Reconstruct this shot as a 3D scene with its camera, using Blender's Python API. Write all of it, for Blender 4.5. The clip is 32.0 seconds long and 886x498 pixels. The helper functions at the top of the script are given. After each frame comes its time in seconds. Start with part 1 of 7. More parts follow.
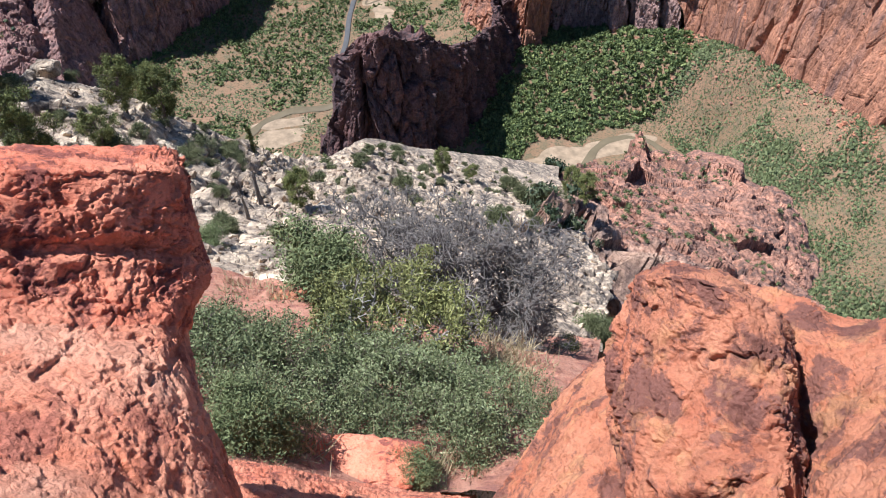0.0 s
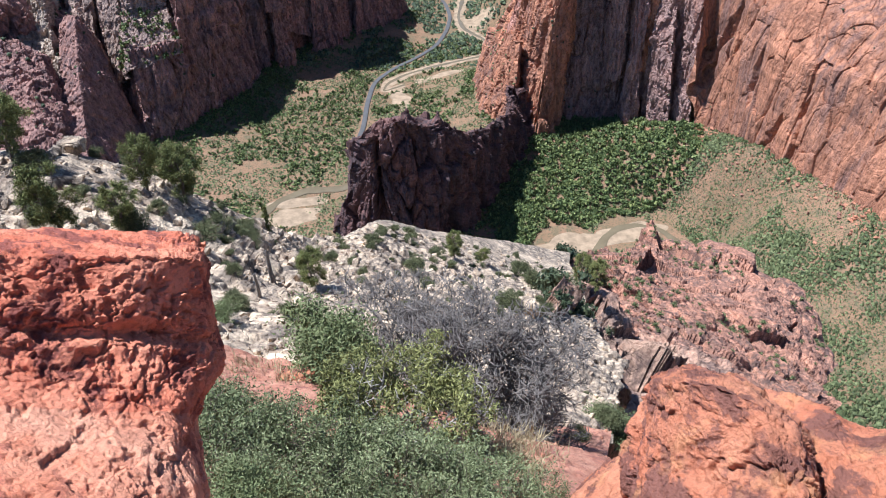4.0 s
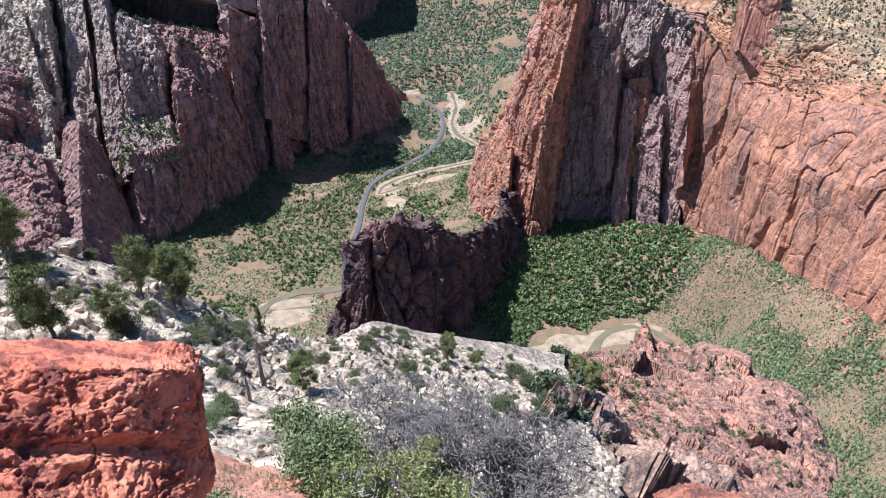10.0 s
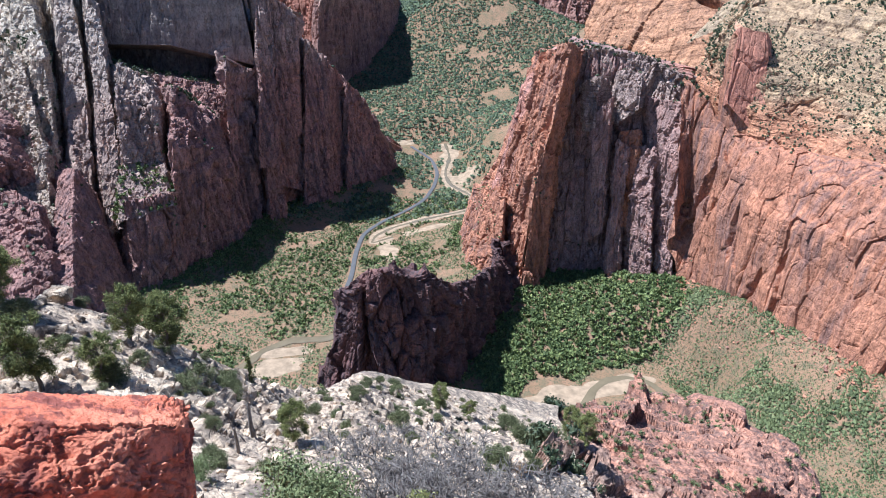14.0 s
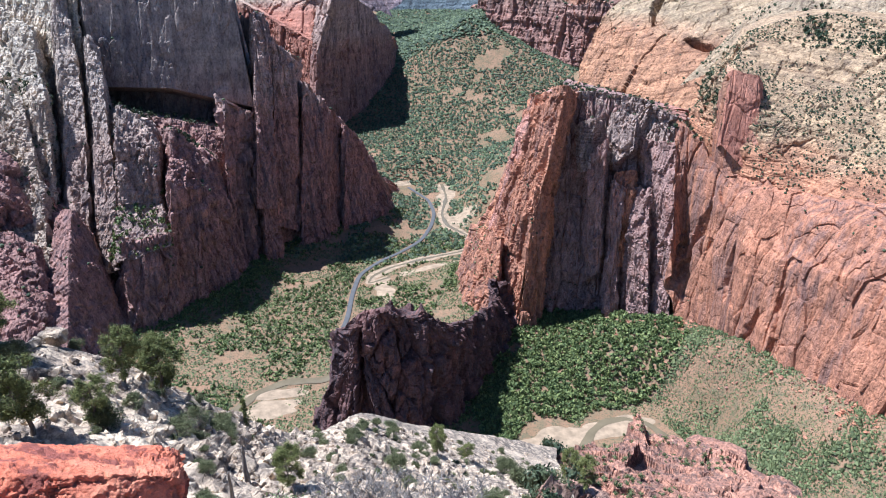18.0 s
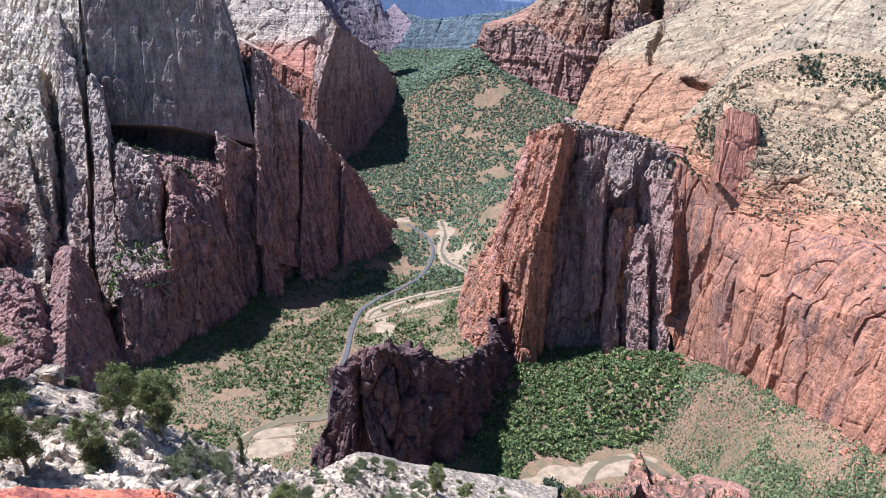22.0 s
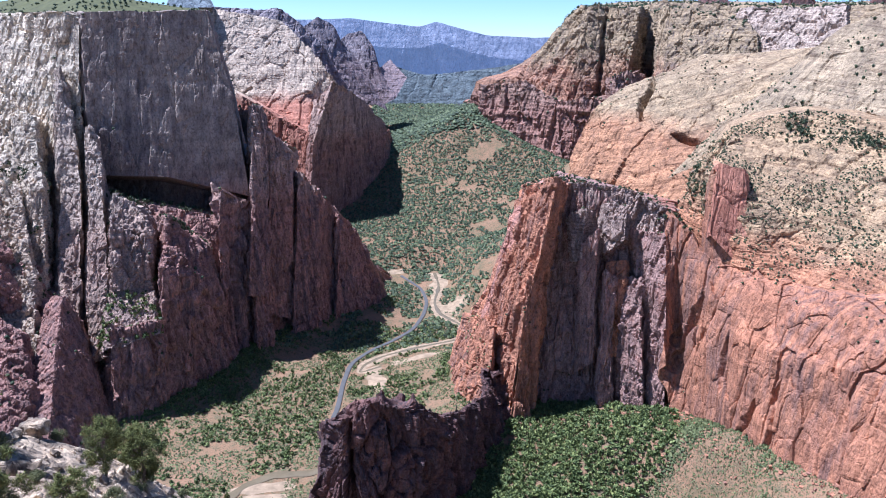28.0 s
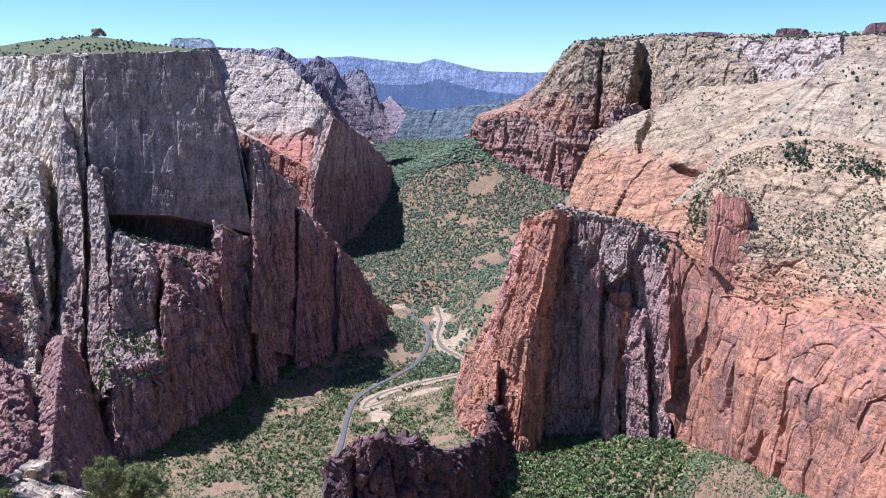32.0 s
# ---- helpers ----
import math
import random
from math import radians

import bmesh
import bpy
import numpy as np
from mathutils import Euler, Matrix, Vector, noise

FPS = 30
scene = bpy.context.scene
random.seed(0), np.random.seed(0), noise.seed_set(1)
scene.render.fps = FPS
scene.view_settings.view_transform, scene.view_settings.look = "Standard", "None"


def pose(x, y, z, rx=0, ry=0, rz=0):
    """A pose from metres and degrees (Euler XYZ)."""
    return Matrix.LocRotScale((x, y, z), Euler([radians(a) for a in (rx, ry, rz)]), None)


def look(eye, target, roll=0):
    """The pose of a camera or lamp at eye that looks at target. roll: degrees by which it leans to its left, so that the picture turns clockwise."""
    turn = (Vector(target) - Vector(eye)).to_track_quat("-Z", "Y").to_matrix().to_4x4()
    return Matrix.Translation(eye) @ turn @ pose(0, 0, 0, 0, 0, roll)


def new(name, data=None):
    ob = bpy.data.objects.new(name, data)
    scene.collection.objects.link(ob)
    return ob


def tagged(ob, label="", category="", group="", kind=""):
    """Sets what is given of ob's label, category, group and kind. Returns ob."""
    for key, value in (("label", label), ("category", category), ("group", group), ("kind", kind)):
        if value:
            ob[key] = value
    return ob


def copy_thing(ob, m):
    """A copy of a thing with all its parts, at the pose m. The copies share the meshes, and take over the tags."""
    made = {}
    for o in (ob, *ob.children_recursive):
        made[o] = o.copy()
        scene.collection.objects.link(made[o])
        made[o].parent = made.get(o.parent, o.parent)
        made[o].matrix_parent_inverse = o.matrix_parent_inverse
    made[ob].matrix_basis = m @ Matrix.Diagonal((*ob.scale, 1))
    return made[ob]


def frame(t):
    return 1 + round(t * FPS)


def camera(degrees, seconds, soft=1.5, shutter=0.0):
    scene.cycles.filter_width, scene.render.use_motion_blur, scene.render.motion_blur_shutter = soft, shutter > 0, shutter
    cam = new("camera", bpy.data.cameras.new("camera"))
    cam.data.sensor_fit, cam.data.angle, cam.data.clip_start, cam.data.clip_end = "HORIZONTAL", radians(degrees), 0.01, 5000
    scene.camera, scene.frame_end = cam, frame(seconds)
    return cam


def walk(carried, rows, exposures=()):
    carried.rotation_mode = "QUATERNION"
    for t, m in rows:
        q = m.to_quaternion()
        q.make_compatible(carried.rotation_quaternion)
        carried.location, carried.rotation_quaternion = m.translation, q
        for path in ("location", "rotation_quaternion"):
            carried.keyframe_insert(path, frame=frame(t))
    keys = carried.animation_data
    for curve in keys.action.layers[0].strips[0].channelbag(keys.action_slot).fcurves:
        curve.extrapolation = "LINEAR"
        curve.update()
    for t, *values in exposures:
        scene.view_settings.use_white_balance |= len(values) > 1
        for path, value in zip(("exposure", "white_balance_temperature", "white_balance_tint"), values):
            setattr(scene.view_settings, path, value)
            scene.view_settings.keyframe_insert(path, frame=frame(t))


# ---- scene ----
# ---- camera ----
cam = camera(61.38, 32.0, soft=1.0)
PATH = [
    (0, 0, 0, 650, 46.77, 1.269, -0.205),
    (1, -0.007, 0.004, 650.015, 48.565, 0.816, 0.378),
    (2, -0.013, 0.008, 650.03, 50.096, 0.459, 0.888),
    (3, -0.02, 0.011, 650.045, 51.64, 0.416, 1.282),
    (3.5, -0.023, 0.013, 650.052, 52.397, 0.455, 1.436),
    (5.5, -0.037, 0.021, 650.082, 55.151, 0.568, 1.45),
    (6, -0.04, 0.022, 650.09, 55.888, 0.399, 1.419),
    (7, -0.04, 0.026, 650.095, 57.291, 0.209, 1.269),
    (8, -0.041, 0.03, 650.1, 58.667, 0.099, 1.206),
    (9, -0.041, 0.029, 650.105, 59.743, 0.1, 1.202),
    (10, -0.042, 0.028, 650.11, 60.851, 0.163, 1.107),
    (11, -0.042, 0.026, 650.115, 61.875, 0.043, 1.018),
    (12, -0.042, 0.025, 650.12, 62.899, -0.167, 0.986),
    (13, -0.043, 0.024, 650.132, 63.803, -0.302, 0.9),
    (14, -0.043, 0.022, 650.143, 64.617, -0.345, 0.764),
    (14.5, -0.043, 0.022, 650.149, 65.082, -0.358, 0.699),
    (16.5, -0.044, 0.019, 650.172, 66.629, -0.449, 0.552),
    (17, -0.044, 0.019, 650.178, 66.971, -0.437, 0.556),
    (18, -0.045, 0.017, 650.19, 67.702, -0.355, 0.501),
    (19, -0.045, 0.016, 650.198, 68.392, -0.281, 0.452),
    (20, -0.045, 0.015, 650.205, 69.104, -0.259, 0.49),
    (21, -0.046, 0.014, 650.212, 69.732, -0.305, 0.523),
    (22, -0.046, 0.012, 650.22, 70.5, -0.386, 0.46),
    (23, -0.047, 0.011, 650.228, 71.294, -0.569, 0.406),
    (24, -0.047, 0.01, 650.235, 72.11, -0.737, 0.339),
    (25, -0.047, 0.009, 650.242, 72.776, -0.802, 0.231),
    (25.5, -0.048, 0.008, 650.246, 73.025, -0.817, 0.18),
    (27.5, -0.048, 0.006, 650.258, 74.183, -0.859, 0.066),
    (28, -0.048, 0.005, 650.26, 74.495, -0.832, 0.069),
    (29, -0.049, 0.004, 650.265, 75.095, -0.629, 0.034),
    (30, -0.049, 0.002, 650.27, 75.659, -0.447, 0.018),
    (31, -0.05, 0.001, 650.275, 76.319, -0.191, 0.033),
    (32, -0.05, 0, 650.28, 77.1, 0, -0),
]
walk(cam, [(t, pose(x, y, z, rx, ry, rz)) for t, x, y, z, rx, ry, rz in PATH],
     [(0, 0.97, 5230, 10), (10, 1.18, 4880, 9), (20, 1.20, 4900, 11), (32, 1.16, 4830, 18)])

# ---- sky and sun ----
SUN_AZ, SUN_EL = -79.0, 63.0      # degrees from the line of view (+y), positive to the right
world = bpy.data.worlds.new("sky")
scene.world = world
world.use_nodes = True
wn = world.node_tree
sky = wn.nodes.new("ShaderNodeTexSky")
sky.sky_type, sky.sun_disc = "NISHITA", False
sky.sun_elevation, sky.sun_rotation = radians(SUN_EL), radians(SUN_AZ)
sky.altitude, sky.air_density, sky.dust_density, sky.ozone_density = 2500, 1.0, 0.0, 4.0
wn.links.new(sky.outputs[0], wn.nodes["Background"].inputs[0])
wn.nodes["Background"].inputs[1].default_value = 0.066
sun = new("sun", bpy.data.lights.new("sun", "SUN"))
sun.data.energy, sun.data.angle, sun.data.color = 5.0, radians(0.53), (1.0, 0.93, 0.835)
sun_way = Vector((math.sin(radians(SUN_AZ)) * math.cos(radians(SUN_EL)),
                  math.cos(radians(SUN_AZ)) * math.cos(radians(SUN_EL)), math.sin(radians(SUN_EL))))
sun.matrix_world = look(sun_way * 900 + Vector((0, 800, 700)), (0, 800, 700))

# ---- noise on arrays ----
rng = np.random.default_rng(7)
HASH = rng.random(65536)


def lattice(ix, iy, iz):
    return HASH[(ix * 73856093 ^ iy * 19349663 ^ iz * 83492791) & 65535]


def vnoise(x, y, z):
    """Smooth value noise in -1..1 on arrays."""
    fx, fy, fz = np.floor(x), np.floor(y), np.floor(z)
    ix, iy, iz = fx.astype(np.int64), fy.astype(np.int64), fz.astype(np.int64)
    u, v, w = x - fx, y - fy, z - fz
    u, v, w = u * u * (3 - 2 * u), v * v * (3 - 2 * v), w * w * (3 - 2 * w)
    out = 0
    for dx, a in ((0, 1 - u), (1, u)):
        for dy, b in ((0, 1 - v), (1, v)):
            for dz, c in ((0, 1 - w), (1, w)):
                out = out + a * b * c * lattice(ix + dx, iy + dy, iz + dz)
    return out * 2 - 1


def fbm(p, size, octaves=4, flat=1.0, gain=0.5, seed=0.0):
    """Fractal noise of positions p (..., 3); size: metres of the largest lump; flat: how far it is stretched upright."""
    x, y, z = p[..., 0] / size + seed, p[..., 1] / size + seed * 1.7, p[..., 2] / (size * flat) + seed * 0.3
    out, amp, total = 0, 1.0, 0
    for _ in range(octaves):
        out, total = out + amp * vnoise(x, y, z), total + amp
        x, y, z, amp = x * 2.03 + 11.3, y * 2.03 + 5.1, z * 2.03 + 7.7, amp * gain
    return out / total


def ridged(p, size, octaves=3, flat=1.0, seed=0.0):
    """0..1, with sharp creases at 1."""
    x, y, z = p[..., 0] / size + seed, p[..., 1] / size + seed * 1.7, p[..., 2] / (size * flat) + seed * 0.3
    out, amp, total = 0, 1.0, 0
    for _ in range(octaves):
        out, total = out + amp * (1 - np.abs(vnoise(x, y, z))) ** 3, total + amp
        x, y, z, amp = x * 2.1 + 3.3, y * 2.1 + 8.1, z * 2.1 + 1.7, amp * 0.5
    return out / total


def cells(p, size, flat=1.0, seed=0):
    """Joint blocks: a random value in -1..1 for each block, how near its edge a point lies (0 at the edge), and the tilt of its face."""
    q = p / np.array([size, size, size * flat]) + seed * 3.7
    base = np.floor(q).astype(np.int64)
    f1 = np.full(q.shape[:-1], 9.0)
    f2 = np.full(q.shape[:-1], 9.0)
    val = np.zeros(q.shape[:-1])
    lean = np.zeros(q.shape[:-1])
    for dx in (-1, 0, 1):
        for dy in (-1, 0, 1):
            for dz in (-1, 0, 1):
                ix, iy, iz = base[..., 0] + dx, base[..., 1] + dy, base[..., 2] + dz
                rx, ry, rz = ix + lattice(ix, iy, iz) - q[..., 0], iy + lattice(ix + 91, iy, iz) - q[..., 1], iz + lattice(ix, iy + 57, iz) - q[..., 2]
                d = rx ** 2 + ry ** 2 + rz ** 2
                near = d < f1
                f2 = np.where(near, f1, np.minimum(f2, d))
                val = np.where(near, lattice(ix, iy, iz + 33), val)
                lean = np.where(near, rx * (lattice(ix + 7, iy, iz) - 0.5) + ry * (lattice(ix, iy + 9, iz) - 0.5) + rz * (lattice(ix, iy, iz + 5) - 0.5), lean)
                f1 = np.where(near, d, f1)
    return val * 2 - 1, np.sqrt(f2) - np.sqrt(f1), lean * 2


def smooth(a, lo, hi):
    k = np.clip((a - lo) / (hi - lo), 0, 1)
    return k * k * (3 - 2 * k)


# ---- meshes ----
def mesh_from(name, verts, faces, material, shade=True):
    me = bpy.data.meshes.new(name)
    verts, faces = np.asarray(verts, np.float32), np.asarray(faces, np.int32)
    n, k = faces.shape
    me.vertices.add(len(verts))
    me.vertices.foreach_set("co", verts.ravel())
    me.loops.add(n * k)
    me.loops.foreach_set("vertex_index", faces.ravel())
    me.polygons.add(n)
    me.polygons.foreach_set("loop_start", np.arange(0, n * k, k, dtype=np.int32))
    me.polygons.foreach_set("use_smooth", np.full(n, shade))
    me.update(calc_edges=True)
    me.materials.append(material)
    return me


def grid_faces(nv, nu):
    i = np.arange(nv * nu).reshape(nv, nu)
    return np.stack([i[:-1, :-1], i[:-1, 1:], i[1:, 1:], i[1:, :-1]], -1).reshape(-1, 4)


def resample(curve, s):
    """Points of a polyline at parameters s in 0..1, by index, slightly rounded at its corners."""
    c = np.asarray(curve, float)
    k = s * (len(c) - 1)
    return np.stack([np.interp(k, np.arange(len(c)), c[:, i]) for i in range(3)], -1)


def loft(curves, nu, steps, ease=0.12):
    """A surface through curves, from the lowest to the highest: an array (rows, nu, 3). Columns are spread by length."""
    ref = np.mean([np.asarray(c, float) for c in curves], 0)
    run = np.concatenate([[0], np.cumsum(np.linalg.norm(np.diff(ref, axis=0), axis=1))])
    s = np.interp(np.linspace(0, run[-1], nu), run, np.linspace(0, 1, len(run)))
    lines = [resample(c, s) for c in curves]
    w = max(1, int(nu * ease / len(ref)))
    kern = np.ones(2 * w + 1) / (2 * w + 1)
    for k, l in enumerate(lines):
        pad = np.concatenate([np.repeat(l[:1], w, 0), l, np.repeat(l[-1:], w, 0)])
        lines[k] = np.stack([np.convolve(pad[:, i], kern, "valid") for i in range(3)], -1)
    rows = []
    for a, b, n in zip(lines[:-1], lines[1:], steps):
        for k in range(n):
            rows.append(a + (b - a) * k / n)
    rows.append(lines[-1])
    return np.array(rows)


def normals(g):
    du = np.gradient(g, axis=1)
    dv = np.gradient(g, axis=0)
    n = np.cross(du, dv)
    return n / np.maximum(np.linalg.norm(n, axis=-1, keepdims=True), 1e-9)


def blur(a, k):
    """Running mean over rows and columns."""
    for ax in (0, 1):
        w = min(k, (a.shape[ax] - 1) // 2)
        pad = [(0, 0)] * a.ndim
        pad[ax] = (w + 1, w)
        c = np.cumsum(np.pad(a, pad, "edge"), axis=ax)
        n = a.shape[ax]
        c = np.swapaxes(c, 0, ax)
        a = np.swapaxes((c[2 * w + 1:2 * w + 1 + n] - c[:n]) / (2 * w + 1), 0, ax)
    return a


def broad_normals(g, k=9):
    n = normals(g)
    n = n * np.sign((n[..., 1:2] * -1 + n[..., 2:3] * 0.5) + 1e-9)
    n = blur(blur(n, k), k)
    return n / np.maximum(np.linalg.norm(n, axis=-1, keepdims=True), 1e-9)


def part(name, me, parent=None, label=""):
    ob = new(name, me)
    if parent:
        ob.parent = parent
    return tagged(ob, label)


def thing(name, label, category, group="", kind=""):
    return tagged(new(name), label, category, group, kind)


# ---- materials ----
def shader(name, rough=0.9):
    m = bpy.data.materials.new(name)
    m.use_nodes = True
    b = m.node_tree.nodes["Principled BSDF"]
    b.inputs["Roughness"].default_value = rough
    b.inputs["Specular IOR Level"].default_value = 0.25
    return m, m.node_tree.nodes, m.node_tree.links, b


def tex(nodes, links, coord, size, detail=5, stretch=(1, 1, 1), kind="noise", rough=0.6, offset=0.0):
    """A noise over world metres; size: metres of one lump."""
    mp = nodes.new("ShaderNodeMapping")
    mp.inputs["Scale"].default_value = [1 / (size * s) for s in stretch]
    mp.inputs["Location"].default_value = (offset, offset * 0.7, offset * 1.3)
    links.new(coord, mp.inputs["Vector"])
    if kind == "noise":
        t = nodes.new("ShaderNodeTexNoise")
        t.inputs["Scale"].default_value, t.inputs["Detail"].default_value, t.inputs["Roughness"].default_value = 1, detail, rough
    else:
        t = nodes.new("ShaderNodeTexVoronoi")
        t.inputs["Scale"].default_value = 1
        t.feature = kind
    links.new(mp.outputs[0], t.inputs["Vector"])
    return t.outputs[0]


def ramp(nodes, links, fac, stops):
    r = nodes.new("ShaderNodeValToRGB")
    e = r.color_ramp.elements
    while len(e) < len(stops):
        e.new(0.5)
    for k, (pos, col) in enumerate(stops):
        e[k].position = pos
        e[k].color = (*col, 1) if len(col) == 3 else col
    links.new(fac, r.inputs[0])
    return r.outputs[0]


def mix(nodes, links, fac, a, b, how="MIX"):
    m = nodes.new("ShaderNodeMix")
    m.data_type, m.blend_type = "RGBA", how
    for sock, val in ((m.inputs[0], fac), (m.inputs[6], a), (m.inputs[7], b)):
        if isinstance(val, (int, float)):
            sock.default_value = val
        elif isinstance(val, tuple):
            sock.default_value = (*val, 1)
        else:
            links.new(val, sock)
    return m.outputs[2]


def calc(nodes, links, op, a, b=0.0, c=0.0):
    m = nodes.new("ShaderNodeMath")
    m.operation = op
    for sock, val in zip(m.inputs, (a, b, c)):
        if isinstance(val, (int, float)):
            sock.default_value = val
        else:
            links.new(val, sock)
    return m.outputs[0]


def relief(nodes, links, bsdf, height, distance, strength=0.6):
    b = nodes.new("ShaderNodeBump")
    b.inputs["Strength"].default_value, b.inputs["Distance"].default_value = strength, distance
    links.new(height, b.inputs["Height"])
    links.new(b.outputs[0], bsdf.inputs["Normal"])




def cliff_rock(name, low, high, change, varnish=0.5, scale=1.0, dark=(0.075, 0.055, 0.055), band=70.0, joints=1.0, cover=0.0, stain=(), lines=0.75, dip=0.0):
    """Layered sandstone: the colour low below the height `change`, high above it, with upright dark streaks and level beds."""
    m, n, l, b = shader(name)
    geo = n.new("ShaderNodeNewGeometry")
    pos = geo.outputs["Position"]
    sep = n.new("ShaderNodeSeparateXYZ")
    l.new(pos, sep.inputs[0])
    level = pos
    if dip:
        lay = n.new("ShaderNodeVectorMath")
        lay.operation = "MULTIPLY_ADD"
        xs3 = n.new("ShaderNodeCombineXYZ")
        l.new(sep.outputs[0], xs3.inputs[2])
        l.new(xs3.outputs[0], lay.inputs[0])
        lay.inputs[1].default_value = (dip, dip, dip)
        l.new(pos, lay.inputs[2])
        level = lay.outputs[0]
    wobble = tex(n, l, pos, 120 * scale, 4)
    h = calc(n, l, "MULTIPLY_ADD", wobble, band * 2.5, sep.outputs[2])
    t = n.new("ShaderNodeMapRange")
    l.new(h, t.inputs[0])
    t.inputs[1].default_value, t.inputs[2].default_value = change + band * 0.75, change + band * 1.75
    base = mix(n, l, t.outputs[0], low, high)
    beds = tex(n, l, level, 9 * scale, 4, (14, 14, 1))
    base = mix(n, l, ramp(n, l, beds, ((0.35, (0, 0, 0)), (0.7, (0.55, 0.55, 0.55)))), base, mix(n, l, 1.0, base, (1.45, 1.4, 1.35), "MULTIPLY"))
    blot = tex(n, l, pos, 38 * scale, 6)
    base = mix(n, l, ramp(n, l, blot, ((0.3, (0, 0, 0)), (0.75, (1, 1, 1)))), mix(n, l, 1.0, base, (0.72, 0.7, 0.7), "MULTIPLY"), base)
    hair = tex(n, l, level, 3.4 * scale, 5, (22, 22, 1), offset=21.0, rough=0.65)
    base = mix(n, l, ramp(n, l, hair, ((0.38, (lines, lines, lines)), (0.46, (0, 0, 0)))), base, mix(n, l, 1.0, base, (0.55, 0.5, 0.48), "MULTIPLY"))
    streak = tex(n, l, pos, 7 * scale, 5, (1, 1, 16), offset=3.1)
    wide = tex(n, l, pos, 60 * scale, 4, (1, 1, 2.2), offset=9.0)
    var = calc(n, l, "MULTIPLY", ramp(n, l, streak, ((0.44 - cover, (0, 0, 0)), (0.62 - cover, (1, 1, 1)))), ramp(n, l, wide, ((0.40 - cover, (0, 0, 0)), (0.58 - cover, (1, 1, 1)))))
    base = mix(n, l, calc(n, l, "MULTIPLY", var, varnish), base, dark)
    if stain:
        wash = tex(n, l, pos, 34 * scale, 6, (1, 1, 2.0), offset=31.0, rough=0.6)
        sx = calc(n, l, "MULTIPLY_ADD", wash, 90.0, sep.outputs[0])
        lo = n.new("ShaderNodeMapRange")
        hi = n.new("ShaderNodeMapRange")
        for node, a, c in ((lo, stain[0] + 40, stain[0] + 60), (hi, stain[1] + 75, stain[1] + 20)):
            l.new(sx, node.inputs[0])
            node.inputs[1].default_value, node.inputs[2].default_value = a, c
        coat = calc(n, l, "MULTIPLY", calc(n, l, "MULTIPLY", lo.outputs[0], hi.outputs[0]), ramp(n, l, wash, ((0.32, (0.35, 0.35, 0.35)), (0.46, (0.88, 0.88, 0.88)))))
        base = mix(n, l, coat, base, (0.31, 0.20, 0.165))
    vor = n.new("ShaderNodeTexVoronoi")
    vor.inputs["Scale"].default_value = 1.0
    vmap = n.new("ShaderNodeMapping")
    vmap.inputs["Scale"].default_value = (1 / (11 * scale), 1 / (11 * scale), 1 / (34 * scale))
    vadd = n.new("ShaderNodeVectorMath")
    vadd.operation = "MULTIPLY_ADD"
    wv = n.new("ShaderNodeTexNoise")
    wv.inputs["Scale"].default_value, wv.inputs["Detail"].default_value = 1 / (14 * scale), 3
    l.new(pos, wv.inputs["Vector"])
    l.new(wv.outputs["Color"], vadd.inputs[0])
    vadd.inputs[1].default_value = (14 * scale, 14 * scale, 20 * scale)
    l.new(pos, vadd.inputs[2])
    l.new(vadd.outputs[0], vmap.inputs["Vector"])
    l.new(vmap.outputs[0], vor.inputs["Vector"])
    tint = n.new("ShaderNodeSeparateColor")
    l.new(vor.outputs["Color"], tint.inputs[0])
    base = mix(n, l, ramp(n, l, tint.outputs[0], ((0.0, (0, 0, 0)), (1.0, (1, 1, 1)))), mix(n, l, 1.0, base, (0.84, 0.83, 0.83), "MULTIPLY"), mix(n, l, 1.0, base, (1.14, 1.12, 1.1), "MULTIPLY"))
    seam = tex(n, l, vadd.outputs[0], 5.5 * scale, 1, (1, 1, 5), "DISTANCE_TO_EDGE")
    base = mix(n, l, ramp(n, l, seam, ((0.0, (0.3, 0.3, 0.3)), (0.035, (0, 0, 0)))), base, dark)
    fine = tex(n, l, pos, 2.2 * scale, 6, (1, 1, 1.6), offset=1.0, rough=0.75)
    mid = tex(n, l, pos, 9 * scale, 8, (1, 1, 2.2), offset=14.0, rough=0.72)
    base = mix(n, l, ramp(n, l, mid, ((0.36, (0.9, 0.9, 0.9)), (0.5, (0, 0, 0)))), base, mix(n, l, 1.0, base, (0.58, 0.55, 0.55), "MULTIPLY"))
    base = mix(n, l, ramp(n, l, mid, ((0.52, (0, 0, 0)), (0.66, (0.8, 0.8, 0.8)))), base, mix(n, l, 1.0, base, (1.28, 1.26, 1.22), "MULTIPLY"))
    base = mix(n, l, ramp(n, l, fine, ((0.36, (0.85, 0.85, 0.85)), (0.5, (0, 0, 0)))), base, mix(n, l, 1.0, base, (0.42, 0.4, 0.4), "MULTIPLY"))
    base = mix(n, l, ramp(n, l, fine, ((0.54, (0, 0, 0)), (0.68, (0.8, 0.8, 0.8)))), base, mix(n, l, 1.0, base, (1.3, 1.3, 1.28), "MULTIPLY"))
    l.new(base, b.inputs["Base Color"])
    cr = tex(n, l, pos, 10 * scale, 5, (1, 1, 5), offset=5.0)
    rel = calc(n, l, "ADD", calc(n, l, "MULTIPLY", cr, 1.4 * joints), calc(n, l, "MULTIPLY", hair, 1.7 * lines))
    rel = calc(n, l, "ADD", rel, calc(n, l, "MULTIPLY", fine, 0.45))
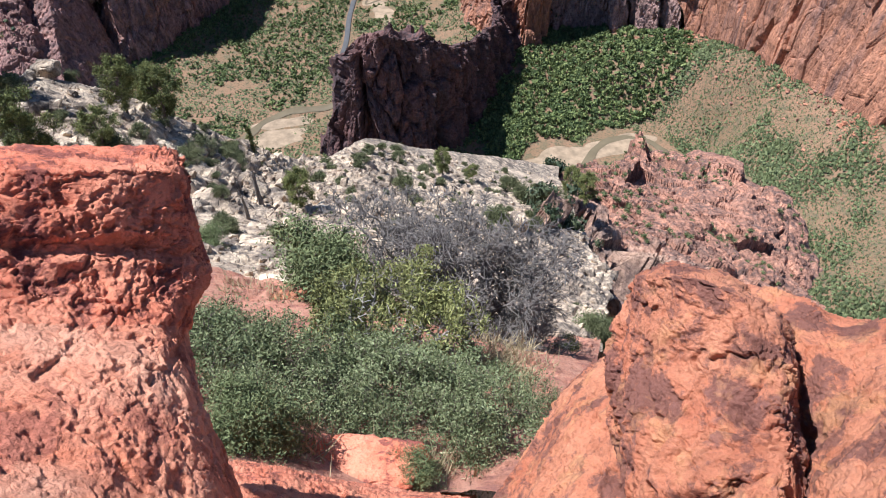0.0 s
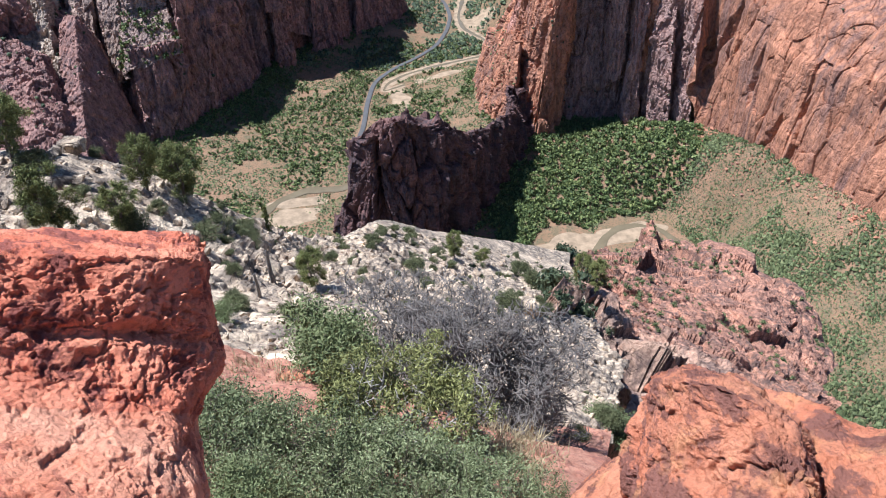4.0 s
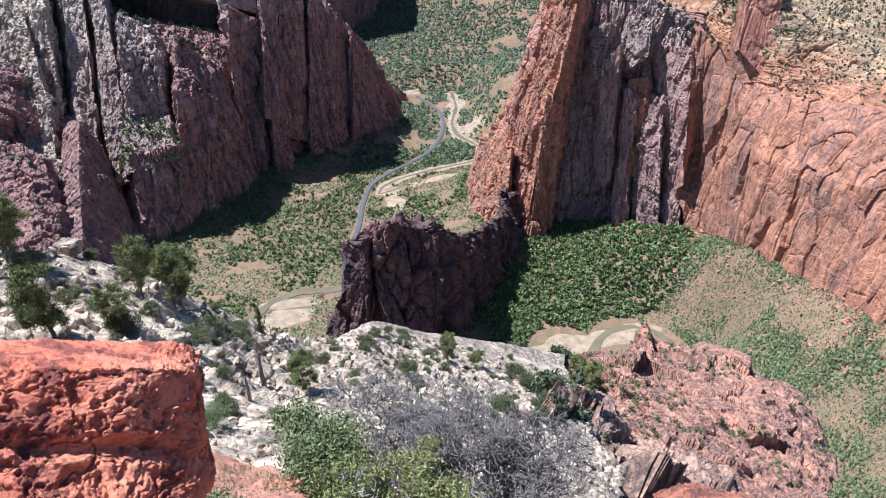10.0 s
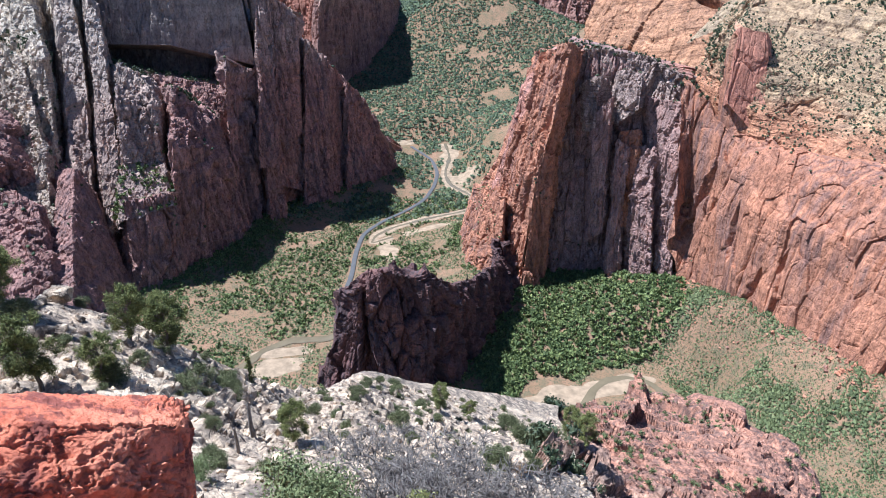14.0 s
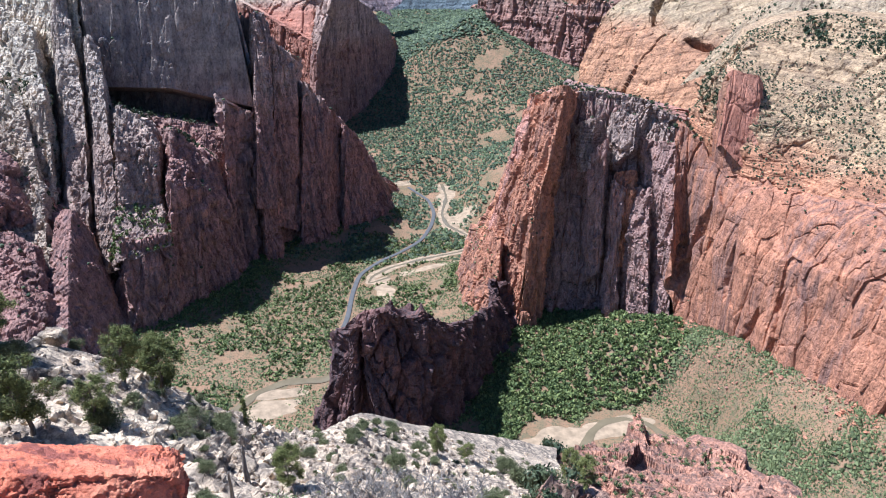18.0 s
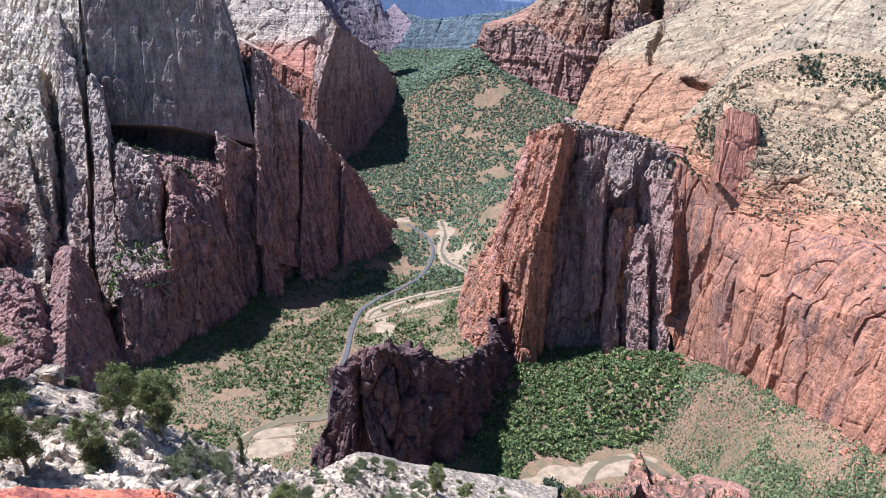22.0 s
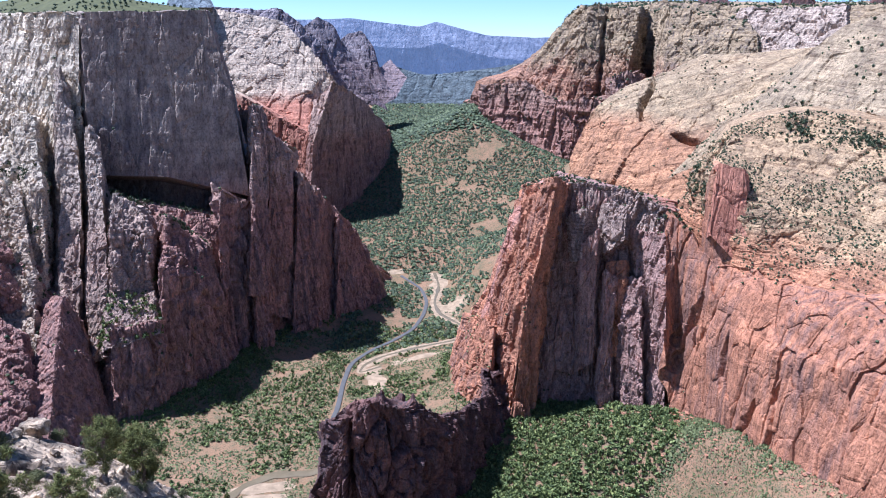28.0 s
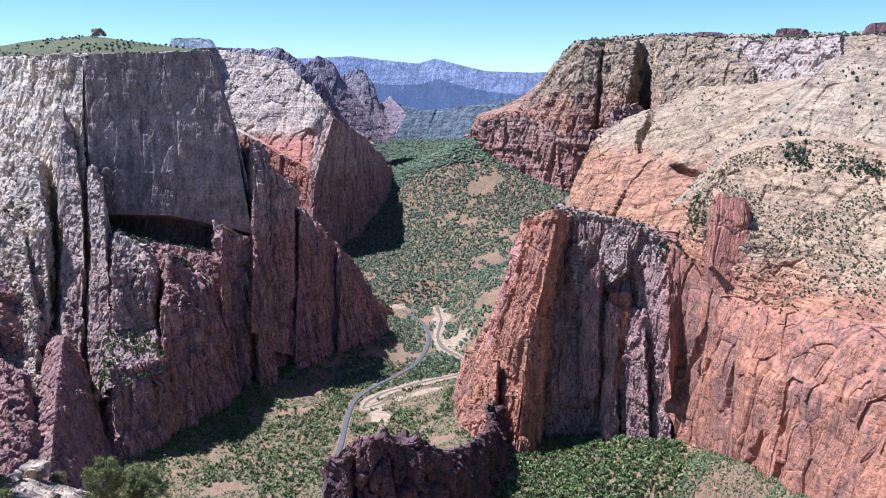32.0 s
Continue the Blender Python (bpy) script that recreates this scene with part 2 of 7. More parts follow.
    rel = calc(n, l, "ADD", rel, calc(n, l, "MULTIPLY", tint.outputs[0], 0.3))
    rel = calc(n, l, "ADD", rel, ramp(n, l, seam, ((0.0, (0, 0, 0)), (0.05, (0.35, 0.35, 0.35)))))
    relief(n, l, b, rel, 3.2 * scale, 0.55)
    return m


# Red lower rock, its colour darkened further to hold the wall's deep shade.
M_GWT = cliff_rock("grey_red_sandstone", (0.30, 0.185, 0.165), (0.60, 0.50, 0.41), 330, 0.8, 1.3, (0.085, 0.072, 0.085), band=110, cover=0.03, lines=0.2)
# For walls in shade: part of that shade is in this darker, duller red.
M_BUTT = cliff_rock("shade_toned_red_sandstone", (0.34, 0.195, 0.155), (0.44, 0.315, 0.25), 330, 0.7, 1.2, (0.095, 0.075, 0.08), band=60, lines=0.3)
M_ARCH = cliff_rock("white_over_orange_sandstone", (0.46, 0.22, 0.15), (0.58, 0.475, 0.36), 450, 0.3, band=40)
M_ANGEL = cliff_rock("varnished_red_sandstone", (0.47, 0.235, 0.165), (0.50, 0.35, 0.27), 440, 0.7, 1.0, (0.19, 0.13, 0.115), band=40, cover=0.0, stain=(165, 385))
M_RED = cliff_rock("orange_red_sandstone", (0.44, 0.205, 0.115), (0.45, 0.25, 0.145), 440, 0.75, 1.4, (0.16, 0.10, 0.085), band=40, lines=0.15, cover=0.02)
M_SLOPE = cliff_rock("peach_sandstone", (0.44, 0.215, 0.115), (0.39, 0.275, 0.155), 385, 0.3, 1.3, band=45, lines=0.8, dip=0.12)
M_PALE = cliff_rock("pale_sandstone", (0.35, 0.262, 0.155), (0.36, 0.28, 0.175), 520, 0.35, 1.8, band=60, lines=0.8, dip=0.3)
M_PEACH = cliff_rock("peach_dome_sandstone", (0.42, 0.225, 0.12), (0.375, 0.28, 0.165), 470, 0.3, 1.8, band=60, lines=0.8, dip=-0.35)
M_CATH = cliff_rock("layered_sandstone", (0.35, 0.195, 0.12), (0.355, 0.27, 0.16), 570, 0.6, 1.6, (0.11, 0.085, 0.085), band=80)
# Dark varnish, with the base colour lowered further to carry the spur's shade.
M_ORGAN = cliff_rock("shade_darkened_red_sandstone", (0.15, 0.078, 0.066), (0.21, 0.115, 0.095), 200, 0.85, 0.8, cover=0.06)
M_WHITE = cliff_rock("white_slickrock", (0.58, 0.43, 0.275), (0.64, 0.505, 0.345), 500, 0.9, 0.10, (0.14, 0.11, 0.085), 1.0, cover=0.05)
M_RIDGE = cliff_rock("red_slickrock", (0.46, 0.235, 0.15), (0.49, 0.325, 0.225), 545, 0.85, 0.24, (0.12, 0.08, 0.065), 22.0, cover=0.04, dip=0.4, lines=1.0)
# Varnish streaks on a grey lowered to hold the tower front's shade.
M_FACE = cliff_rock("streaked_shade_grey_sandstone", (0.28, 0.205, 0.165), (0.33, 0.262, 0.208), 380, 0.6, 1.5, (0.13, 0.105, 0.105), band=90, cover=0.03, lines=0.15)
# Cream raised above the front's grey: the flank's sunlight is in the colour.
M_CREAM = cliff_rock("sunlit_cream_sandstone", (0.48, 0.385, 0.285), (0.62, 0.535, 0.40), 360, 0.5, 1.3, (0.13, 0.105, 0.10), band=110, lines=0.3)
M_PILLAR = cliff_rock("grey_pink_sandstone", (0.40, 0.29, 0.225), (0.46, 0.375, 0.295), 330, 0.5, 1.2, (0.11, 0.085, 0.085), band=80, lines=0.5)
M_CAP = cliff_rock("grey_layered_sandstone", (0.40, 0.30, 0.24), (0.48, 0.385, 0.30), 420, 0.4, 0.9, (0.12, 0.09, 0.085), band=20, lines=1.0)
M_REDFAR = cliff_rock("hazy_red_sandstone", (0.36, 0.20, 0.15), (0.38, 0.245, 0.18), 440, 0.6, 1.6, (0.13, 0.10, 0.10), band=60)
M_SLAB = cliff_rock("smooth_orange_sandstone", (0.45, 0.20, 0.125), (0.47, 0.225, 0.145), 440, 0.5, 1.3, (0.2, 0.11, 0.09), band=40, lines=0.1)
# Distance haze is painted here: blue base colours plus a faint emission.
M_FARTHER = cliff_rock("haze_blue_far_rock", (0.23, 0.235, 0.30), (0.26, 0.27, 0.33), 560, 0.15, 5.0, (0.17, 0.19, 0.27), lines=0.0)
haze_glow = M_FARTHER.node_tree.nodes["Principled BSDF"]
haze_glow.inputs["Emission Color"].default_value = (0.25, 0.33, 0.50, 1)
haze_glow.inputs["Emission Strength"].default_value = 0.2
# Air haze is mixed into the base colours of these two far materials.
M_FOOT = cliff_rock("haze_tinted_foothills", (0.15, 0.18, 0.19), (0.17, 0.20, 0.22), 560, 0.3, 4.0, (0.10, 0.13, 0.14), lines=0.0)
M_FAR = cliff_rock("haze_tinted_far_rock", (0.27, 0.205, 0.205), (0.29, 0.25, 0.26), 560, 0.3, 2.0, (0.13, 0.14, 0.19))


def crag_rock(name, base_col, dark_col, light_col, patch=0.4, ochre=None):
    """Close weathered sandstone: pitted, blotched with dark varnish and pale chips."""
    m, n, l, b = shader(name, 0.85)
    pos = n.new("ShaderNodeNewGeometry").outputs["Position"]
    a = tex(n, l, pos, 0.55, 10, rough=0.68)
    c = tex(n, l, pos, 0.16, 9, offset=4.0, rough=0.7)
    d = tex(n, l, pos, 0.03, 6, offset=7.0, rough=0.7)
    e = tex(n, l, pos, 0.28, 9, (1, 1, 0.35), offset=11.0, rough=0.7)
    col = mix(n, l, ramp(n, l, a, ((0.38, (0, 0, 0)), (0.6, (1, 1, 1)))), base_col, light_col)
    stain = calc(n, l, "ADD", calc(n, l, "MULTIPLY", a, 0.4), calc(n, l, "MULTIPLY", e, 0.6))
    col = mix(n, l, ramp(n, l, stain, ((0.48 - 0.05 * (1 - patch), (0.9, 0.9, 0.9)), (0.52 - 0.05 * (1 - patch), (0, 0, 0)))), col, dark_col)
    if ochre:
        o = tex(n, l, pos, 0.22, 8, offset=17.0, rough=0.65)
        col = mix(n, l, ramp(n, l, o, ((0.54, (0, 0, 0)), (0.64, (0.6, 0.6, 0.6)))), col, ochre)
        o2 = tex(n, l, pos, 0.12, 8, offset=23.0, rough=0.7)
        col = mix(n, l, ramp(n, l, o2, ((0.36, (0.85, 0.85, 0.85)), (0.43, (0, 0, 0)))), col, tuple(c * 1.3 for c in dark_col))
    col = mix(n, l, ramp(n, l, c, ((0.36, (0.75, 0.75, 0.75)), (0.5, (0, 0, 0)))), col, mix(n, l, 1.0, col, (0.72, 0.66, 0.64), "MULTIPLY"))
    col = mix(n, l, ramp(n, l, d, ((0.3, (0.8, 0.8, 0.8)), (0.48, (0, 0, 0)))), col, mix(n, l, 1.0, col, (0.55, 0.5, 0.48), "MULTIPLY"))
    col = mix(n, l, ramp(n, l, d, ((0.58, (0, 0, 0)), (0.75, (0.7, 0.7, 0.7)))), col, mix(n, l, 1.0, col, (1.35, 1.4, 1.45), "MULTIPLY"))
    l.new(col, b.inputs["Base Color"])
    rel = calc(n, l, "ADD", calc(n, l, "MULTIPLY", c, 1.0), calc(n, l, "MULTIPLY", d, 0.3))
    relief(n, l, b, calc(n, l, "ADD", rel, calc(n, l, "MULTIPLY", e, 0.6)), 0.09, 0.8)
    return m


M_CRAG = crag_rock("rough_red_sandstone", (0.66, 0.18, 0.088), (0.27, 0.085, 0.06), (0.78, 0.30, 0.165), 0.15)
M_SHELF = crag_rock("salmon_sandstone", (0.74, 0.25, 0.125), (0.44, 0.15, 0.09), (0.78, 0.37, 0.22), 0.15)
M_BOULD = crag_rock("orange_varnished_sandstone", (0.50, 0.165, 0.08), (0.20, 0.085, 0.06), (0.58, 0.24, 0.125), 0.6, (0.64, 0.30, 0.13))


def foliage(name, a, b_, c):
    m, n, l, b = shader(name, 0.7)
    geo = n.new("ShaderNodeNewGeometry")
    col = ramp(n, l, geo.outputs["Random Per Island"], ((0.0, a), (0.55, b_), (1.0, c)))
    big = tex(n, l, geo.outputs["Position"], 30, 3)
    col = mix(n, l, ramp(n, l, big, ((0.35, (0.5, 0.5, 0.5)), (0.65, (0, 0, 0)))), col, mix(n, l, 1.0, col, (0.65, 0.75, 0.7), "MULTIPLY"))
    l.new(col, b.inputs["Base Color"])
    return m


M_WOOD_FAR = foliage("broadleaf_green", (0.045, 0.062, 0.02), (0.105, 0.13, 0.04), (0.25, 0.265, 0.085))
M_WOOD_DIST = foliage("blue_green_woods", (0.036, 0.05, 0.028), (0.08, 0.102, 0.05), (0.175, 0.195, 0.09))
M_SCRUB = foliage("scrub_green", (0.055, 0.065, 0.025), (0.11, 0.122, 0.045), (0.20, 0.205, 0.085))
M_PINE = foliage("pine_green", (0.035, 0.048, 0.025), (0.06, 0.075, 0.035), (0.105, 0.115, 0.055))


def ground_material():
    m, n, l, b = shader("canyon_floor_soil", 0.95)
    pos = n.new("ShaderNodeNewGeometry").outputs["Position"]
    a = tex(n, l, pos, 110, 6)
    c = tex(n, l, pos, 16, 6, offset=2.0)
    d = tex(n, l, pos, 3.2, 4, offset=6.0)
    col = mix(n, l, ramp(n, l, a, ((0.38, (0, 0, 0)), (0.62, (1, 1, 1)))), (0.25, 0.142, 0.08), (0.185, 0.115, 0.06))
    col = mix(n, l, ramp(n, l, c, ((0.47, (0, 0, 0)), (0.64, (0.6, 0.6, 0.6)))), col, (0.10, 0.095, 0.05))
    col = mix(n, l, ramp(n, l, d, ((0.38, (0.7, 0.7, 0.7)), (0.48, (0, 0, 0)))), col, (0.07, 0.075, 0.04))
    l.new(col, b.inputs["Base Color"])
    relief(n, l, b, calc(n, l, "ADD", c, calc(n, l, "MULTIPLY", d, 0.5)), 4.0, 0.8)
    return m


def plain(name, col, rough=0.9, vary=0.25, size=4.0):
    m, n, l, b = shader(name, rough)
    pos = n.new("ShaderNodeNewGeometry").outputs["Position"]
    a = tex(n, l, pos, size, 5)
    col2 = tuple(c * (1 - vary) for c in col)
    l.new(mix(n, l, ramp(n, l, a, ((0.35, (0, 0, 0)), (0.65, (1, 1, 1)))), col2, col), b.inputs["Base Color"])
    relief(n, l, b, a, size * 0.1, 0.3)
    return m


M_GRASS = plain("meadow_grass", (0.09, 0.09, 0.032), 0.9, 0.35, 25)
M_GROUND = ground_material()
M_SAND = plain("river_sand", (0.335, 0.24, 0.148), 0.95, 0.4, 14)
M_WATER = plain("silty_river_water", (0.16, 0.125, 0.075), 0.2, 0.2, 20)
M_ROAD = plain("worn_asphalt", (0.095, 0.09, 0.085), 0.9, 0.2, 12)
M_EARTH = crag_rock("red_earth", (0.42, 0.17, 0.10), (0.30, 0.13, 0.09), (0.48, 0.24, 0.15), 0.3)

# ---- plan: outlines in metres, from foot to rim ----
GREAT_MONOLITH_1 = [(-880, 828, 10), (-777, 892, 10), (-655, 958, 15), (-614, 977, 18), (-603, 985, 18), (-588, 993, 18), (-561, 1028, 20), (-531, 1063, 22), (-504, 1098, 23), (-474, 1134, 25), (-423, 1202, 25), (-396, 1232, 25), (-360, 1294, 22), (-328, 1347, 20), (-292, 1452, 15), (-263, 1534, 10), (-198, 1683, 8), (-133, 1760, 10), (-183, 1808, -5)]
GREAT_MONOLITH_2 = [(-1579, 1672, 116), (-1202, 1536, 176), (-854, 1377, 251), (-737, 1278, 249), (-713, 1262, 233), (-671, 1229, 255), (-607, 1208, 292), (-553, 1204, 367), (-512, 1200, 349), (-469, 1202, 321), (-420, 1257, 255), (-405, 1298, 226), (-415, 1504, 160), (-363, 1476, 218), (-317, 1538, 201), (-305, 1632, 154), (-213, 1666, 131), (-132, 1740, 20), (-206, 1889, -35)]
GREAT_MONOLITH_3 = [(-1670, 1793, 166), (-1271, 1647, 223), (-894, 1464, 309), (-756, 1336, 329), (-741, 1339, 318), (-679, 1270, 345), (-614, 1247, 381), (-591, 1275, 387), (-635, 1436, 341), (-580, 1534, 295), (-501, 1562, 268), (-428, 1453, 254), (-445, 1630, 226), (-381, 1513, 317), (-334, 1570, 305), (-331, 1688, 240), (-233, 1679, 182), (-134, 1745, 21), (-206, 1889, -31)]
GREAT_MONOLITH_4 = [(-1759, 1915, 225), (-1333, 1750, 279), (-928, 1542, 375), (-778, 1398, 391), (-752, 1378, 384), (-688, 1304, 408), (-616, 1274, 458), (-629, 1329, 415), (-597, 1365, 411), (-531, 1424, 398), (-467, 1476, 375), (-418, 1508, 382), (-450, 1681, 306), (-385, 1522, 409), (-342, 1578, 365), (-349, 1705, 289), (-246, 1682, 208), (-135, 1750, 23), (-206, 1889, -28)]
GREAT_MONOLITH_5 = [(-1868, 2153, 717), (-1404, 1947, 709), (-967, 1682, 699), (-810, 1523, 694), (-811, 1562, 695), (-702, 1393, 690), (-619, 1331, 688), (-619, 1361, 689), (-591, 1392, 692), (-544, 1446, 698), (-497, 1495, 702), (-463, 1521, 705), (-463, 1708, 495), (-387, 1552, 523), (-343, 1614, 414), (-343, 1726, 340), (-236, 1694, 257), (-131, 1755, 42), (-212, 1989, -39)]
GREAT_MONOLITH = [GREAT_MONOLITH_1, GREAT_MONOLITH_2, GREAT_MONOLITH_3, GREAT_MONOLITH_4, GREAT_MONOLITH_5]
SHADED_BUTTRESS_1 = [(-941, 807, 0), (-838, 848, 0), (-693, 951, 0), (-638, 1017, 0), (-568, 1072, 0), (-502, 1155, 0), (-491, 1216, 0)]
SHADED_BUTTRESS_2 = [(-693, 721, 391), (-668, 810, 366), (-572, 916, 329), (-541, 946, 302), (-517, 982, 255), (-485, 1043, 154), (-473, 1114, 65)]
SHADED_BUTTRESS_3 = [(-751, 804, 467), (-721, 896, 438), (-612, 997, 382), (-587, 1012, 337), (-560, 1027, 288), (-522, 1069, 202), (-507, 1132, 76)]
SHADED_BUTTRESS = [SHADED_BUTTRESS_1, SHADED_BUTTRESS_2, SHADED_BUTTRESS_3]
RED_ARCH_PEAK_1 = [(-1066, 2589, 141), (-821, 2572, 144), (-668, 2513, 136), (-497, 2430, 115), (-389, 2389, 76), (-308, 2752, 0), (-191, 2930, 0), (-131, 3143, 0), (-213, 3293, -10)]
RED_ARCH_PEAK_2 = [(-1062, 2645, 434), (-817, 2626, 435), (-708, 2585, 419), (-539, 2503, 351), (-442, 2440, 359), (-289, 2634, 295), (-201, 2793, 220), (-150, 2946, 94), (-245, 3391, 36)]
RED_ARCH_PEAK_3 = [(-1073, 2748, 757), (-841, 2775, 754), (-734, 2754, 741), (-567, 2722, 715), (-439, 2644, 609), (-373, 2573, 520), (-277, 2746, 389), (-202, 2843, 332), (-275, 3489, 233)]
RED_ARCH_PEAK = [RED_ARCH_PEAK_1, RED_ARCH_PEAK_2, RED_ARCH_PEAK_3]
ANGEL_RIDGE_1 = [(155, 1592, 24), (87, 1417, 32), (30, 1300, 29), (88, 1172, 40), (134, 1147, 25), (193, 1159, 28), (234, 1152, 40), (262, 1147, 50), (298, 1124, 65), (308, 1109, 72), (364, 1072, 88), (376, 1063, 92), (395, 1035, 100), (416, 932, 125), (453, 834, 140), (473, 777, 145), (477, 763, 147), (487, 727, 150), (537, 604, 160)]
ANGEL_RIDGE_2 = [(170, 1490, 262), (122, 1324, 218), (89, 1237, 237), (112, 1160, 224), (140, 1131, 205), (198, 1199, 184), (235, 1169, 205), (258, 1208, 194), (295, 1163, 207), (298, 1124, 222), (353, 1082, 229), (378, 1113, 212), (393, 1047, 234), (423, 961, 256), (461, 865, 273), (475, 827, 280), (478, 805, 288), (499, 779, 290), (546, 651, 314)]
ANGEL_RIDGE_3 = [(190, 1367, 409), (146, 1241, 367), (113, 1205, 365), (137, 1167, 365), (178, 1136, 363), (212, 1210, 340), (232, 1184, 344), (261, 1200, 338), (282, 1179, 341), (300, 1165, 328), (354, 1120, 322), (376, 1134, 318), (393, 1079, 321), (432, 995, 317), (473, 904, 325), (492, 871, 330), (497, 849, 336), (515, 820, 342), (564, 689, 373)]
ANGEL_RIDGE_4 = [(224, 1382, 406), (173, 1278, 414), (150, 1211, 420), (162, 1179, 439), (195, 1159, 444), (212, 1214, 434), (228, 1207, 434), (258, 1215, 427), (284, 1205, 425), (301, 1199, 419), (357, 1162, 394), (378, 1154, 377), (393, 1115, 360), (405, 1076, 337), (489, 940, 344), (507, 904, 349), (515, 885, 353), (535, 857, 357), (586, 722, 391)]
ANGEL_RIDGE = [ANGEL_RIDGE_1, ANGEL_RIDGE_2, ANGEL_RIDGE_3, ANGEL_RIDGE_4]
PINE_SLOPE_1 = [(390, 1365, 306), (448, 1252, 299), (408, 1091, 320), (443, 998, 296), (476, 904, 306), (516, 816, 318), (560, 678, 348)]
PINE_SLOPE_2 = [(453, 1409, 351), (462, 1290, 356), (404, 1100, 390), (445, 1028, 362), (513, 996, 375), (571, 928, 393), (626, 780, 409)]
PINE_SLOPE_3 = [(500, 1467, 424), (468, 1319, 442), (406, 1113, 464), (464, 1069, 419), (547, 1079, 429), (610, 1010, 451), (681, 864, 460)]
PINE_SLOPE_4 = [(563, 1551, 429), (523, 1406, 482), (515, 1323, 517), (573, 1299, 539), (627, 1252, 548), (682, 1153, 538), (763, 990, 532)]
PINE_SLOPE = [PINE_SLOPE_1, PINE_SLOPE_2, PINE_SLOPE_3, PINE_SLOPE_4]
RED_SLAB_1 = [(412, 1127, 320), (406, 1087, 317), (424, 1037, 311), (440, 995, 297), (457, 1014, 281)]
RED_SLAB_2 = [(411, 1133, 382), (403, 1096, 387), (427, 1057, 373), (442, 1027, 359), (461, 1043, 345)]
RED_SLAB_3 = [(413, 1143, 468), (407, 1112, 473), (433, 1091, 453), (457, 1073, 424), (473, 1086, 402)]
RED_SLAB = [RED_SLAB_1, RED_SLAB_2, RED_SLAB_3]
PALE_DOME_1 = [(509, 1674, 360), (563, 1519, 434), (631, 1394, 473), (684, 1313, 483), (732, 1228, 485), (827, 1067, 490)]
PALE_DOME_2 = [(616, 1744, 442), (645, 1573, 533), (685, 1490, 572), (743, 1417, 607), (781, 1339, 600), (875, 1156, 598)]
PALE_DOME_3 = [(671, 1831, 476), (701, 1658, 558), (732, 1590, 620), (782, 1532, 692), (844, 1475, 720), (952, 1286, 722)]
PALE_DOME = [PALE_DOME_1, PALE_DOME_2, PALE_DOME_3]
PEACH_DOME_1 = [(315, 1975, 231), (384, 1861, 240), (454, 1742, 252), (524, 1617, 255), (599, 1484, 264), (677, 1405, 284), (733, 1309, 309)]
PEACH_DOME_2 = [(354, 2070, 340), (400, 2021, 409), (476, 1932, 441), (567, 1845, 437), (620, 1754, 434), (740, 1641, 467), (834, 1539, 478)]
PEACH_DOME_3 = [(393, 2114, 414), (436, 2105, 494), (509, 2089, 538), (586, 2037, 559), (662, 1993, 575), (772, 1899, 579), (941, 1765, 584)]
PEACH_DOME_4 = [(435, 2208, 436), (490, 2247, 496), (547, 2234, 542), (649, 2206, 580), (735, 2179, 632), (874, 2127, 635), (1050, 1990, 662)]
PEACH_DOME = [PEACH_DOME_1, PEACH_DOME_2, PEACH_DOME_3, PEACH_DOME_4]
CATHEDRAL_RIM_1 = [(189, 3295, 351), (86, 2999, 355), (209, 2872, 307), (349, 2758, 258), (450, 2662, 230), (583, 2585, 282), (780, 2480, 391), (1070, 2315, 478), (1362, 2096, 494)]
CATHEDRAL_RIM_2 = [(214, 3343, 510), (128, 3057, 498), (243, 2940, 519), (383, 2834, 511), (506, 2744, 446), (634, 2676, 467), (798, 2579, 554), (1104, 2420, 612), (1413, 2207, 632)]
CATHEDRAL_RIM_3 = [(292, 3387, 528), (250, 3170, 531), (352, 3040, 585), (447, 2946, 668), (579, 2842, 647), (704, 2762, 667), (861, 2685, 686), (1146, 2533, 702), (1474, 2322, 714)]
CATHEDRAL_RIM_4 = [(453, 3471, 566), (391, 3277, 582), (460, 3116, 713), (514, 3006, 790), (654, 2928, 790), (782, 2855, 807), (1021, 2768, 789), (1251, 2616, 785), (1520, 2411, 791)]
CATHEDRAL_RIM = [CATHEDRAL_RIM_1, CATHEDRAL_RIM_2, CATHEDRAL_RIM_3, CATHEDRAL_RIM_4]
ORGAN_SPUR_1 = [(-89, 1006, -50), (-198, 910, 0), (-158, 863, 0), (-92, 839, 5), (-37, 850, 5), (3, 898, 5), (33, 968, 8), (66, 1048, 15), (102, 1117, 30), (153, 1190, 34)]
ORGAN_SPUR_2 = [(-68, 998, 82), (-174, 883, 54), (-133, 840, 93), (-81, 841, 101), (-21, 862, 89), (2, 905, 80), (29, 975, 77), (61, 1053, 73), (94, 1121, 85), (133, 1223, 74)]
ORGAN_SPUR_3 = [(-58, 978, 141), (-150, 867, 120), (-129, 842, 186), (-86, 844, 216), (-26, 878, 189), (1, 915, 162), (30, 985, 130), (62, 1058, 113), (89, 1127, 117), (124, 1244, 87)]
ORGAN_SPUR_4 = [(-47, 939, 169), (-131, 890, 142), (-117, 872, 199), (-77, 865, 213), (-31, 889, 198), (-6, 925, 159), (29, 1000, 124), (59, 1073, 106), (88, 1147, 108), (116, 1275, 73)]
ORGAN_SPUR = [ORGAN_SPUR_1, ORGAN_SPUR_2, ORGAN_SPUR_3, ORGAN_SPUR_4]
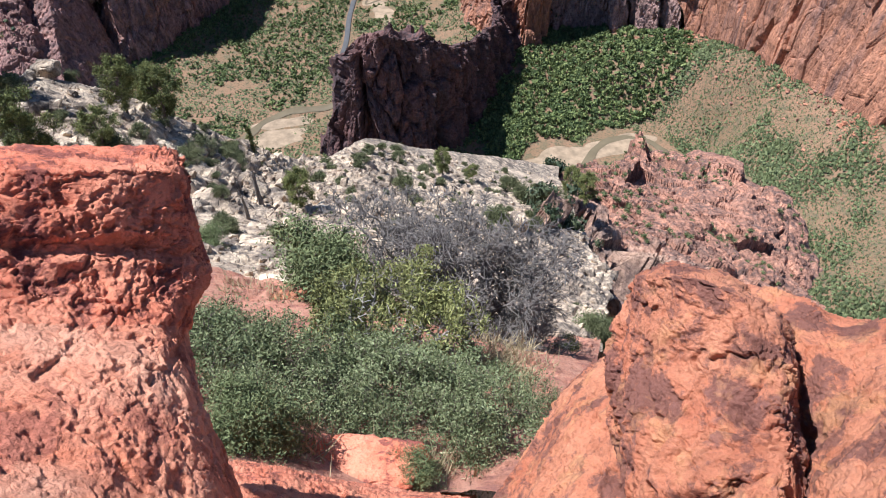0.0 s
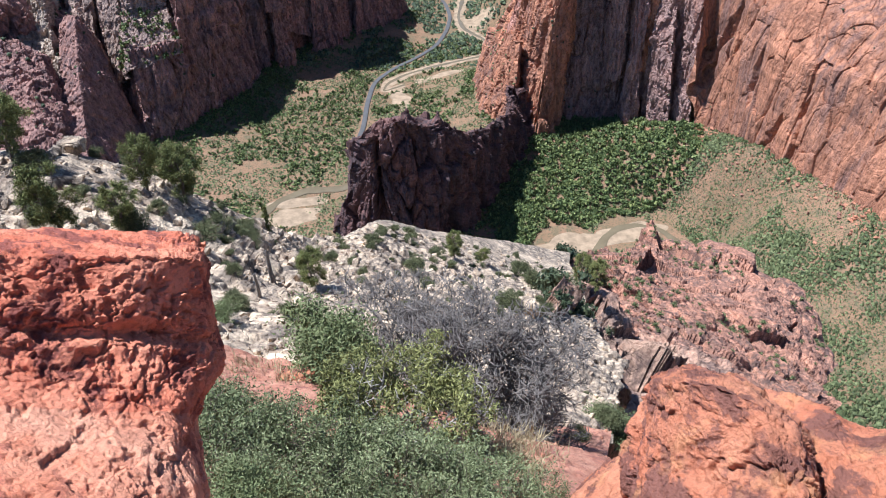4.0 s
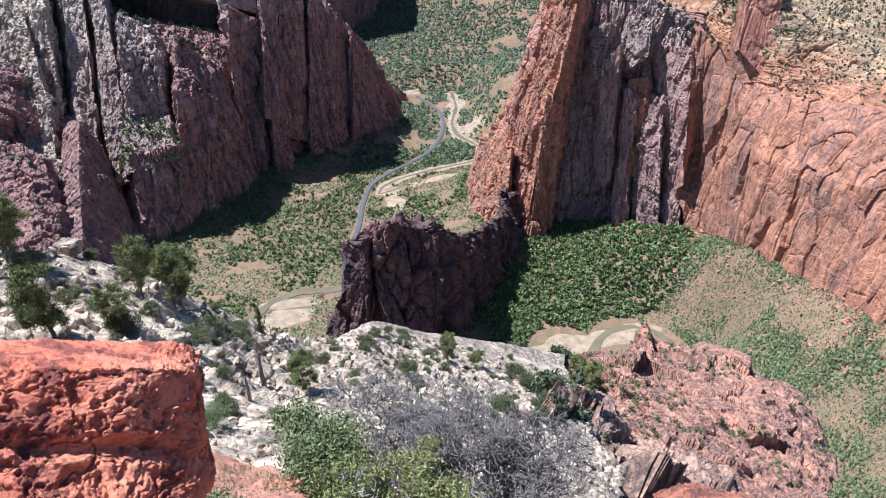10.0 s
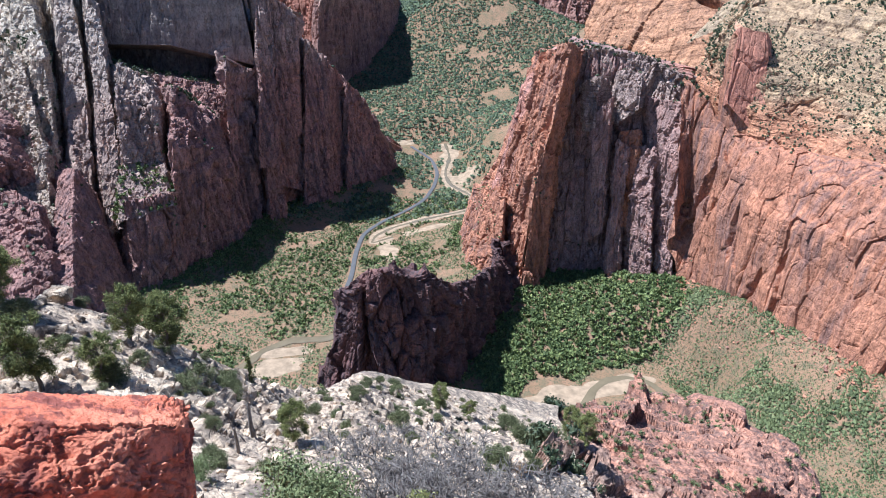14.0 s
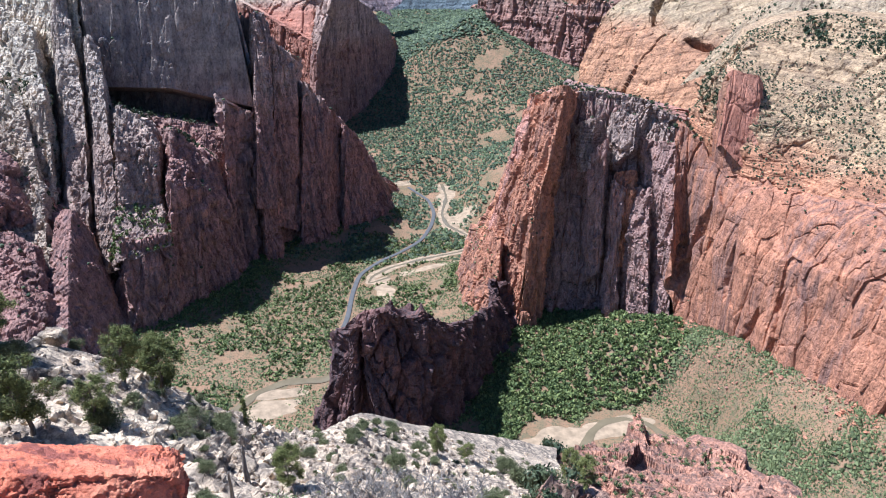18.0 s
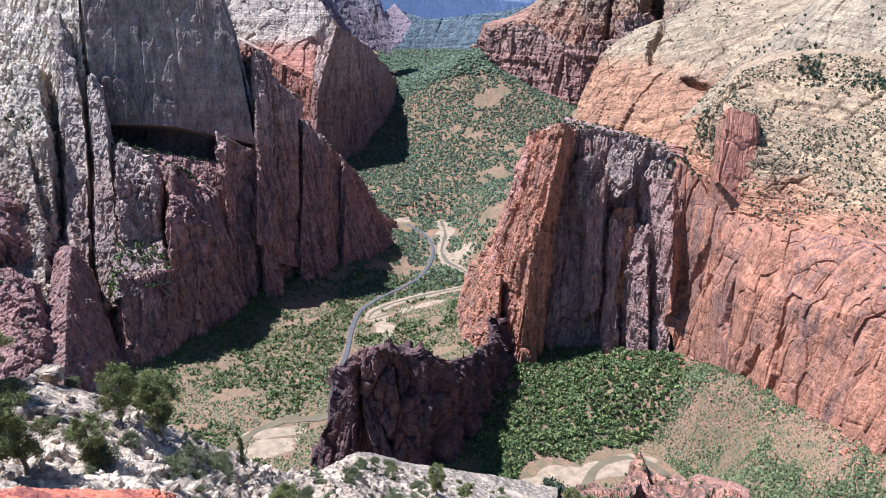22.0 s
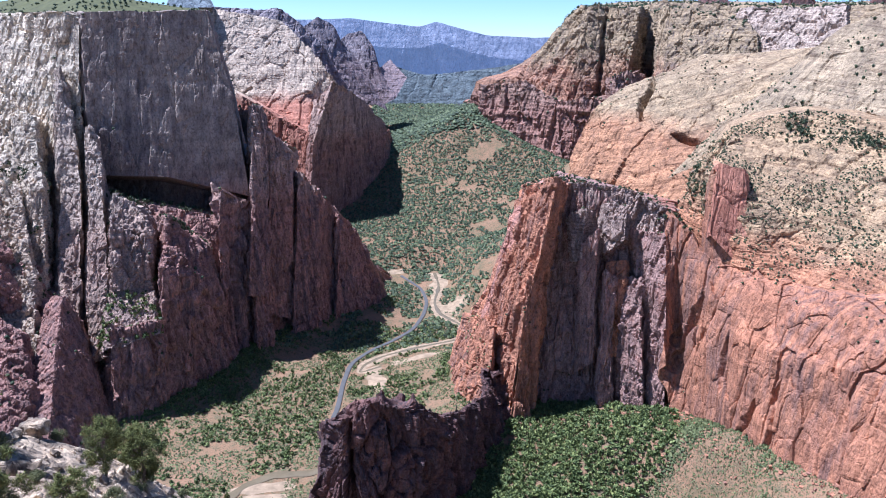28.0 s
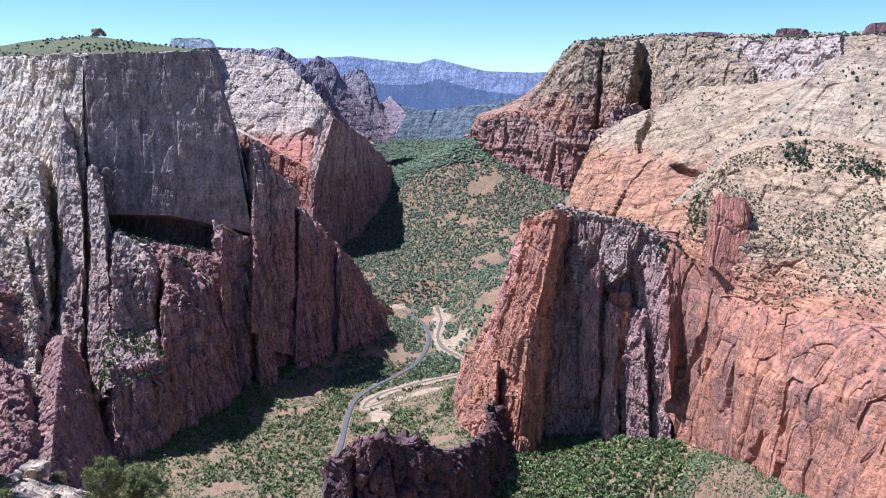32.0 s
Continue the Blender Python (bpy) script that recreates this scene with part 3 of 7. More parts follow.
WHITE_SLOPE_1 = [(-3.26, 2.31, 645.95), (-2.89, 2.77, 645.13), (-2.52, 3.36, 644.05), (-2.24, 4.02, 642.87), (-1.72, 4.69, 641.64), (-0.8, 4.94, 641.04), (0.16, 5, 640.82), (1.04, 4.89, 640.99), (1.68, 4.28, 642.15)]
WHITE_SLOPE_2 = [(-5.4, 4.5, 643.9), (-5, 5.6, 642.4), (-4.1, 6.3, 641.3), (-3.4, 7.2, 640), (-2.4, 7.6, 639.4), (-1.1, 8.1, 638.7), (0.3, 8.2, 638.2), (1.5, 8.1, 638.4), (2.8, 8, 638.4)]
WHITE_SLOPE_3 = [(-8.8, 8.2, 641), (-6.9, 8.6, 640.3), (-6, 10.4, 638.3), (-5.1, 12, 636.7), (-3.3, 12.1, 636.5), (-1.4, 11.9, 636.2), (0.4, 11.5, 636), (2, 11.3, 635.8), (3.7, 11.4, 635)]
WHITE_SLOPE_4 = [(-13.9, 14.4, 637.3), (-11.1, 15.4, 636), (-8.5, 16.4, 634.7), (-6.6, 16.8, 633.7), (-4.1, 16, 634.2), (-1.9, 16.9, 632.4), (0.5, 17.5, 630.6), (3, 17.7, 629), (6.6, 21, 624.2)]
WHITE_SLOPE_5 = [(-18.2, 20, 634.6), (-15, 22.4, 632.6), (-11.1, 22.4, 631.4), (-8.7, 23.4, 629.8), (-6, 24.8, 628.4), (-2.9, 28.9, 624.6), (1.1, 36, 617), (6.7, 39.4, 609.9), (13.3, 42, 603.8)]
WHITE_SLOPE_6 = [(-22.6, 26.7, 632.8), (-18, 28.8, 631), (-14.3, 30.8, 627.5), (-12.6, 35.9, 622.4), (-10.4, 44.8, 614), (-6.3, 59.7, 602.2), (1.5, 72, 589.4), (11.5, 75.1, 581.3), (21.6, 68.7, 578.3)]
WHITE_SLOPE_7 = [(-28.8, 34.5, 630), (-20.6, 35.5, 630.5), (-16.7, 39.6, 624.3), (-15.9, 47.4, 616.9), (-15, 68.4, 599.3), (-12.7, 94.2, 584.2), (-5.7, 107.9, 571.2), (8.5, 124.7, 556.6), (26.3, 137.5, 542.6)]
WHITE_SLOPE = [WHITE_SLOPE_1, WHITE_SLOPE_2, WHITE_SLOPE_3, WHITE_SLOPE_4, WHITE_SLOPE_5, WHITE_SLOPE_6, WHITE_SLOPE_7]
RED_RIDGE_1 = [(9.1, 74.4, 582), (16.1, 76.3, 574.6), (23, 70.3, 572.6), (28.5, 59.5, 573.6), (34.5, 51.5, 577.3), (45.7, 53, 574.9)]
RED_RIDGE_2 = [(18.2, 123.7, 548.3), (28.3, 116.6, 546.3), (38, 113.8, 540.5), (50, 103.6, 539), (66, 106.1, 528.8), (80.9, 101.8, 522.4)]
RED_RIDGE_3 = [(24, 148, 532), (47, 174, 510), (65, 179, 502), (82, 166, 501), (95, 153, 500), (101, 137, 497)]
RED_RIDGE_4 = [(33, 182, 506), (65, 241, 469), (85, 256, 467), (106, 237, 471), (122, 212, 471), (123, 176, 470)]
RED_RIDGE = [RED_RIDGE_1, RED_RIDGE_2, RED_RIDGE_3, RED_RIDGE_4]
LEFT_CRAG_1 = [(-3.1, 3.12, 647.67), (-2.65, 3.51, 647.38), (-2.29, 3.76, 647.21), (-1.87, 3.87, 647.11), (-1.84, 3.89, 647.05), (-1.93, 3.95, 646.98)]
LEFT_CRAG_2 = [(-2.55, 2.68, 648.19), (-2.12, 2.91, 648.01), (-1.8, 3.06, 647.92), (-1.45, 3.19, 647.8), (-1.44, 3.3, 647.66), (-1.81, 3.9, 647.18)]
LEFT_CRAG_3 = [(-2.25, 2.27, 648.31), (-1.87, 2.49, 648.16), (-1.6, 2.63, 648.06), (-1.31, 2.75, 647.98), (-1.26, 2.94, 647.77), (-1.74, 3.82, 647.06)]
LEFT_CRAG_4 = [(-2.16, 2.05, 648.24), (-1.83, 2.27, 648.04), (-1.57, 2.41, 647.92), (-1.31, 2.54, 647.79), (-1.18, 2.76, 647.48), (-1.68, 3.63, 646.69)]
LEFT_CRAG_5 = [(-2.15, 1.94, 648.15), (-1.8, 2.11, 647.94), (-1.55, 2.23, 647.81), (-1.35, 2.39, 647.67), (-1.13, 2.65, 647.39), (-1.59, 3.45, 646.6)]
LEFT_CRAG_6 = [(-2.07, 1.74, 648.1), (-1.71, 1.89, 647.92), (-1.47, 1.97, 647.78), (-1.28, 2.09, 647.68), (-1.17, 2.21, 647.43), (-1.68, 3.07, 646.43)]
LEFT_CRAG_7 = [(-1.8, 1.35, 648.17), (-1.5, 1.47, 647.99), (-1.29, 1.55, 647.87), (-1.1, 1.67, 647.74), (-0.99, 1.77, 647.48), (-1.55, 2.57, 646.35)]
LEFT_CRAG_8 = [(-1.48, 0.93, 648.32), (-1.27, 1.05, 648.1), (-1.13, 1.14, 647.93), (-0.96, 1.25, 647.71), (-0.78, 1.42, 647.39), (-1.36, 2.21, 645.94)]
LEFT_CRAG_9 = [(-1.05, 0.47, 648.62), (-0.95, 0.56, 648.37), (-0.85, 0.61, 648.2), (-0.73, 0.72, 647.88), (-0.54, 0.9, 647.34), (-1.21, 1.84, 644.56)]
LEFT_CRAG = [LEFT_CRAG_1, LEFT_CRAG_2, LEFT_CRAG_3, LEFT_CRAG_4, LEFT_CRAG_5, LEFT_CRAG_6, LEFT_CRAG_7, LEFT_CRAG_8, LEFT_CRAG_9]
VARNISHED_BOULDER_1 = [(0.97, 2.73, 647.17), (1, 2.61, 647.37), (1.1, 2.52, 647.49), (1.32, 2.35, 647.55), (1.44, 2.16, 647.53), (1.57, 2.2, 647.33)]
VARNISHED_BOULDER_2 = [(0.8, 2.37, 647.61), (0.83, 2.25, 647.79), (0.93, 2.16, 647.9), (1.11, 1.99, 647.96), (1.28, 1.91, 647.86), (1.45, 2.04, 647.61)]
VARNISHED_BOULDER_3 = [(0.73, 2.26, 647.62), (0.72, 1.97, 648), (0.83, 1.85, 648.13), (0.98, 1.72, 648.17), (1.1, 1.61, 648.12), (1.36, 1.85, 647.75)]
VARNISHED_BOULDER_4 = [(0.63, 2.06, 647.37), (0.66, 1.74, 647.77), (0.81, 1.61, 647.94), (0.94, 1.5, 648.07), (1.04, 1.41, 648.13), (1.27, 1.61, 647.76)]
VARNISHED_BOULDER_5 = [(0.62, 1.85, 647.24), (0.59, 1.51, 647.67), (0.74, 1.3, 647.89), (0.87, 1.22, 647.99), (0.99, 1.19, 648.03), (1.22, 1.39, 647.65)]
VARNISHED_BOULDER_6 = [(0.69, 1.55, 647.06), (0.59, 1.25, 647.66), (0.71, 1.16, 647.89), (0.84, 1.12, 648.02), (0.97, 1.15, 648.02), (1.19, 1.35, 647.64)]
VARNISHED_BOULDER_7 = [(0.73, 1.42, 646.97), (0.66, 1.18, 647.49), (0.76, 1.11, 647.74), (0.88, 1.09, 647.89), (0.99, 1.13, 647.89), (1.21, 1.33, 647.5)]
VARNISHED_BOULDER = [VARNISHED_BOULDER_1, VARNISHED_BOULDER_2, VARNISHED_BOULDER_3, VARNISHED_BOULDER_4, VARNISHED_BOULDER_5, VARNISHED_BOULDER_6, VARNISHED_BOULDER_7]
RIGHT_SLAB_1 = [(1.49, 2.72, 647.08), (1.71, 2.59, 647.21), (1.84, 2.43, 647.23), (1.87, 2.35, 647.3), (1.98, 2.26, 647.38), (2.16, 1.78, 647.68)]
RIGHT_SLAB_2 = [(1.31, 2.38, 647.55), (1.45, 2.22, 647.65), (1.57, 2.08, 647.67), (1.61, 2.04, 647.67), (1.67, 1.92, 647.79), (1.84, 1.54, 648.05)]
RIGHT_SLAB_3 = [(1.24, 2, 647.58), (1.33, 1.88, 647.75), (1.4, 1.76, 647.79), (1.47, 1.77, 647.78), (1.5, 1.61, 647.91), (1.57, 1.24, 648.24)]
RIGHT_SLAB_4 = [(1.19, 1.54, 647.61), (1.22, 1.45, 647.74), (1.24, 1.37, 647.86), (1.28, 1.34, 647.89), (1.26, 1.21, 648.06), (1.32, 0.91, 648.38)]
RIGHT_SLAB_5 = [(1.06, 1.2, 647.68), (1.07, 1.12, 647.86), (1.07, 1.05, 648.02), (1.06, 0.99, 648.14), (1.06, 0.92, 648.27), (1.11, 0.68, 648.54)]
RIGHT_SLAB_6 = [(0.82, 0.73, 647.98), (0.85, 0.7, 648.08), (0.83, 0.64, 648.25), (0.81, 0.58, 648.39), (0.83, 0.56, 648.46), (0.81, 0.39, 648.81)]
RIGHT_SLAB = [RIGHT_SLAB_1, RIGHT_SLAB_2, RIGHT_SLAB_3, RIGHT_SLAB_4, RIGHT_SLAB_5, RIGHT_SLAB_6]
ORANGE_SHOULDER_1 = [(0.66, 2.93, 645.78), (0.82, 2.88, 646.31), (0.93, 2.85, 646.56), (1.07, 2.8, 646.82), (1.18, 2.76, 646.87)]
ORANGE_SHOULDER_2 = [(0.49, 2.45, 646.41), (0.67, 2.41, 646.85), (0.81, 2.47, 646.93), (0.95, 2.42, 647.08), (1.05, 2.38, 647.13)]
ORANGE_SHOULDER_3 = [(0.24, 1.99, 646.49), (0.49, 1.89, 647.1), (0.62, 1.95, 647.18), (0.78, 1.95, 647.26), (0.94, 1.88, 647.36)]
ORANGE_SHOULDER_4 = [(0.11, 1.8, 646.56), (0.36, 1.56, 647.1), (0.52, 1.51, 647.31), (0.69, 1.5, 647.34), (0.85, 1.41, 647.49)]
ORANGE_SHOULDER_5 = [(-0.03, 1.55, 646.49), (0.26, 1.27, 647.11), (0.46, 1.16, 647.35), (0.59, 1.1, 647.49), (0.76, 1, 647.72)]
ORANGE_SHOULDER = [ORANGE_SHOULDER_1, ORANGE_SHOULDER_2, ORANGE_SHOULDER_3, ORANGE_SHOULDER_4, ORANGE_SHOULDER_5]
LOW_BOULDER_1 = [(0.7, 1.6, 646.89), (0.85, 1.53, 647.21), (0.98, 1.45, 647.45), (1.04, 1.37, 647.68), (1.08, 1.31, 647.81), (1.19, 1.35, 647.63)]
LOW_BOULDER_2 = [(0.6, 1.43, 647.3), (0.73, 1.31, 647.62), (0.82, 1.23, 647.85), (0.89, 1.17, 648.01), (0.97, 1.15, 648.06), (1.1, 1.23, 647.8)]
LOW_BOULDER_3 = [(0.55, 1.23, 647.38), (0.67, 1.12, 647.7), (0.75, 1.04, 647.93), (0.81, 0.99, 648.08), (0.89, 0.98, 648.13), (1.04, 1.08, 647.84)]
LOW_BOULDER_4 = [(0.51, 0.97, 647.34), (0.6, 0.86, 647.74), (0.68, 0.8, 647.97), (0.73, 0.76, 648.14), (0.8, 0.75, 648.15), (0.97, 0.87, 647.83)]
LOW_BOULDER = [LOW_BOULDER_1, LOW_BOULDER_2, LOW_BOULDER_3, LOW_BOULDER_4]
SHADOW_LEDGE_1 = [(-3.07, 5.16, 641.69), (-2.52, 5.45, 640.99), (-1.74, 5.74, 640.01), (-0.75, 5.75, 639.72), (0.42, 5.48, 639.84)]
SHADOW_LEDGE_2 = [(-1.9, 3.06, 644.74), (-1.52, 3.26, 644.52), (-1.05, 3.44, 643.91), (-0.48, 3.57, 643.45), (0.27, 3.39, 643.51)]
SHADOW_LEDGE_3 = [(-1.5, 2.12, 645.56), (-1.24, 2.29, 645.21), (-0.85, 2.46, 644.83), (-0.39, 2.57, 644.39), (0.21, 2.49, 644.35)]
SHADOW_LEDGE_4 = [(-1.12, 1.14, 646.27), (-0.96, 1.28, 645.82), (-0.7, 1.44, 645.28), (-0.33, 1.56, 644.86), (0.16, 1.59, 644.75)]
SHADOW_LEDGE = [SHADOW_LEDGE_1, SHADOW_LEDGE_2, SHADOW_LEDGE_3, SHADOW_LEDGE_4]
ROAD_LINE = [(-191, 1135, 2), (-190, 1176, 2), (-185, 1243, 2), (-189, 1341, 2), (-185, 1437, 2), (-149, 1508, 2), (-103, 1564, 2), (-61, 1635, 2), (-40, 1729, 2), (-34, 1820, 2), (-51, 1924, 2), (-89, 1996, 2), (-116, 2047, 2)]
RIVER_UP = [(-119, 1427, 1), (-163, 1392, 1), (-157, 1431, 1), (-122, 1477, 1), (-51, 1525, 1), (57, 1581, 1), (53, 1659, 1), (-1, 1733, 1), (-16, 1815, 1), (-3, 1952, 1), (-19, 2080, 1)]
RIVER_BEND = [(81, 829, 1), (130, 849, 1), (169, 849, 1), (194, 859, 1), (210, 895, 1), (233, 919, 1), (264, 927, 1), (295, 913, 1), (317, 873, 1)]
RIVER_LEFT = [(-149, 1062, 1), (-199, 1026, 1), (-254, 1021, 1), (-292, 990, 1), (-321, 928, 1), (-394, 844, 1)]
SANDBARS = [(154, 872, 1), (245, 906, 1), (-265, 986, 1), (-125, 1358, 1), (-3, 1972, 1), (-37, 1473, 1), (27, 1774, 1), (-133, 2076, 1), (216, 2978, 1), (-264, 944, 1)]
GREEN_KNOLL_1 = [(-1882, 2167, 705), (-1422, 1970, 700), (-982, 1708, 693), (-826, 1577, 690), (-632, 1360, 685), (-559, 1456, 692), (-492, 1512, 697), (-465, 1541, 699)]
GREEN_KNOLL_2 = [(-1962, 2270, 754), (-1517, 2112, 747), (-1094, 1909, 729), (-924, 1774, 736), (-732, 1623, 737), (-631, 1589, 723), (-542, 1632, 711), (-502, 1666, 708)]
GREEN_KNOLL = [GREEN_KNOLL_1, GREEN_KNOLL_2]
DARK_MESA_1 = [(-966, 3156, 624), (-808, 3179, 624), (-671, 3190, 600), (-582, 3198, 507), (-467, 3206, 412), (-356, 3281, 357)]
DARK_MESA_2 = [(-985, 3254, 776), (-830, 3297, 778), (-688, 3309, 771), (-614, 3293, 722), (-508, 3291, 623), (-431, 3322, 489)]
DARK_MESA = [DARK_MESA_1, DARK_MESA_2]
FAR_DOME_1 = [(-765, 3620, 515), (-657, 3621, 515), (-577, 3614, 488), (-471, 3619, 435), (-365, 3632, 380), (-260, 3671, 323)]
FAR_DOME_2 = [(-743, 3676, 646), (-650, 3703, 725), (-603, 3721, 758), (-532, 3732, 721), (-491, 3738, 646), (-441, 3744, 592)]
FAR_DOME = [FAR_DOME_1, FAR_DOME_2]
FAR_CLIFFS_1 = [(-562, 3859, 363), (-471, 3821, 352), (-383, 3801, 339), (-298, 3808, 344), (-242, 3842, 370), (-188, 3946, 474)]
FAR_CLIFFS_2 = [(-568, 3959, 617), (-496, 3989, 686), (-424, 3998, 700), (-359, 3984, 617), (-330, 3966, 516), (-285, 4090, 557)]
FAR_CLIFFS = [FAR_CLIFFS_1, FAR_CLIFFS_2]
FAR_MOUNTAINS_1 = [(-1070, 4720, 439), (-797, 4774, 436), (-587, 4804, 435), (-374, 4825, 416), (-159, 4837, 416), (-14, 4840, 416), (166, 4837, 416), (346, 4828, 416), (560, 4808, 417), (770, 4778, 419), (976, 4741, 421)]
FAR_MOUNTAINS_2 = [(-1063, 4732, 611), (-791, 4785, 645), (-584, 4825, 645), (-372, 4836, 610), (-158, 4847, 610), (-32, 4850, 645), (165, 4847, 592), (344, 4838, 557), (557, 4818, 540), (767, 4789, 541), (973, 4751, 542)]
FAR_MOUNTAINS_3 = [(-1067, 4782, 768), (-795, 4835, 773), (-585, 4865, 784), (-373, 4886, 760), (-158, 4897, 739), (-50, 4900, 774), (94, 4899, 736), (274, 4892, 694), (559, 4868, 683), (770, 4839, 697), (976, 4802, 696)]
FAR_MOUNTAINS = [FAR_MOUNTAINS_1, FAR_MOUNTAINS_2, FAR_MOUNTAINS_3]
FAR_FOOTHILLS_1 = [(-771, 4575, 259), (-500, 4613, 256), (-293, 4631, 254), (-84, 4639, 253), (126, 4638, 254), (334, 4628, 254), (541, 4608, 256), (744, 4580, 259), (943, 4543, 262)]
FAR_FOOTHILLS_2 = [(-787, 4725, 491), (-510, 4753, 437), (-334, 4778, 513), (-121, 4778, 450), (128, 4788, 478), (341, 4778, 506), (551, 4758, 541), (757, 4730, 559), (959, 4693, 577)]
FAR_FOOTHILLS = [FAR_FOOTHILLS_1, FAR_FOOTHILLS_2]
ROCK_KNOB_1 = [(-737, 1615, 735), (-725, 1612, 735), (-712, 1618, 736), (-707, 1628, 736)]
ROCK_KNOB_2 = [(-734, 1622, 748), (-726, 1620, 750), (-716, 1624, 752), (-711, 1632, 747)]
MONOLITH_FOOT = [(-694, 1150, 0), (-593, 1150, 0), (-494, 1208, 0), (-453, 1300, 0), (-407, 1409, 0), (-398, 1492, 0), (-321, 1632, 0), (-223, 1755, 0), (-115, 1818, 0)]
ROCK_KNOB = [ROCK_KNOB_1, ROCK_KNOB_2]
MESA_TABLE_1 = [(-1009, 2825, 756), (-987, 2812, 755), (-852, 2856, 757), (-839, 2880, 758)]
MESA_TABLE_2 = [(-1012, 2877, 790), (-997, 2872, 796), (-875, 2911, 798), (-863, 2925, 788)]
MESA_TABLE = [MESA_TABLE_1, MESA_TABLE_2]
BUTTE_A_1 = [(1000, 3145, 808), (1025, 3116, 806), (1096, 3091, 805), (1133, 3100, 805)]
BUTTE_A_2 = [(1017, 3160, 833), (1031, 3135, 833), (1101, 3111, 832), (1128, 3123, 828)]
BUTTE_A = [BUTTE_A_1, BUTTE_A_2]
BUTTE_B_1 = [(1277, 2989, 808), (1296, 2959, 806), (1359, 2930, 805), (1393, 2936, 805)]
BUTTE_B_2 = [(1290, 2994, 834), (1299, 2968, 838), (1360, 2941, 834), (1383, 2952, 829)]
BUTTE_B = [BUTTE_B_1, BUTTE_B_2]
BUTTE_C_1 = [(1544, 2860, 809), (1558, 2829, 808), (1650, 2776, 805), (1720, 2758, 804)]
BUTTE_C_2 = [(1557, 2864, 838), (1562, 2838, 846), (1651, 2788, 848), (1715, 2772, 843)]
BUTTE_C = [BUTTE_C_1, BUTTE_C_2]
MONOLITH_CLEFTS = [(-27.41, 620, -29.1, 313, 9, 30), (-30.28, 488, -29.39, 293, 11, 32), (-26.2, 368, -26.35, 162, 9, 30), (-8.12, 321, -6.08, 158, 10, 28), (-20.45, 693, -22.27, 528, 5, 6)]
FIN_CLEFTS = [(12.24, 437, 11.09, 376, 6, 12), (16.28, 391, 15.71, 299, 6, 14), (26.36, 234, 26.1, 122, 5, 9), (22.4, 258, 22.36, 164, 4, 8), (18.77, 230, 18.36, 97, 6, 14), (20.17, 298, 18.41, 107, 8, 14), (31.61, 158, 31.3, 28, 10, 30), (25.02, 193, 23.36, 76, 6, 12), (14.87, 297, 14.6, 66, 5, 10)]
RIM_CLEFTS = [(16.01, 755, 14.98, 409, 34, 170), (11.68, 690, 10.83, 270, 16, 34), (7.47, 515, 7.12, 219, 12, 28)]
DOME_CLEFTS = [(16.83, 437, 19.36, 428, 11, 34), (15.4, 576, 14.67, 458, 14, 30)]
PEAK_CLEFTS = [(-8.17, 504, -8.86, 73, 14, 30), (-6.2, 395, -5.84, 69, 10, 25)]



# ---- canyon walls ----
def terrace(a, steps, sharp=0.8):
    """Flat treads with steep risers."""
    s = a * steps
    f = np.floor(s)
    return (f + smooth(s - f, sharp, 1.0)) / steps


def bearing(g):
    return np.degrees(np.arctan2(g[..., 0], g[..., 1]))


def cleave(g, clefts):
    """Open clefts and alcoves: bearing and height of both ends, width and depth in metres."""
    d = np.zeros(g.shape[:2])
    far = np.hypot(g[..., 0], g[..., 1])
    w1, w2 = fbm(g, 26, 4, 1.5, seed=2.0), fbm(g, 40, 3, 2.0, seed=5.0)
    for b1, z1, b2, z2, w, deep in clefts:
        k = (g[..., 2] - z2) / (z1 - z2 + 1e-6) if abs(z1 - z2) > 40 else (bearing(g) - b2) / (b1 - b2)
        body = np.sqrt(np.clip(np.sin(np.clip(k, 0, 1) * np.pi), 0, 1))
        k = np.clip(k, 0, 1)
        bx, bz = b2 + (b1 - b2) * k, z2 + (z1 - z2) * k
        away = np.hypot(np.radians(bearing(g) - bx) * far + w1 * w * 1.3, (g[..., 2] - bz))
        wide = w * body * (1 + w2 * 0.8) + 1e-3
        d -= deep * body * (1 - smooth(away, wide * 0.2, wide))
    return d


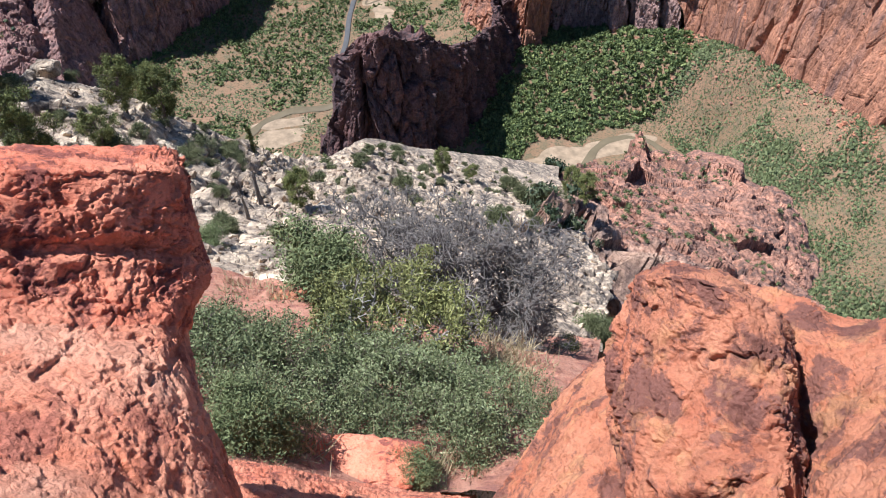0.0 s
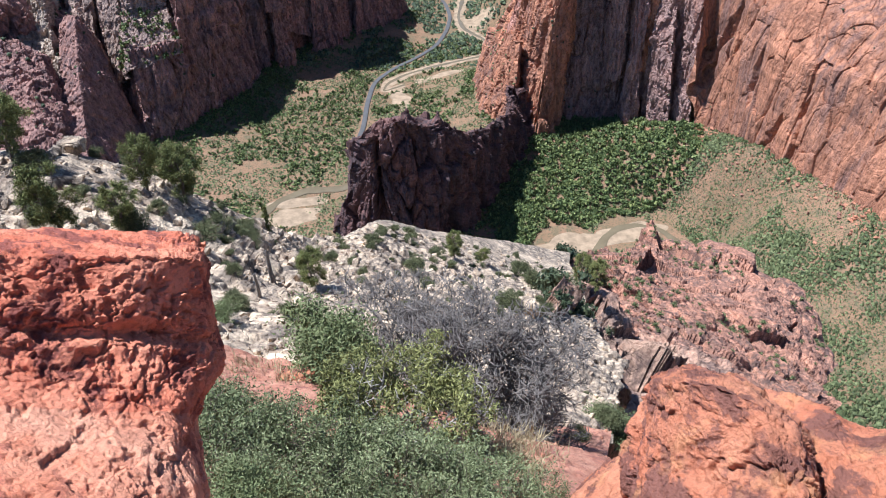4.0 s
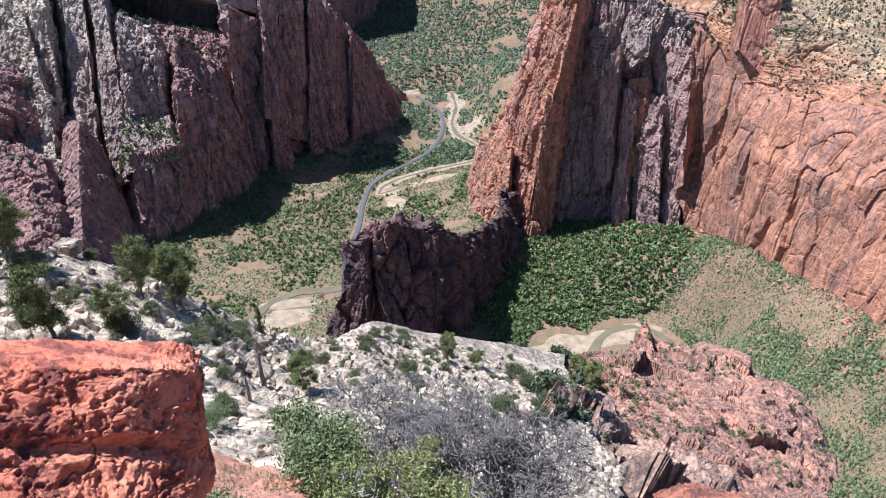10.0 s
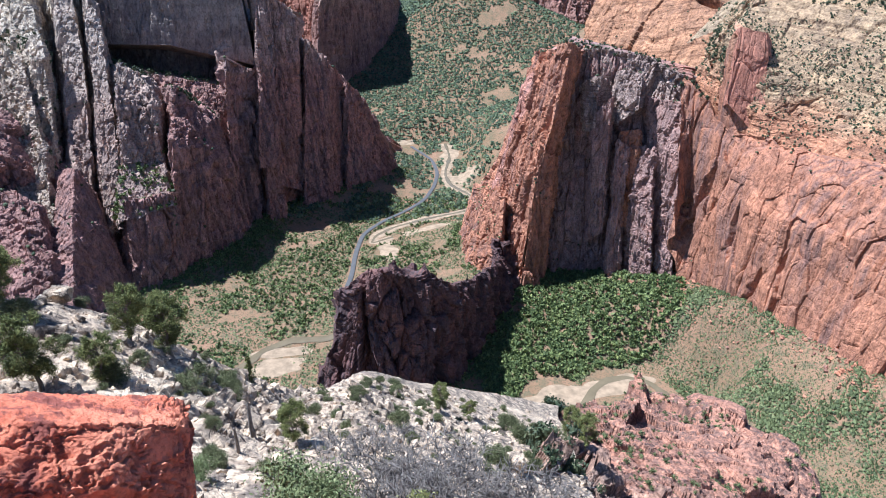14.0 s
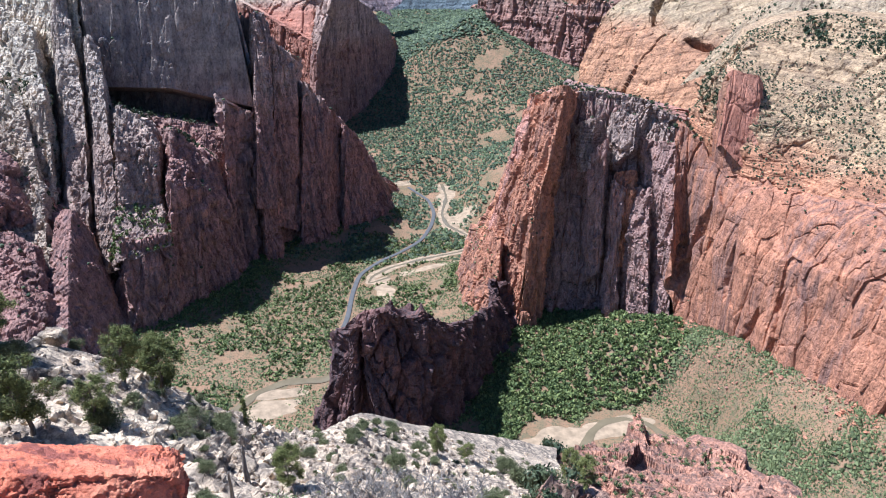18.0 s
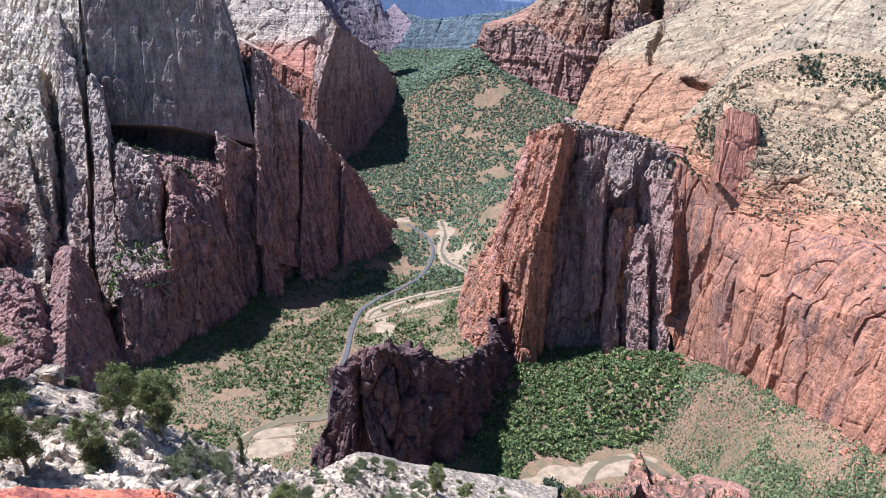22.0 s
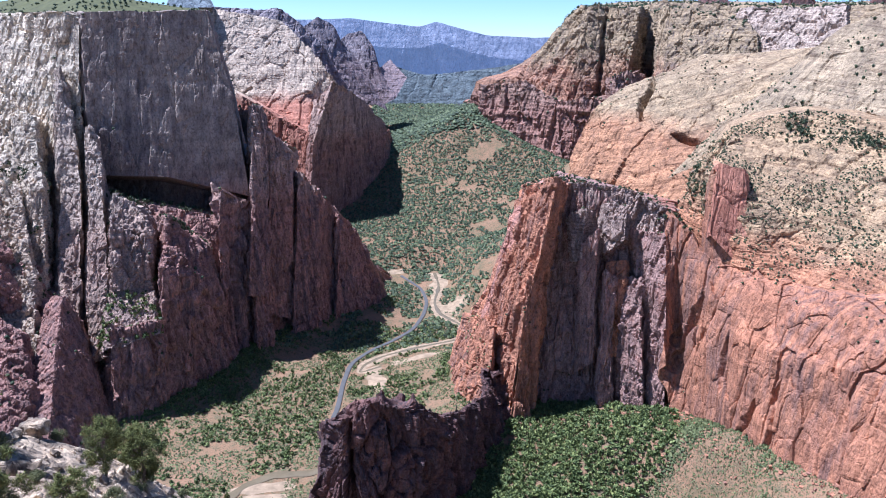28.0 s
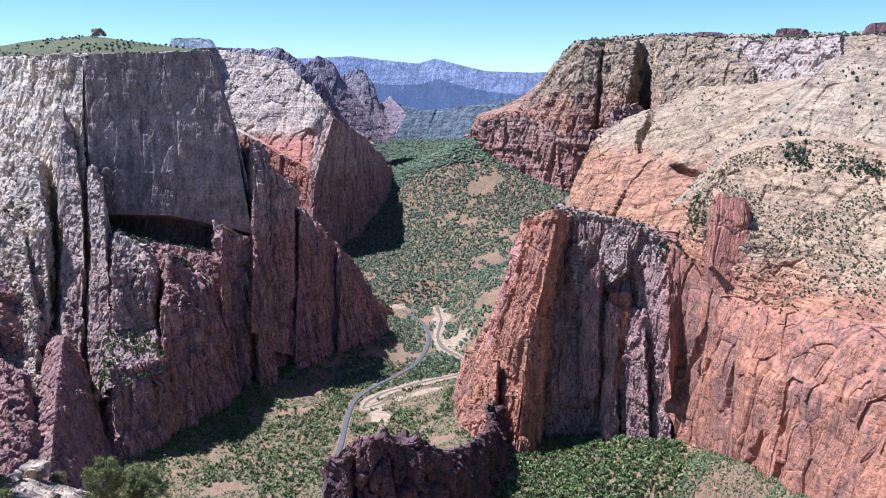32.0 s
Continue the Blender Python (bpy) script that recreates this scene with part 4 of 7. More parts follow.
def weather(g, amp, joint=28.0, bed=7.0, seed=0.0, clefts=(), slabs=1.0, beds=1.0, tall=4.0, dip=0.0):
    """Push a wall in and out: buttresses, joint blocks, cracks, level beds, lumps."""
    n = broad_normals(g)
    steep = np.sqrt(np.clip(1 - n[..., 2] ** 2, 0, 1))
    warp = g + np.stack([fbm(g, joint * 1.2, 3, 2.0, seed=seed + k) for k in (20, 21, 22)], -1) * joint * np.array((0.14, 0.14, 0.6))
    d = fbm(g, joint * 5, 2, 2.0, seed=seed) * 0.7
    v1, e1, t1 = cells(warp, joint * 2.6, tall, int(seed * 10))
    v2, e2, t2 = cells(warp, joint * 0.95, tall * 0.5, int(seed * 10) + 1)
    d = d + (v1 * 0.9 + t1 * 1.9 + v2 * 0.42 + t2 * 0.9) * slabs * (0.35 + 0.65 * steep)
    d = d - (1 - smooth(e1, 0.0, 0.09)) * 0.8 * slabs * steep - (1 - smooth(e2, 0.0, 0.12)) * 0.28 * slabs * steep
    d = d + terrace(fbm(warp, joint * 2.6, 3, min(3.5, tall * 0.9), seed=seed + 1), 5) * 1.2 * slabs
    lev = g * np.array([1 / 12, 1 / 12, 1]) + fbm(g, joint * 3, 2, seed=seed + 30)[..., None] * np.array((0, 0, bed * 1.5)) + g[..., :1] * np.array((0, 0, dip))
    d = d + terrace(fbm(lev, bed * 2.5, 3, seed=seed + 7), 5, 0.7) * 0.45 * beds
    d = d + fbm(g, joint * 0.45, 4, 3.0, seed=seed + 9, gain=0.65) * 0.12
    v3, e3, t3 = cells(warp, joint * 0.3, tall * 0.7, int(seed * 10) + 2)
    d = d + (v3 * 0.11 + t3 * 0.2 - (1 - smooth(e3, 0.0, 0.1)) * 0.12) * slabs * (0.4 + 0.6 * steep)
    v4, e4, t4 = cells(warp, joint * 0.11, min(1.6, tall * 0.5), int(seed * 10) + 3)
    d = d + (v4 * 0.045 + t4 * 0.08) * slabs
    d = d * amp
    if len(clefts):
        d = d + cleave(g, clefts)
    return g + n * d[..., None]


def fracture(g, out, amp, joint, bed, seed, tall=6.0):
    """Jointed sandstone: tall upright blocks set in and out, narrow cracks between them, level ledges and flakes."""
    warp = g + np.stack([fbm(g, joint * 1.6, 3, 2.5, seed=seed + k) for k in (20, 21, 22)], -1) * joint * np.array((0.16, 0.16, 0.5))
    steep = np.sqrt(np.clip(1 - out[..., 2] ** 2, 0, 1))
    d = fbm(g, joint * 4, 2, 2.5, seed=seed) * 1.2
    for size, push, lean, crack in ((1.7, 1.0, 0.5, 0.9), (0.62, 0.55, 0.45, 0.45), (0.24, 0.22, 0.25, 0.16)):
        v, e, t = cells(warp, joint * size, tall if size > 1 else tall * 0.75, int(seed * 10 + size * 50))
        d = d + (v * push + t * lean - (1 - smooth(e, 0.0, 0.07)) * crack) * (0.3 + 0.7 * steep)
    lev = g * np.array([1 / 14, 1 / 14, 1]) + fbm(g, joint * 3, 2, seed=seed + 30)[..., None] * np.array((0, 0, bed * 2.0))
    d = d + terrace(fbm(lev, bed * 3.0, 3, seed=seed + 7), 5, 0.7) * 0.8
    d = d + fbm(g, joint * 0.3, 4, 2.0, seed=seed + 9, gain=0.65) * 0.3
    hole = smooth(fbm(g, joint * 0.9, 4, 1.6, seed=seed + 14, gain=0.55), 0.28, 0.34)
    return g + out * ((d - hole * 1.1) * amp)[..., None]


CAP = {}

def tower(owner, name, material, amp, joint, deep, seed, *rings, res=1.8, crest=0.0, under=0, tall=6.0, bed=6.0):
    """A free-standing block of rock: rings of corners from foot to top, seen front from left to right; its back lies `deep` metres behind."""
    loops = []
    for r in rings:
        q = [np.array(v, float) for v in r]
        for v in (q[-1], q[0]):
            away = v[:2] / np.linalg.norm(v[:2])
            q.append(np.array((v[0] + away[0] * deep, v[1] + away[1] * deep, v[2])))
        loops.append(q)
    n = len(loops[0])
    far = np.mean([np.linalg.norm(v[:2]) for v in loops[0]])
    res = res * far / 1300
    nf = n - 3
    s = []
    for k in range(n):
        ln = max(np.linalg.norm(l[(k + 1) % n] - l[k]) for l in loops)
        m = max(3, int(ln / (res if k < nf else res * (2.5 if k != nf + 1 else 12))))
        s += [k + j / m for j in range(m)]
    s = np.array(s + [n])
    lines = []
    for l in loops:
        c = np.array(l + [l[0]])
        lines.append(np.stack([np.interp(s, np.arange(n + 1), c[:, i]) for i in range(3)], -1))
    rows = []
    for a, b in zip(lines[:-1], lines[1:]):
        m = max(4, int(np.mean(np.linalg.norm((b - a), axis=1)) / (res * 1.15)))
        rows += [a + (b - a) * k / m for k in range(m)]
    g = np.array(rows + [lines[-1]])
    nv, nu = g.shape[:2]
    if crest:
        lift = terrace(fbm(g[-1] * np.array((1, 1, 0)), joint * 0.9, 4, seed=seed + 50, gain=0.6), 5, 0.6) * crest
        rise = np.clip((np.arange(nv) - nv * 0.6) / (nv * 0.4), 0, 1) ** 1.5
        g[..., 2] += lift[None] * rise[:, None]
    w = 12
    wide = np.concatenate([g[:, -1 - w:-1], g, g[:, 1:1 + w]], 1)
    nn = normals(wide)
    mid = wide.mean((0, 1))
    nn = nn * np.sign(np.mean(np.sum(nn * (wide - mid), -1)))
    nn = blur(nn, 2)
    nn = nn / np.maximum(np.linalg.norm(nn, axis=-1, keepdims=True), 1e-9)
    wide = fracture(wide, nn, amp, joint, bed, seed, tall)
    g = wide[:, w:w + nu].copy()
    g[:, -1] = g[:, 0]
    sheets = [g]
    for edge, use in ((g[-1], True), (g[0], under)):
        if not use:
            continue
        c = edge.mean(0)
        lid = []
        for k in range(9):
            q = edge + (c - edge) * (k / 8)
            if k:
                q[:, 2] += fbm(q, joint, 3, seed=seed + 3) * amp * 0.8
            lid.append(q)
        sheets.append(np.array(lid))
    vs, fs, off = [], [], 0
    for q in sheets:
        vs.append(q.reshape(-1, 3))
        fs.append(grid_faces(*q.shape[:2]) + off)
        off += len(vs[-1])
    part(name, mesh_from(name, np.concatenate(vs), np.concatenate(fs), material, False), MASS[owner])
    BLOCKS.setdefault(owner, []).append(sheets)


MASS, BLOCKS = {}, {}


def formation(name, curves, nu, steps, amp, material, label, top=None, seed=0.0, joint=28.0, ease=0.12, back=260, drop=-40, crest=0.0, behind=1.0, **kw):
    """A rock mass: its weathered wall, and behind the rim its top, falling away out of sight."""
    g = loft(curves, nu, steps, ease)
    g = np.array((0, 0, 650.0)) + (g - np.array((0, 0, 650.0))) * behind
    if crest:
        nl = steps[-1] + 1
        lift = terrace(fbm(g[-1] * np.array((1, 1, 0)), joint * 1.3, 4, seed=seed + 50, gain=0.6), 5, 0.6) * crest * 2
        lift = lift * (0.25 + 0.75 * (1 - smooth(g[-1][:, 2], g[-1][:, 2].max() - 140, g[-1][:, 2].max() - 30)))
        if g[-1][:, 2].max() < 400:
            lift = terrace(fbm(g[-1] * np.array((1, 1, 0)), joint * 1.3, 4, seed=seed + 50, gain=0.6), 5, 0.6) * crest * 2
        g[-nl:, :, 2] += lift[None] * (np.linspace(0, 1, nl) ** 1.5)[:, None]
    g = weather(g, amp, joint, seed=seed, **kw)
    base = thing(name, label, "cliff", kind="structure")
    MASS[name] = base
    nv = g.shape[0]
    part("rock_face", mesh_from("rock_face", g.reshape(-1, 3), grid_faces(nv, nu), material, False), base)
    rim = g[-1]
    away = rim[:, :2] / np.linalg.norm(rim[:, :2], axis=1, keepdims=True)
    low = 1 - smooth(rim[:, 2], rim[:, 2].max() - 260, rim[:, 2].max() - 60) if rim[:, 2].max() > 400 else np.zeros(nu)
    rows = []
    for k in range(13):
        f = k / 12
        r = rim.copy()
        if k:
            w = min(k * 3, nu // 4)
            pad = np.concatenate([np.repeat(r[:1], w, 0), r, np.repeat(r[-1:], w, 0)])
            r = np.stack([np.convolve(pad[:, i], np.ones(2 * w + 1) / (2 * w + 1), "valid") for i in range(3)], -1)
        r[:, :2] += away * (back * f * (1 - 0.8 * low))[:, None]
        r[:, 2] += drop * f * f - low * 260 * f
        if k:
            r[:, 2] += fbm(r, 40, 3, seed=seed + 3) * min(k, 3) * 2.0
        rows.append(r)
    t = np.array(rows)
    part("plateau", mesh_from("plateau", t.reshape(-1, 3), grid_faces(13, nu), top or material), base)
    CAP[name] = (g, t)
    return base


formation("great_monolith", GREAT_MONOLITH, 640, (160, 36, 46, 200), 4.8, M_GWT, "huge grey and red sandstone monolith with shaded sheer face", seed=1.0, back=500, drop=30, clefts=MONOLITH_CLEFTS, ease=0.04, crest=14, tall=5.0, behind=1.3)
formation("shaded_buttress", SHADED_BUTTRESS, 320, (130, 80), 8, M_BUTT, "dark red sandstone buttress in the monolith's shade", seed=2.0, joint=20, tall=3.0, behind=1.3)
formation("red_arch_peak", RED_ARCH_PEAK, 340, (100, 130), 6, M_ARCH, "white-topped sandstone peak with orange flank and shaded prow", seed=3.0, back=300, drop=0, clefts=PEAK_CLEFTS, crest=14, ease=0.06, slabs=0.6, behind=1.05)
formation("angel_ridge", [c[:12] for c in ANGEL_RIDGE], 420, (120, 70, 60), 4.0, M_ANGEL, "tall red sandstone fin with dark varnish streaks", seed=4.0, joint=24, back=90, drop=-20, ease=0.05, crest=6, tall=2.2, bed=5.0, behind=1.1)
formation("red_wall", [c[10:] for c in ANGEL_RIDGE], 520, (170, 100, 80), 4.0, M_RED, "sheer orange-red sandstone wall with level ledges", seed=44.0, joint=30, back=90, drop=-20, clefts=FIN_CLEFTS, ease=0.05, crest=6, tall=5.0, bed=9.0, beds=0.9, slabs=0.8)
formation("pine_slope", PINE_SLOPE, 280, (60, 60, 70), 4, M_SLOPE, "peach sandstone slope dotted with small shrubs", seed=5.0, back=200, drop=0, ease=0.06, bed=4.0, beds=3.0)
formation("red_slab", RED_SLAB, 130, (70, 70), 2.0, M_RED, "smooth orange-red sandstone slab below the shrubby slope", seed=20.0, joint=22, back=50, drop=10, tall=3.0, ease=0.05)
formation("pale_dome", PALE_DOME, 240, (70, 80), 3.5, M_PALE, "pale cream sandstone dome with sloping beds", seed=6.0, back=400, drop=-10, slabs=0.5, bed=5.0, beds=2.2)
formation("peach_dome", PEACH_DOME, 260, (70, 60, 60), 4.5, M_PEACH, "rounded peach and white sandstone dome", seed=7.0, back=300, drop=-20, slabs=0.6, bed=5.0, beds=2.0, clefts=DOME_CLEFTS)
formation("cathedral_rim", CATHEDRAL_RIM, 420, (80, 60, 80), 8, M_CATH, "broad layered canyon rim of red and buff sandstone", seed=8.0, joint=40, back=900, drop=60, clefts=RIM_CLEFTS, crest=18, ease=0.06, slabs=0.65, behind=1.3)
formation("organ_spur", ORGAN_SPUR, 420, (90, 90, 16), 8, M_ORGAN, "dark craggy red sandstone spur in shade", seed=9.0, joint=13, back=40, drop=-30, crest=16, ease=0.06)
formation("red_ridge", RED_RIDGE, 330, (150, 180, 120), 3.4, M_RIDGE, "broken red slickrock ridge with shrubs in its cracks", seed=10.0, joint=11, bed=4.5, back=60, drop=-260, beds=2.2, dip=0.4, slabs=0.8, tall=1.0)
formation("green_knoll", GREEN_KNOLL, 160, (30,), 3, M_GRASS, "grassy green knoll on the monolith's top", seed=11.0, back=200, drop=-60, slabs=0.2, behind=1.15)
formation("dark_mesa", DARK_MESA, 160, (40,), 6, M_FAR, "far mesa with wooded top, tinted blue-grey as haze", seed=12.0, back=300, drop=0)
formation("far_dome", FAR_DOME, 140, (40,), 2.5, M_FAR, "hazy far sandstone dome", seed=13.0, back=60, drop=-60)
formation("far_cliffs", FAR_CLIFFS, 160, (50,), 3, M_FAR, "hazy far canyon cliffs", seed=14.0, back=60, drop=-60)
formation("far_mountains", FAR_MOUNTAINS, 260, (30, 40), 9, M_FARTHER, "far mountains on the horizon, tinted and glowing blue as haze", seed=15.0, back=60, drop=-30, joint=50, slabs=0.15, beds=0.3)
formation("far_foothills", FAR_FOOTHILLS, 200, (40,), 8, M_FOOT, "foothills down the canyon, tinted blue-green as haze", seed=19.0, back=40, drop=-30, joint=50, slabs=0.3)
formation("rock_knob", ROCK_KNOB, 60, (14,), 2, M_PALE, "small pale rock knob on the grassy knoll", seed=21.0, joint=6, back=14, drop=-6, behind=1.15)
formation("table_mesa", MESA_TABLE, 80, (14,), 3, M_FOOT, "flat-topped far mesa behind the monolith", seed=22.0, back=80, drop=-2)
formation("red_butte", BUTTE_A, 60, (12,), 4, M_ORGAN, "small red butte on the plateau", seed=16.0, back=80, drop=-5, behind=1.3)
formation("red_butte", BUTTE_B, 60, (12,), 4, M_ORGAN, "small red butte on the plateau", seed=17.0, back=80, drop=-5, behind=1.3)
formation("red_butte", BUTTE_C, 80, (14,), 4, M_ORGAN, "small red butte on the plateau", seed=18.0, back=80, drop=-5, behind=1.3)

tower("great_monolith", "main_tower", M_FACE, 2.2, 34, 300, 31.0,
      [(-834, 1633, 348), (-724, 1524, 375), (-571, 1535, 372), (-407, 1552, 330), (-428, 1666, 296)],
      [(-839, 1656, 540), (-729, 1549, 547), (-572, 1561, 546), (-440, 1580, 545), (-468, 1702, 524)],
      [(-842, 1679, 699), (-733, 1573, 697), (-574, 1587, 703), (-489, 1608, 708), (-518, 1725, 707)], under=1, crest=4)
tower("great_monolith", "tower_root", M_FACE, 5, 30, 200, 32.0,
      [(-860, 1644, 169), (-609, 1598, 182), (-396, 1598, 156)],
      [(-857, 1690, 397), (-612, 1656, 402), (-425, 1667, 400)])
tower("great_monolith", "cream_flank", M_CREAM, 5, 24, 400, 33.0,
      [(-1255, 1794, 269), (-845, 1529, 325), (-731, 1495, 333), (-762, 1598, 311)],
      [(-1313, 1932, 492), (-895, 1644, 516), (-740, 1543, 524), (-771, 1633, 517)],
      [(-1411, 2128, 703), (-947, 1759, 699), (-738, 1578, 696), (-773, 1667, 698)], crest=8)
tower("great_monolith", "west_buttress", M_CREAM, 6, 18, 200, 34.0,
      [(-911, 1242, 108), (-776, 1254, 114), (-712, 1276, 137), (-774, 1414, 94)],
      [(-1070, 1529, 325), (-831, 1426, 359), (-751, 1380, 379), (-806, 1506, 354)],
      [(-1221, 1794, 490), (-925, 1610, 519), (-817, 1506, 493), (-863, 1610, 470)], crest=14)
tower("great_monolith", "grey_pillar", M_PILLAR, 3.5, 16, 120, 35.0,
      [(-769, 1380, 84), (-698, 1276, 132), (-659, 1282, 146), (-713, 1403, 99)],
      [(-801, 1506, 318), (-735, 1409, 351), (-693, 1409, 351), (-741, 1518, 316)],
      [(-830, 1633, 577), (-774, 1547, 592), (-757, 1547, 553), (-801, 1644, 516)], crest=10)
tower("great_monolith", "split_pillar", M_PILLAR, 3.5, 14, 120, 36.0,
      [(-678, 1311, 44), (-618, 1219, 92), (-585, 1228, 104), (-619, 1322, 62)],
      [(-713, 1438, 253), (-648, 1334, 292), (-619, 1336, 302), (-662, 1449, 273)],
      [(-736, 1541, 466), (-688, 1466, 486), (-677, 1466, 464), (-712, 1552, 429)], crest=10)
tower("great_monolith", "round_block", M_PILLAR, 4.5, 12, 90, 37.0,
      [(-660, 1380, 166), (-593, 1271, 210), (-538, 1311, 203), (-563, 1414, 166)],
      [(-667, 1426, 279), (-598, 1311, 320), (-538, 1340, 304), (-564, 1438, 276)],
      [(-669, 1460, 340), (-611, 1368, 373), (-568, 1386, 343), (-587, 1460, 317)], crest=3)
tower("great_monolith", "tree_ledge", M_PILLAR, 4, 12, 90, 38.0,
      [(-620, 1254, 70), (-566, 1173, 138), (-491, 1219, 150), (-517, 1322, 108)],
      [(-652, 1368, 193), (-605, 1300, 218), (-538, 1322, 213), (-547, 1380, 194)], crest=3)
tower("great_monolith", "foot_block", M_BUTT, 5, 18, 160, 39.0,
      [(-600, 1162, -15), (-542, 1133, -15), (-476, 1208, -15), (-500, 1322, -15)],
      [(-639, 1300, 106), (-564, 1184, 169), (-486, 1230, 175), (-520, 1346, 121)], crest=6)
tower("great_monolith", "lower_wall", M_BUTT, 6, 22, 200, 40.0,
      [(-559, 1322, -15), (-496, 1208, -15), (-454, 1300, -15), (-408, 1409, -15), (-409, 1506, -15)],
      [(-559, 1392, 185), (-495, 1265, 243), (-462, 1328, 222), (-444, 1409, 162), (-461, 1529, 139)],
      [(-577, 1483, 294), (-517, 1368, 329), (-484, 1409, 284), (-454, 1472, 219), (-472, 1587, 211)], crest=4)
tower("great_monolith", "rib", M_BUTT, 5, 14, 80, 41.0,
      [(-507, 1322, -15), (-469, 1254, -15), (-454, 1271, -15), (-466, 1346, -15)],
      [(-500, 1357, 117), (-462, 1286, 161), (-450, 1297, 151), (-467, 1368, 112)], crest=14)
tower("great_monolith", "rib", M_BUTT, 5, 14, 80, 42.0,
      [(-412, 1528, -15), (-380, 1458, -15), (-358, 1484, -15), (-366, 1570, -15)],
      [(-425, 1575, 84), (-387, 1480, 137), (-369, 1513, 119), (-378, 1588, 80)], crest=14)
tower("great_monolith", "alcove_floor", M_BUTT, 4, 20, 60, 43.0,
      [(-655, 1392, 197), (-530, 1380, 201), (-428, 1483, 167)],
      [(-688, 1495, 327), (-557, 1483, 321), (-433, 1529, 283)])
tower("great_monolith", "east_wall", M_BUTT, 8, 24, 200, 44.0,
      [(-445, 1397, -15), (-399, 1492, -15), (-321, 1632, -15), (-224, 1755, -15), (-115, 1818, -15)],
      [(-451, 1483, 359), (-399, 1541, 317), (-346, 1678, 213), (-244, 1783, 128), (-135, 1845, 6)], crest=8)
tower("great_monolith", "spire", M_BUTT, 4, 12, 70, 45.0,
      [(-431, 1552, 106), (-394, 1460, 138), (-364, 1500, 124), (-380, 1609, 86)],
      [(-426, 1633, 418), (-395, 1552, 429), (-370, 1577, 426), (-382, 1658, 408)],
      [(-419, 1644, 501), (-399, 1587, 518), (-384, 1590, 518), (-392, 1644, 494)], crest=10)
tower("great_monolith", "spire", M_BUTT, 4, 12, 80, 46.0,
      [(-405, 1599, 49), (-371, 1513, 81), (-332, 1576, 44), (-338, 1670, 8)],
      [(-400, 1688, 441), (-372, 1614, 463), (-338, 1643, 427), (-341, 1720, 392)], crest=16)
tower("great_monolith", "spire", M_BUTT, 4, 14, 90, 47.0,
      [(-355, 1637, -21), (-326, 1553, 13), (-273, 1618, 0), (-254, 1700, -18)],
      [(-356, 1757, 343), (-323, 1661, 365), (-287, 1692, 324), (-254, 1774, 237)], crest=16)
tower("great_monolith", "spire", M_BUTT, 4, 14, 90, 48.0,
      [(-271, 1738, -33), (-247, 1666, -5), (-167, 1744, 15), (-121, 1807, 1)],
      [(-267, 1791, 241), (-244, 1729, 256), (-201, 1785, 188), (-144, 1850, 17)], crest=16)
tower("great_monolith", "tree_apron", M_CREAM, 6, 14, 160, 49.0,
      [(-820, 1104, 100), (-735, 1116, 115), (-671, 1150, 138), (-707, 1242, 97)],
      [(-932, 1300, 227), (-808, 1288, 252), (-724, 1265, 238), (-756, 1346, 189)],
      [(-1039, 1495, 380), (-902, 1449, 422), (-798, 1392, 377), (-829, 1472, 338)], crest=12)
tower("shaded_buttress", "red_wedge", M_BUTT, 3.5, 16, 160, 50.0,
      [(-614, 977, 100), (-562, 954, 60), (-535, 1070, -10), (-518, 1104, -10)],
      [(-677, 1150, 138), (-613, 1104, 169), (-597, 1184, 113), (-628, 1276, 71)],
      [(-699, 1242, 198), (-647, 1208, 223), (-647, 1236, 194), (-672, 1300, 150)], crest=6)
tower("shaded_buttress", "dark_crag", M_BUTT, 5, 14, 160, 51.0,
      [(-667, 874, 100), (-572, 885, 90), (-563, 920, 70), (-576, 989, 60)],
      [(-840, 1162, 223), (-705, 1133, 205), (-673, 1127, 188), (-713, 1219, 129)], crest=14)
# The prow's shade is partly painted, by a darker red than the flank's.
tower("red_arch_peak", "shaded_prow", M_BUTT, 5, 30, 250, 52.0,
      [(-492, 2500, 100), (-432, 2400, 103), (-291, 2600, 26), (-174, 2840, 2), (-108, 3050, 22)],
      [(-476, 2540, 289), (-421, 2430, 323), (-290, 2640, 275), (-206, 2870, 209), (-182, 3050, 146)],
      [(-434, 2580, 449), (-358, 2470, 525), (-291, 2690, 458), (-235, 2880, 361), (-214, 3000, 269)], crest=12)
tower("red_arch_peak", "orange_shoulder", M_ARCH, 4, 26, 200, 53.0,
      [(-726, 2560, 25), (-549, 2480, 45), (-439, 2430, 76), (-454, 2560, 46)],
      [(-720, 2640, 474), (-526, 2540, 386), (-447, 2500, 352), (-449, 2600, 340)], crest=10)
tower("angel_ridge", "sunlit_prow", M_RED, 5.5, 18, 120, 54.0,
      [(27, 1400, 10), (69, 1270, 10), (117, 1160, 10), (152, 1215, 10)],
      [(88, 1340, 169), (116, 1250, 212), (143, 1170, 230), (172, 1240, 205)],
      [(128, 1350, 299), (145, 1270, 330), (165, 1180, 324), (197, 1250, 305)],
      [(152, 1350, 383), (160, 1290, 411), (188, 1200, 442), (215, 1260, 418)], crest=5)
tower("angel_ridge", "lower_step", M_RED, 3.5, 14, 80, 55.0,
      [(18, 1350, 10), (28, 1230, 10), (81, 1165, 10), (102, 1220, 10)],
      [(47, 1400, 100), (68, 1330, 152), (95, 1230, 167), (111, 1280, 136)], crest=12)
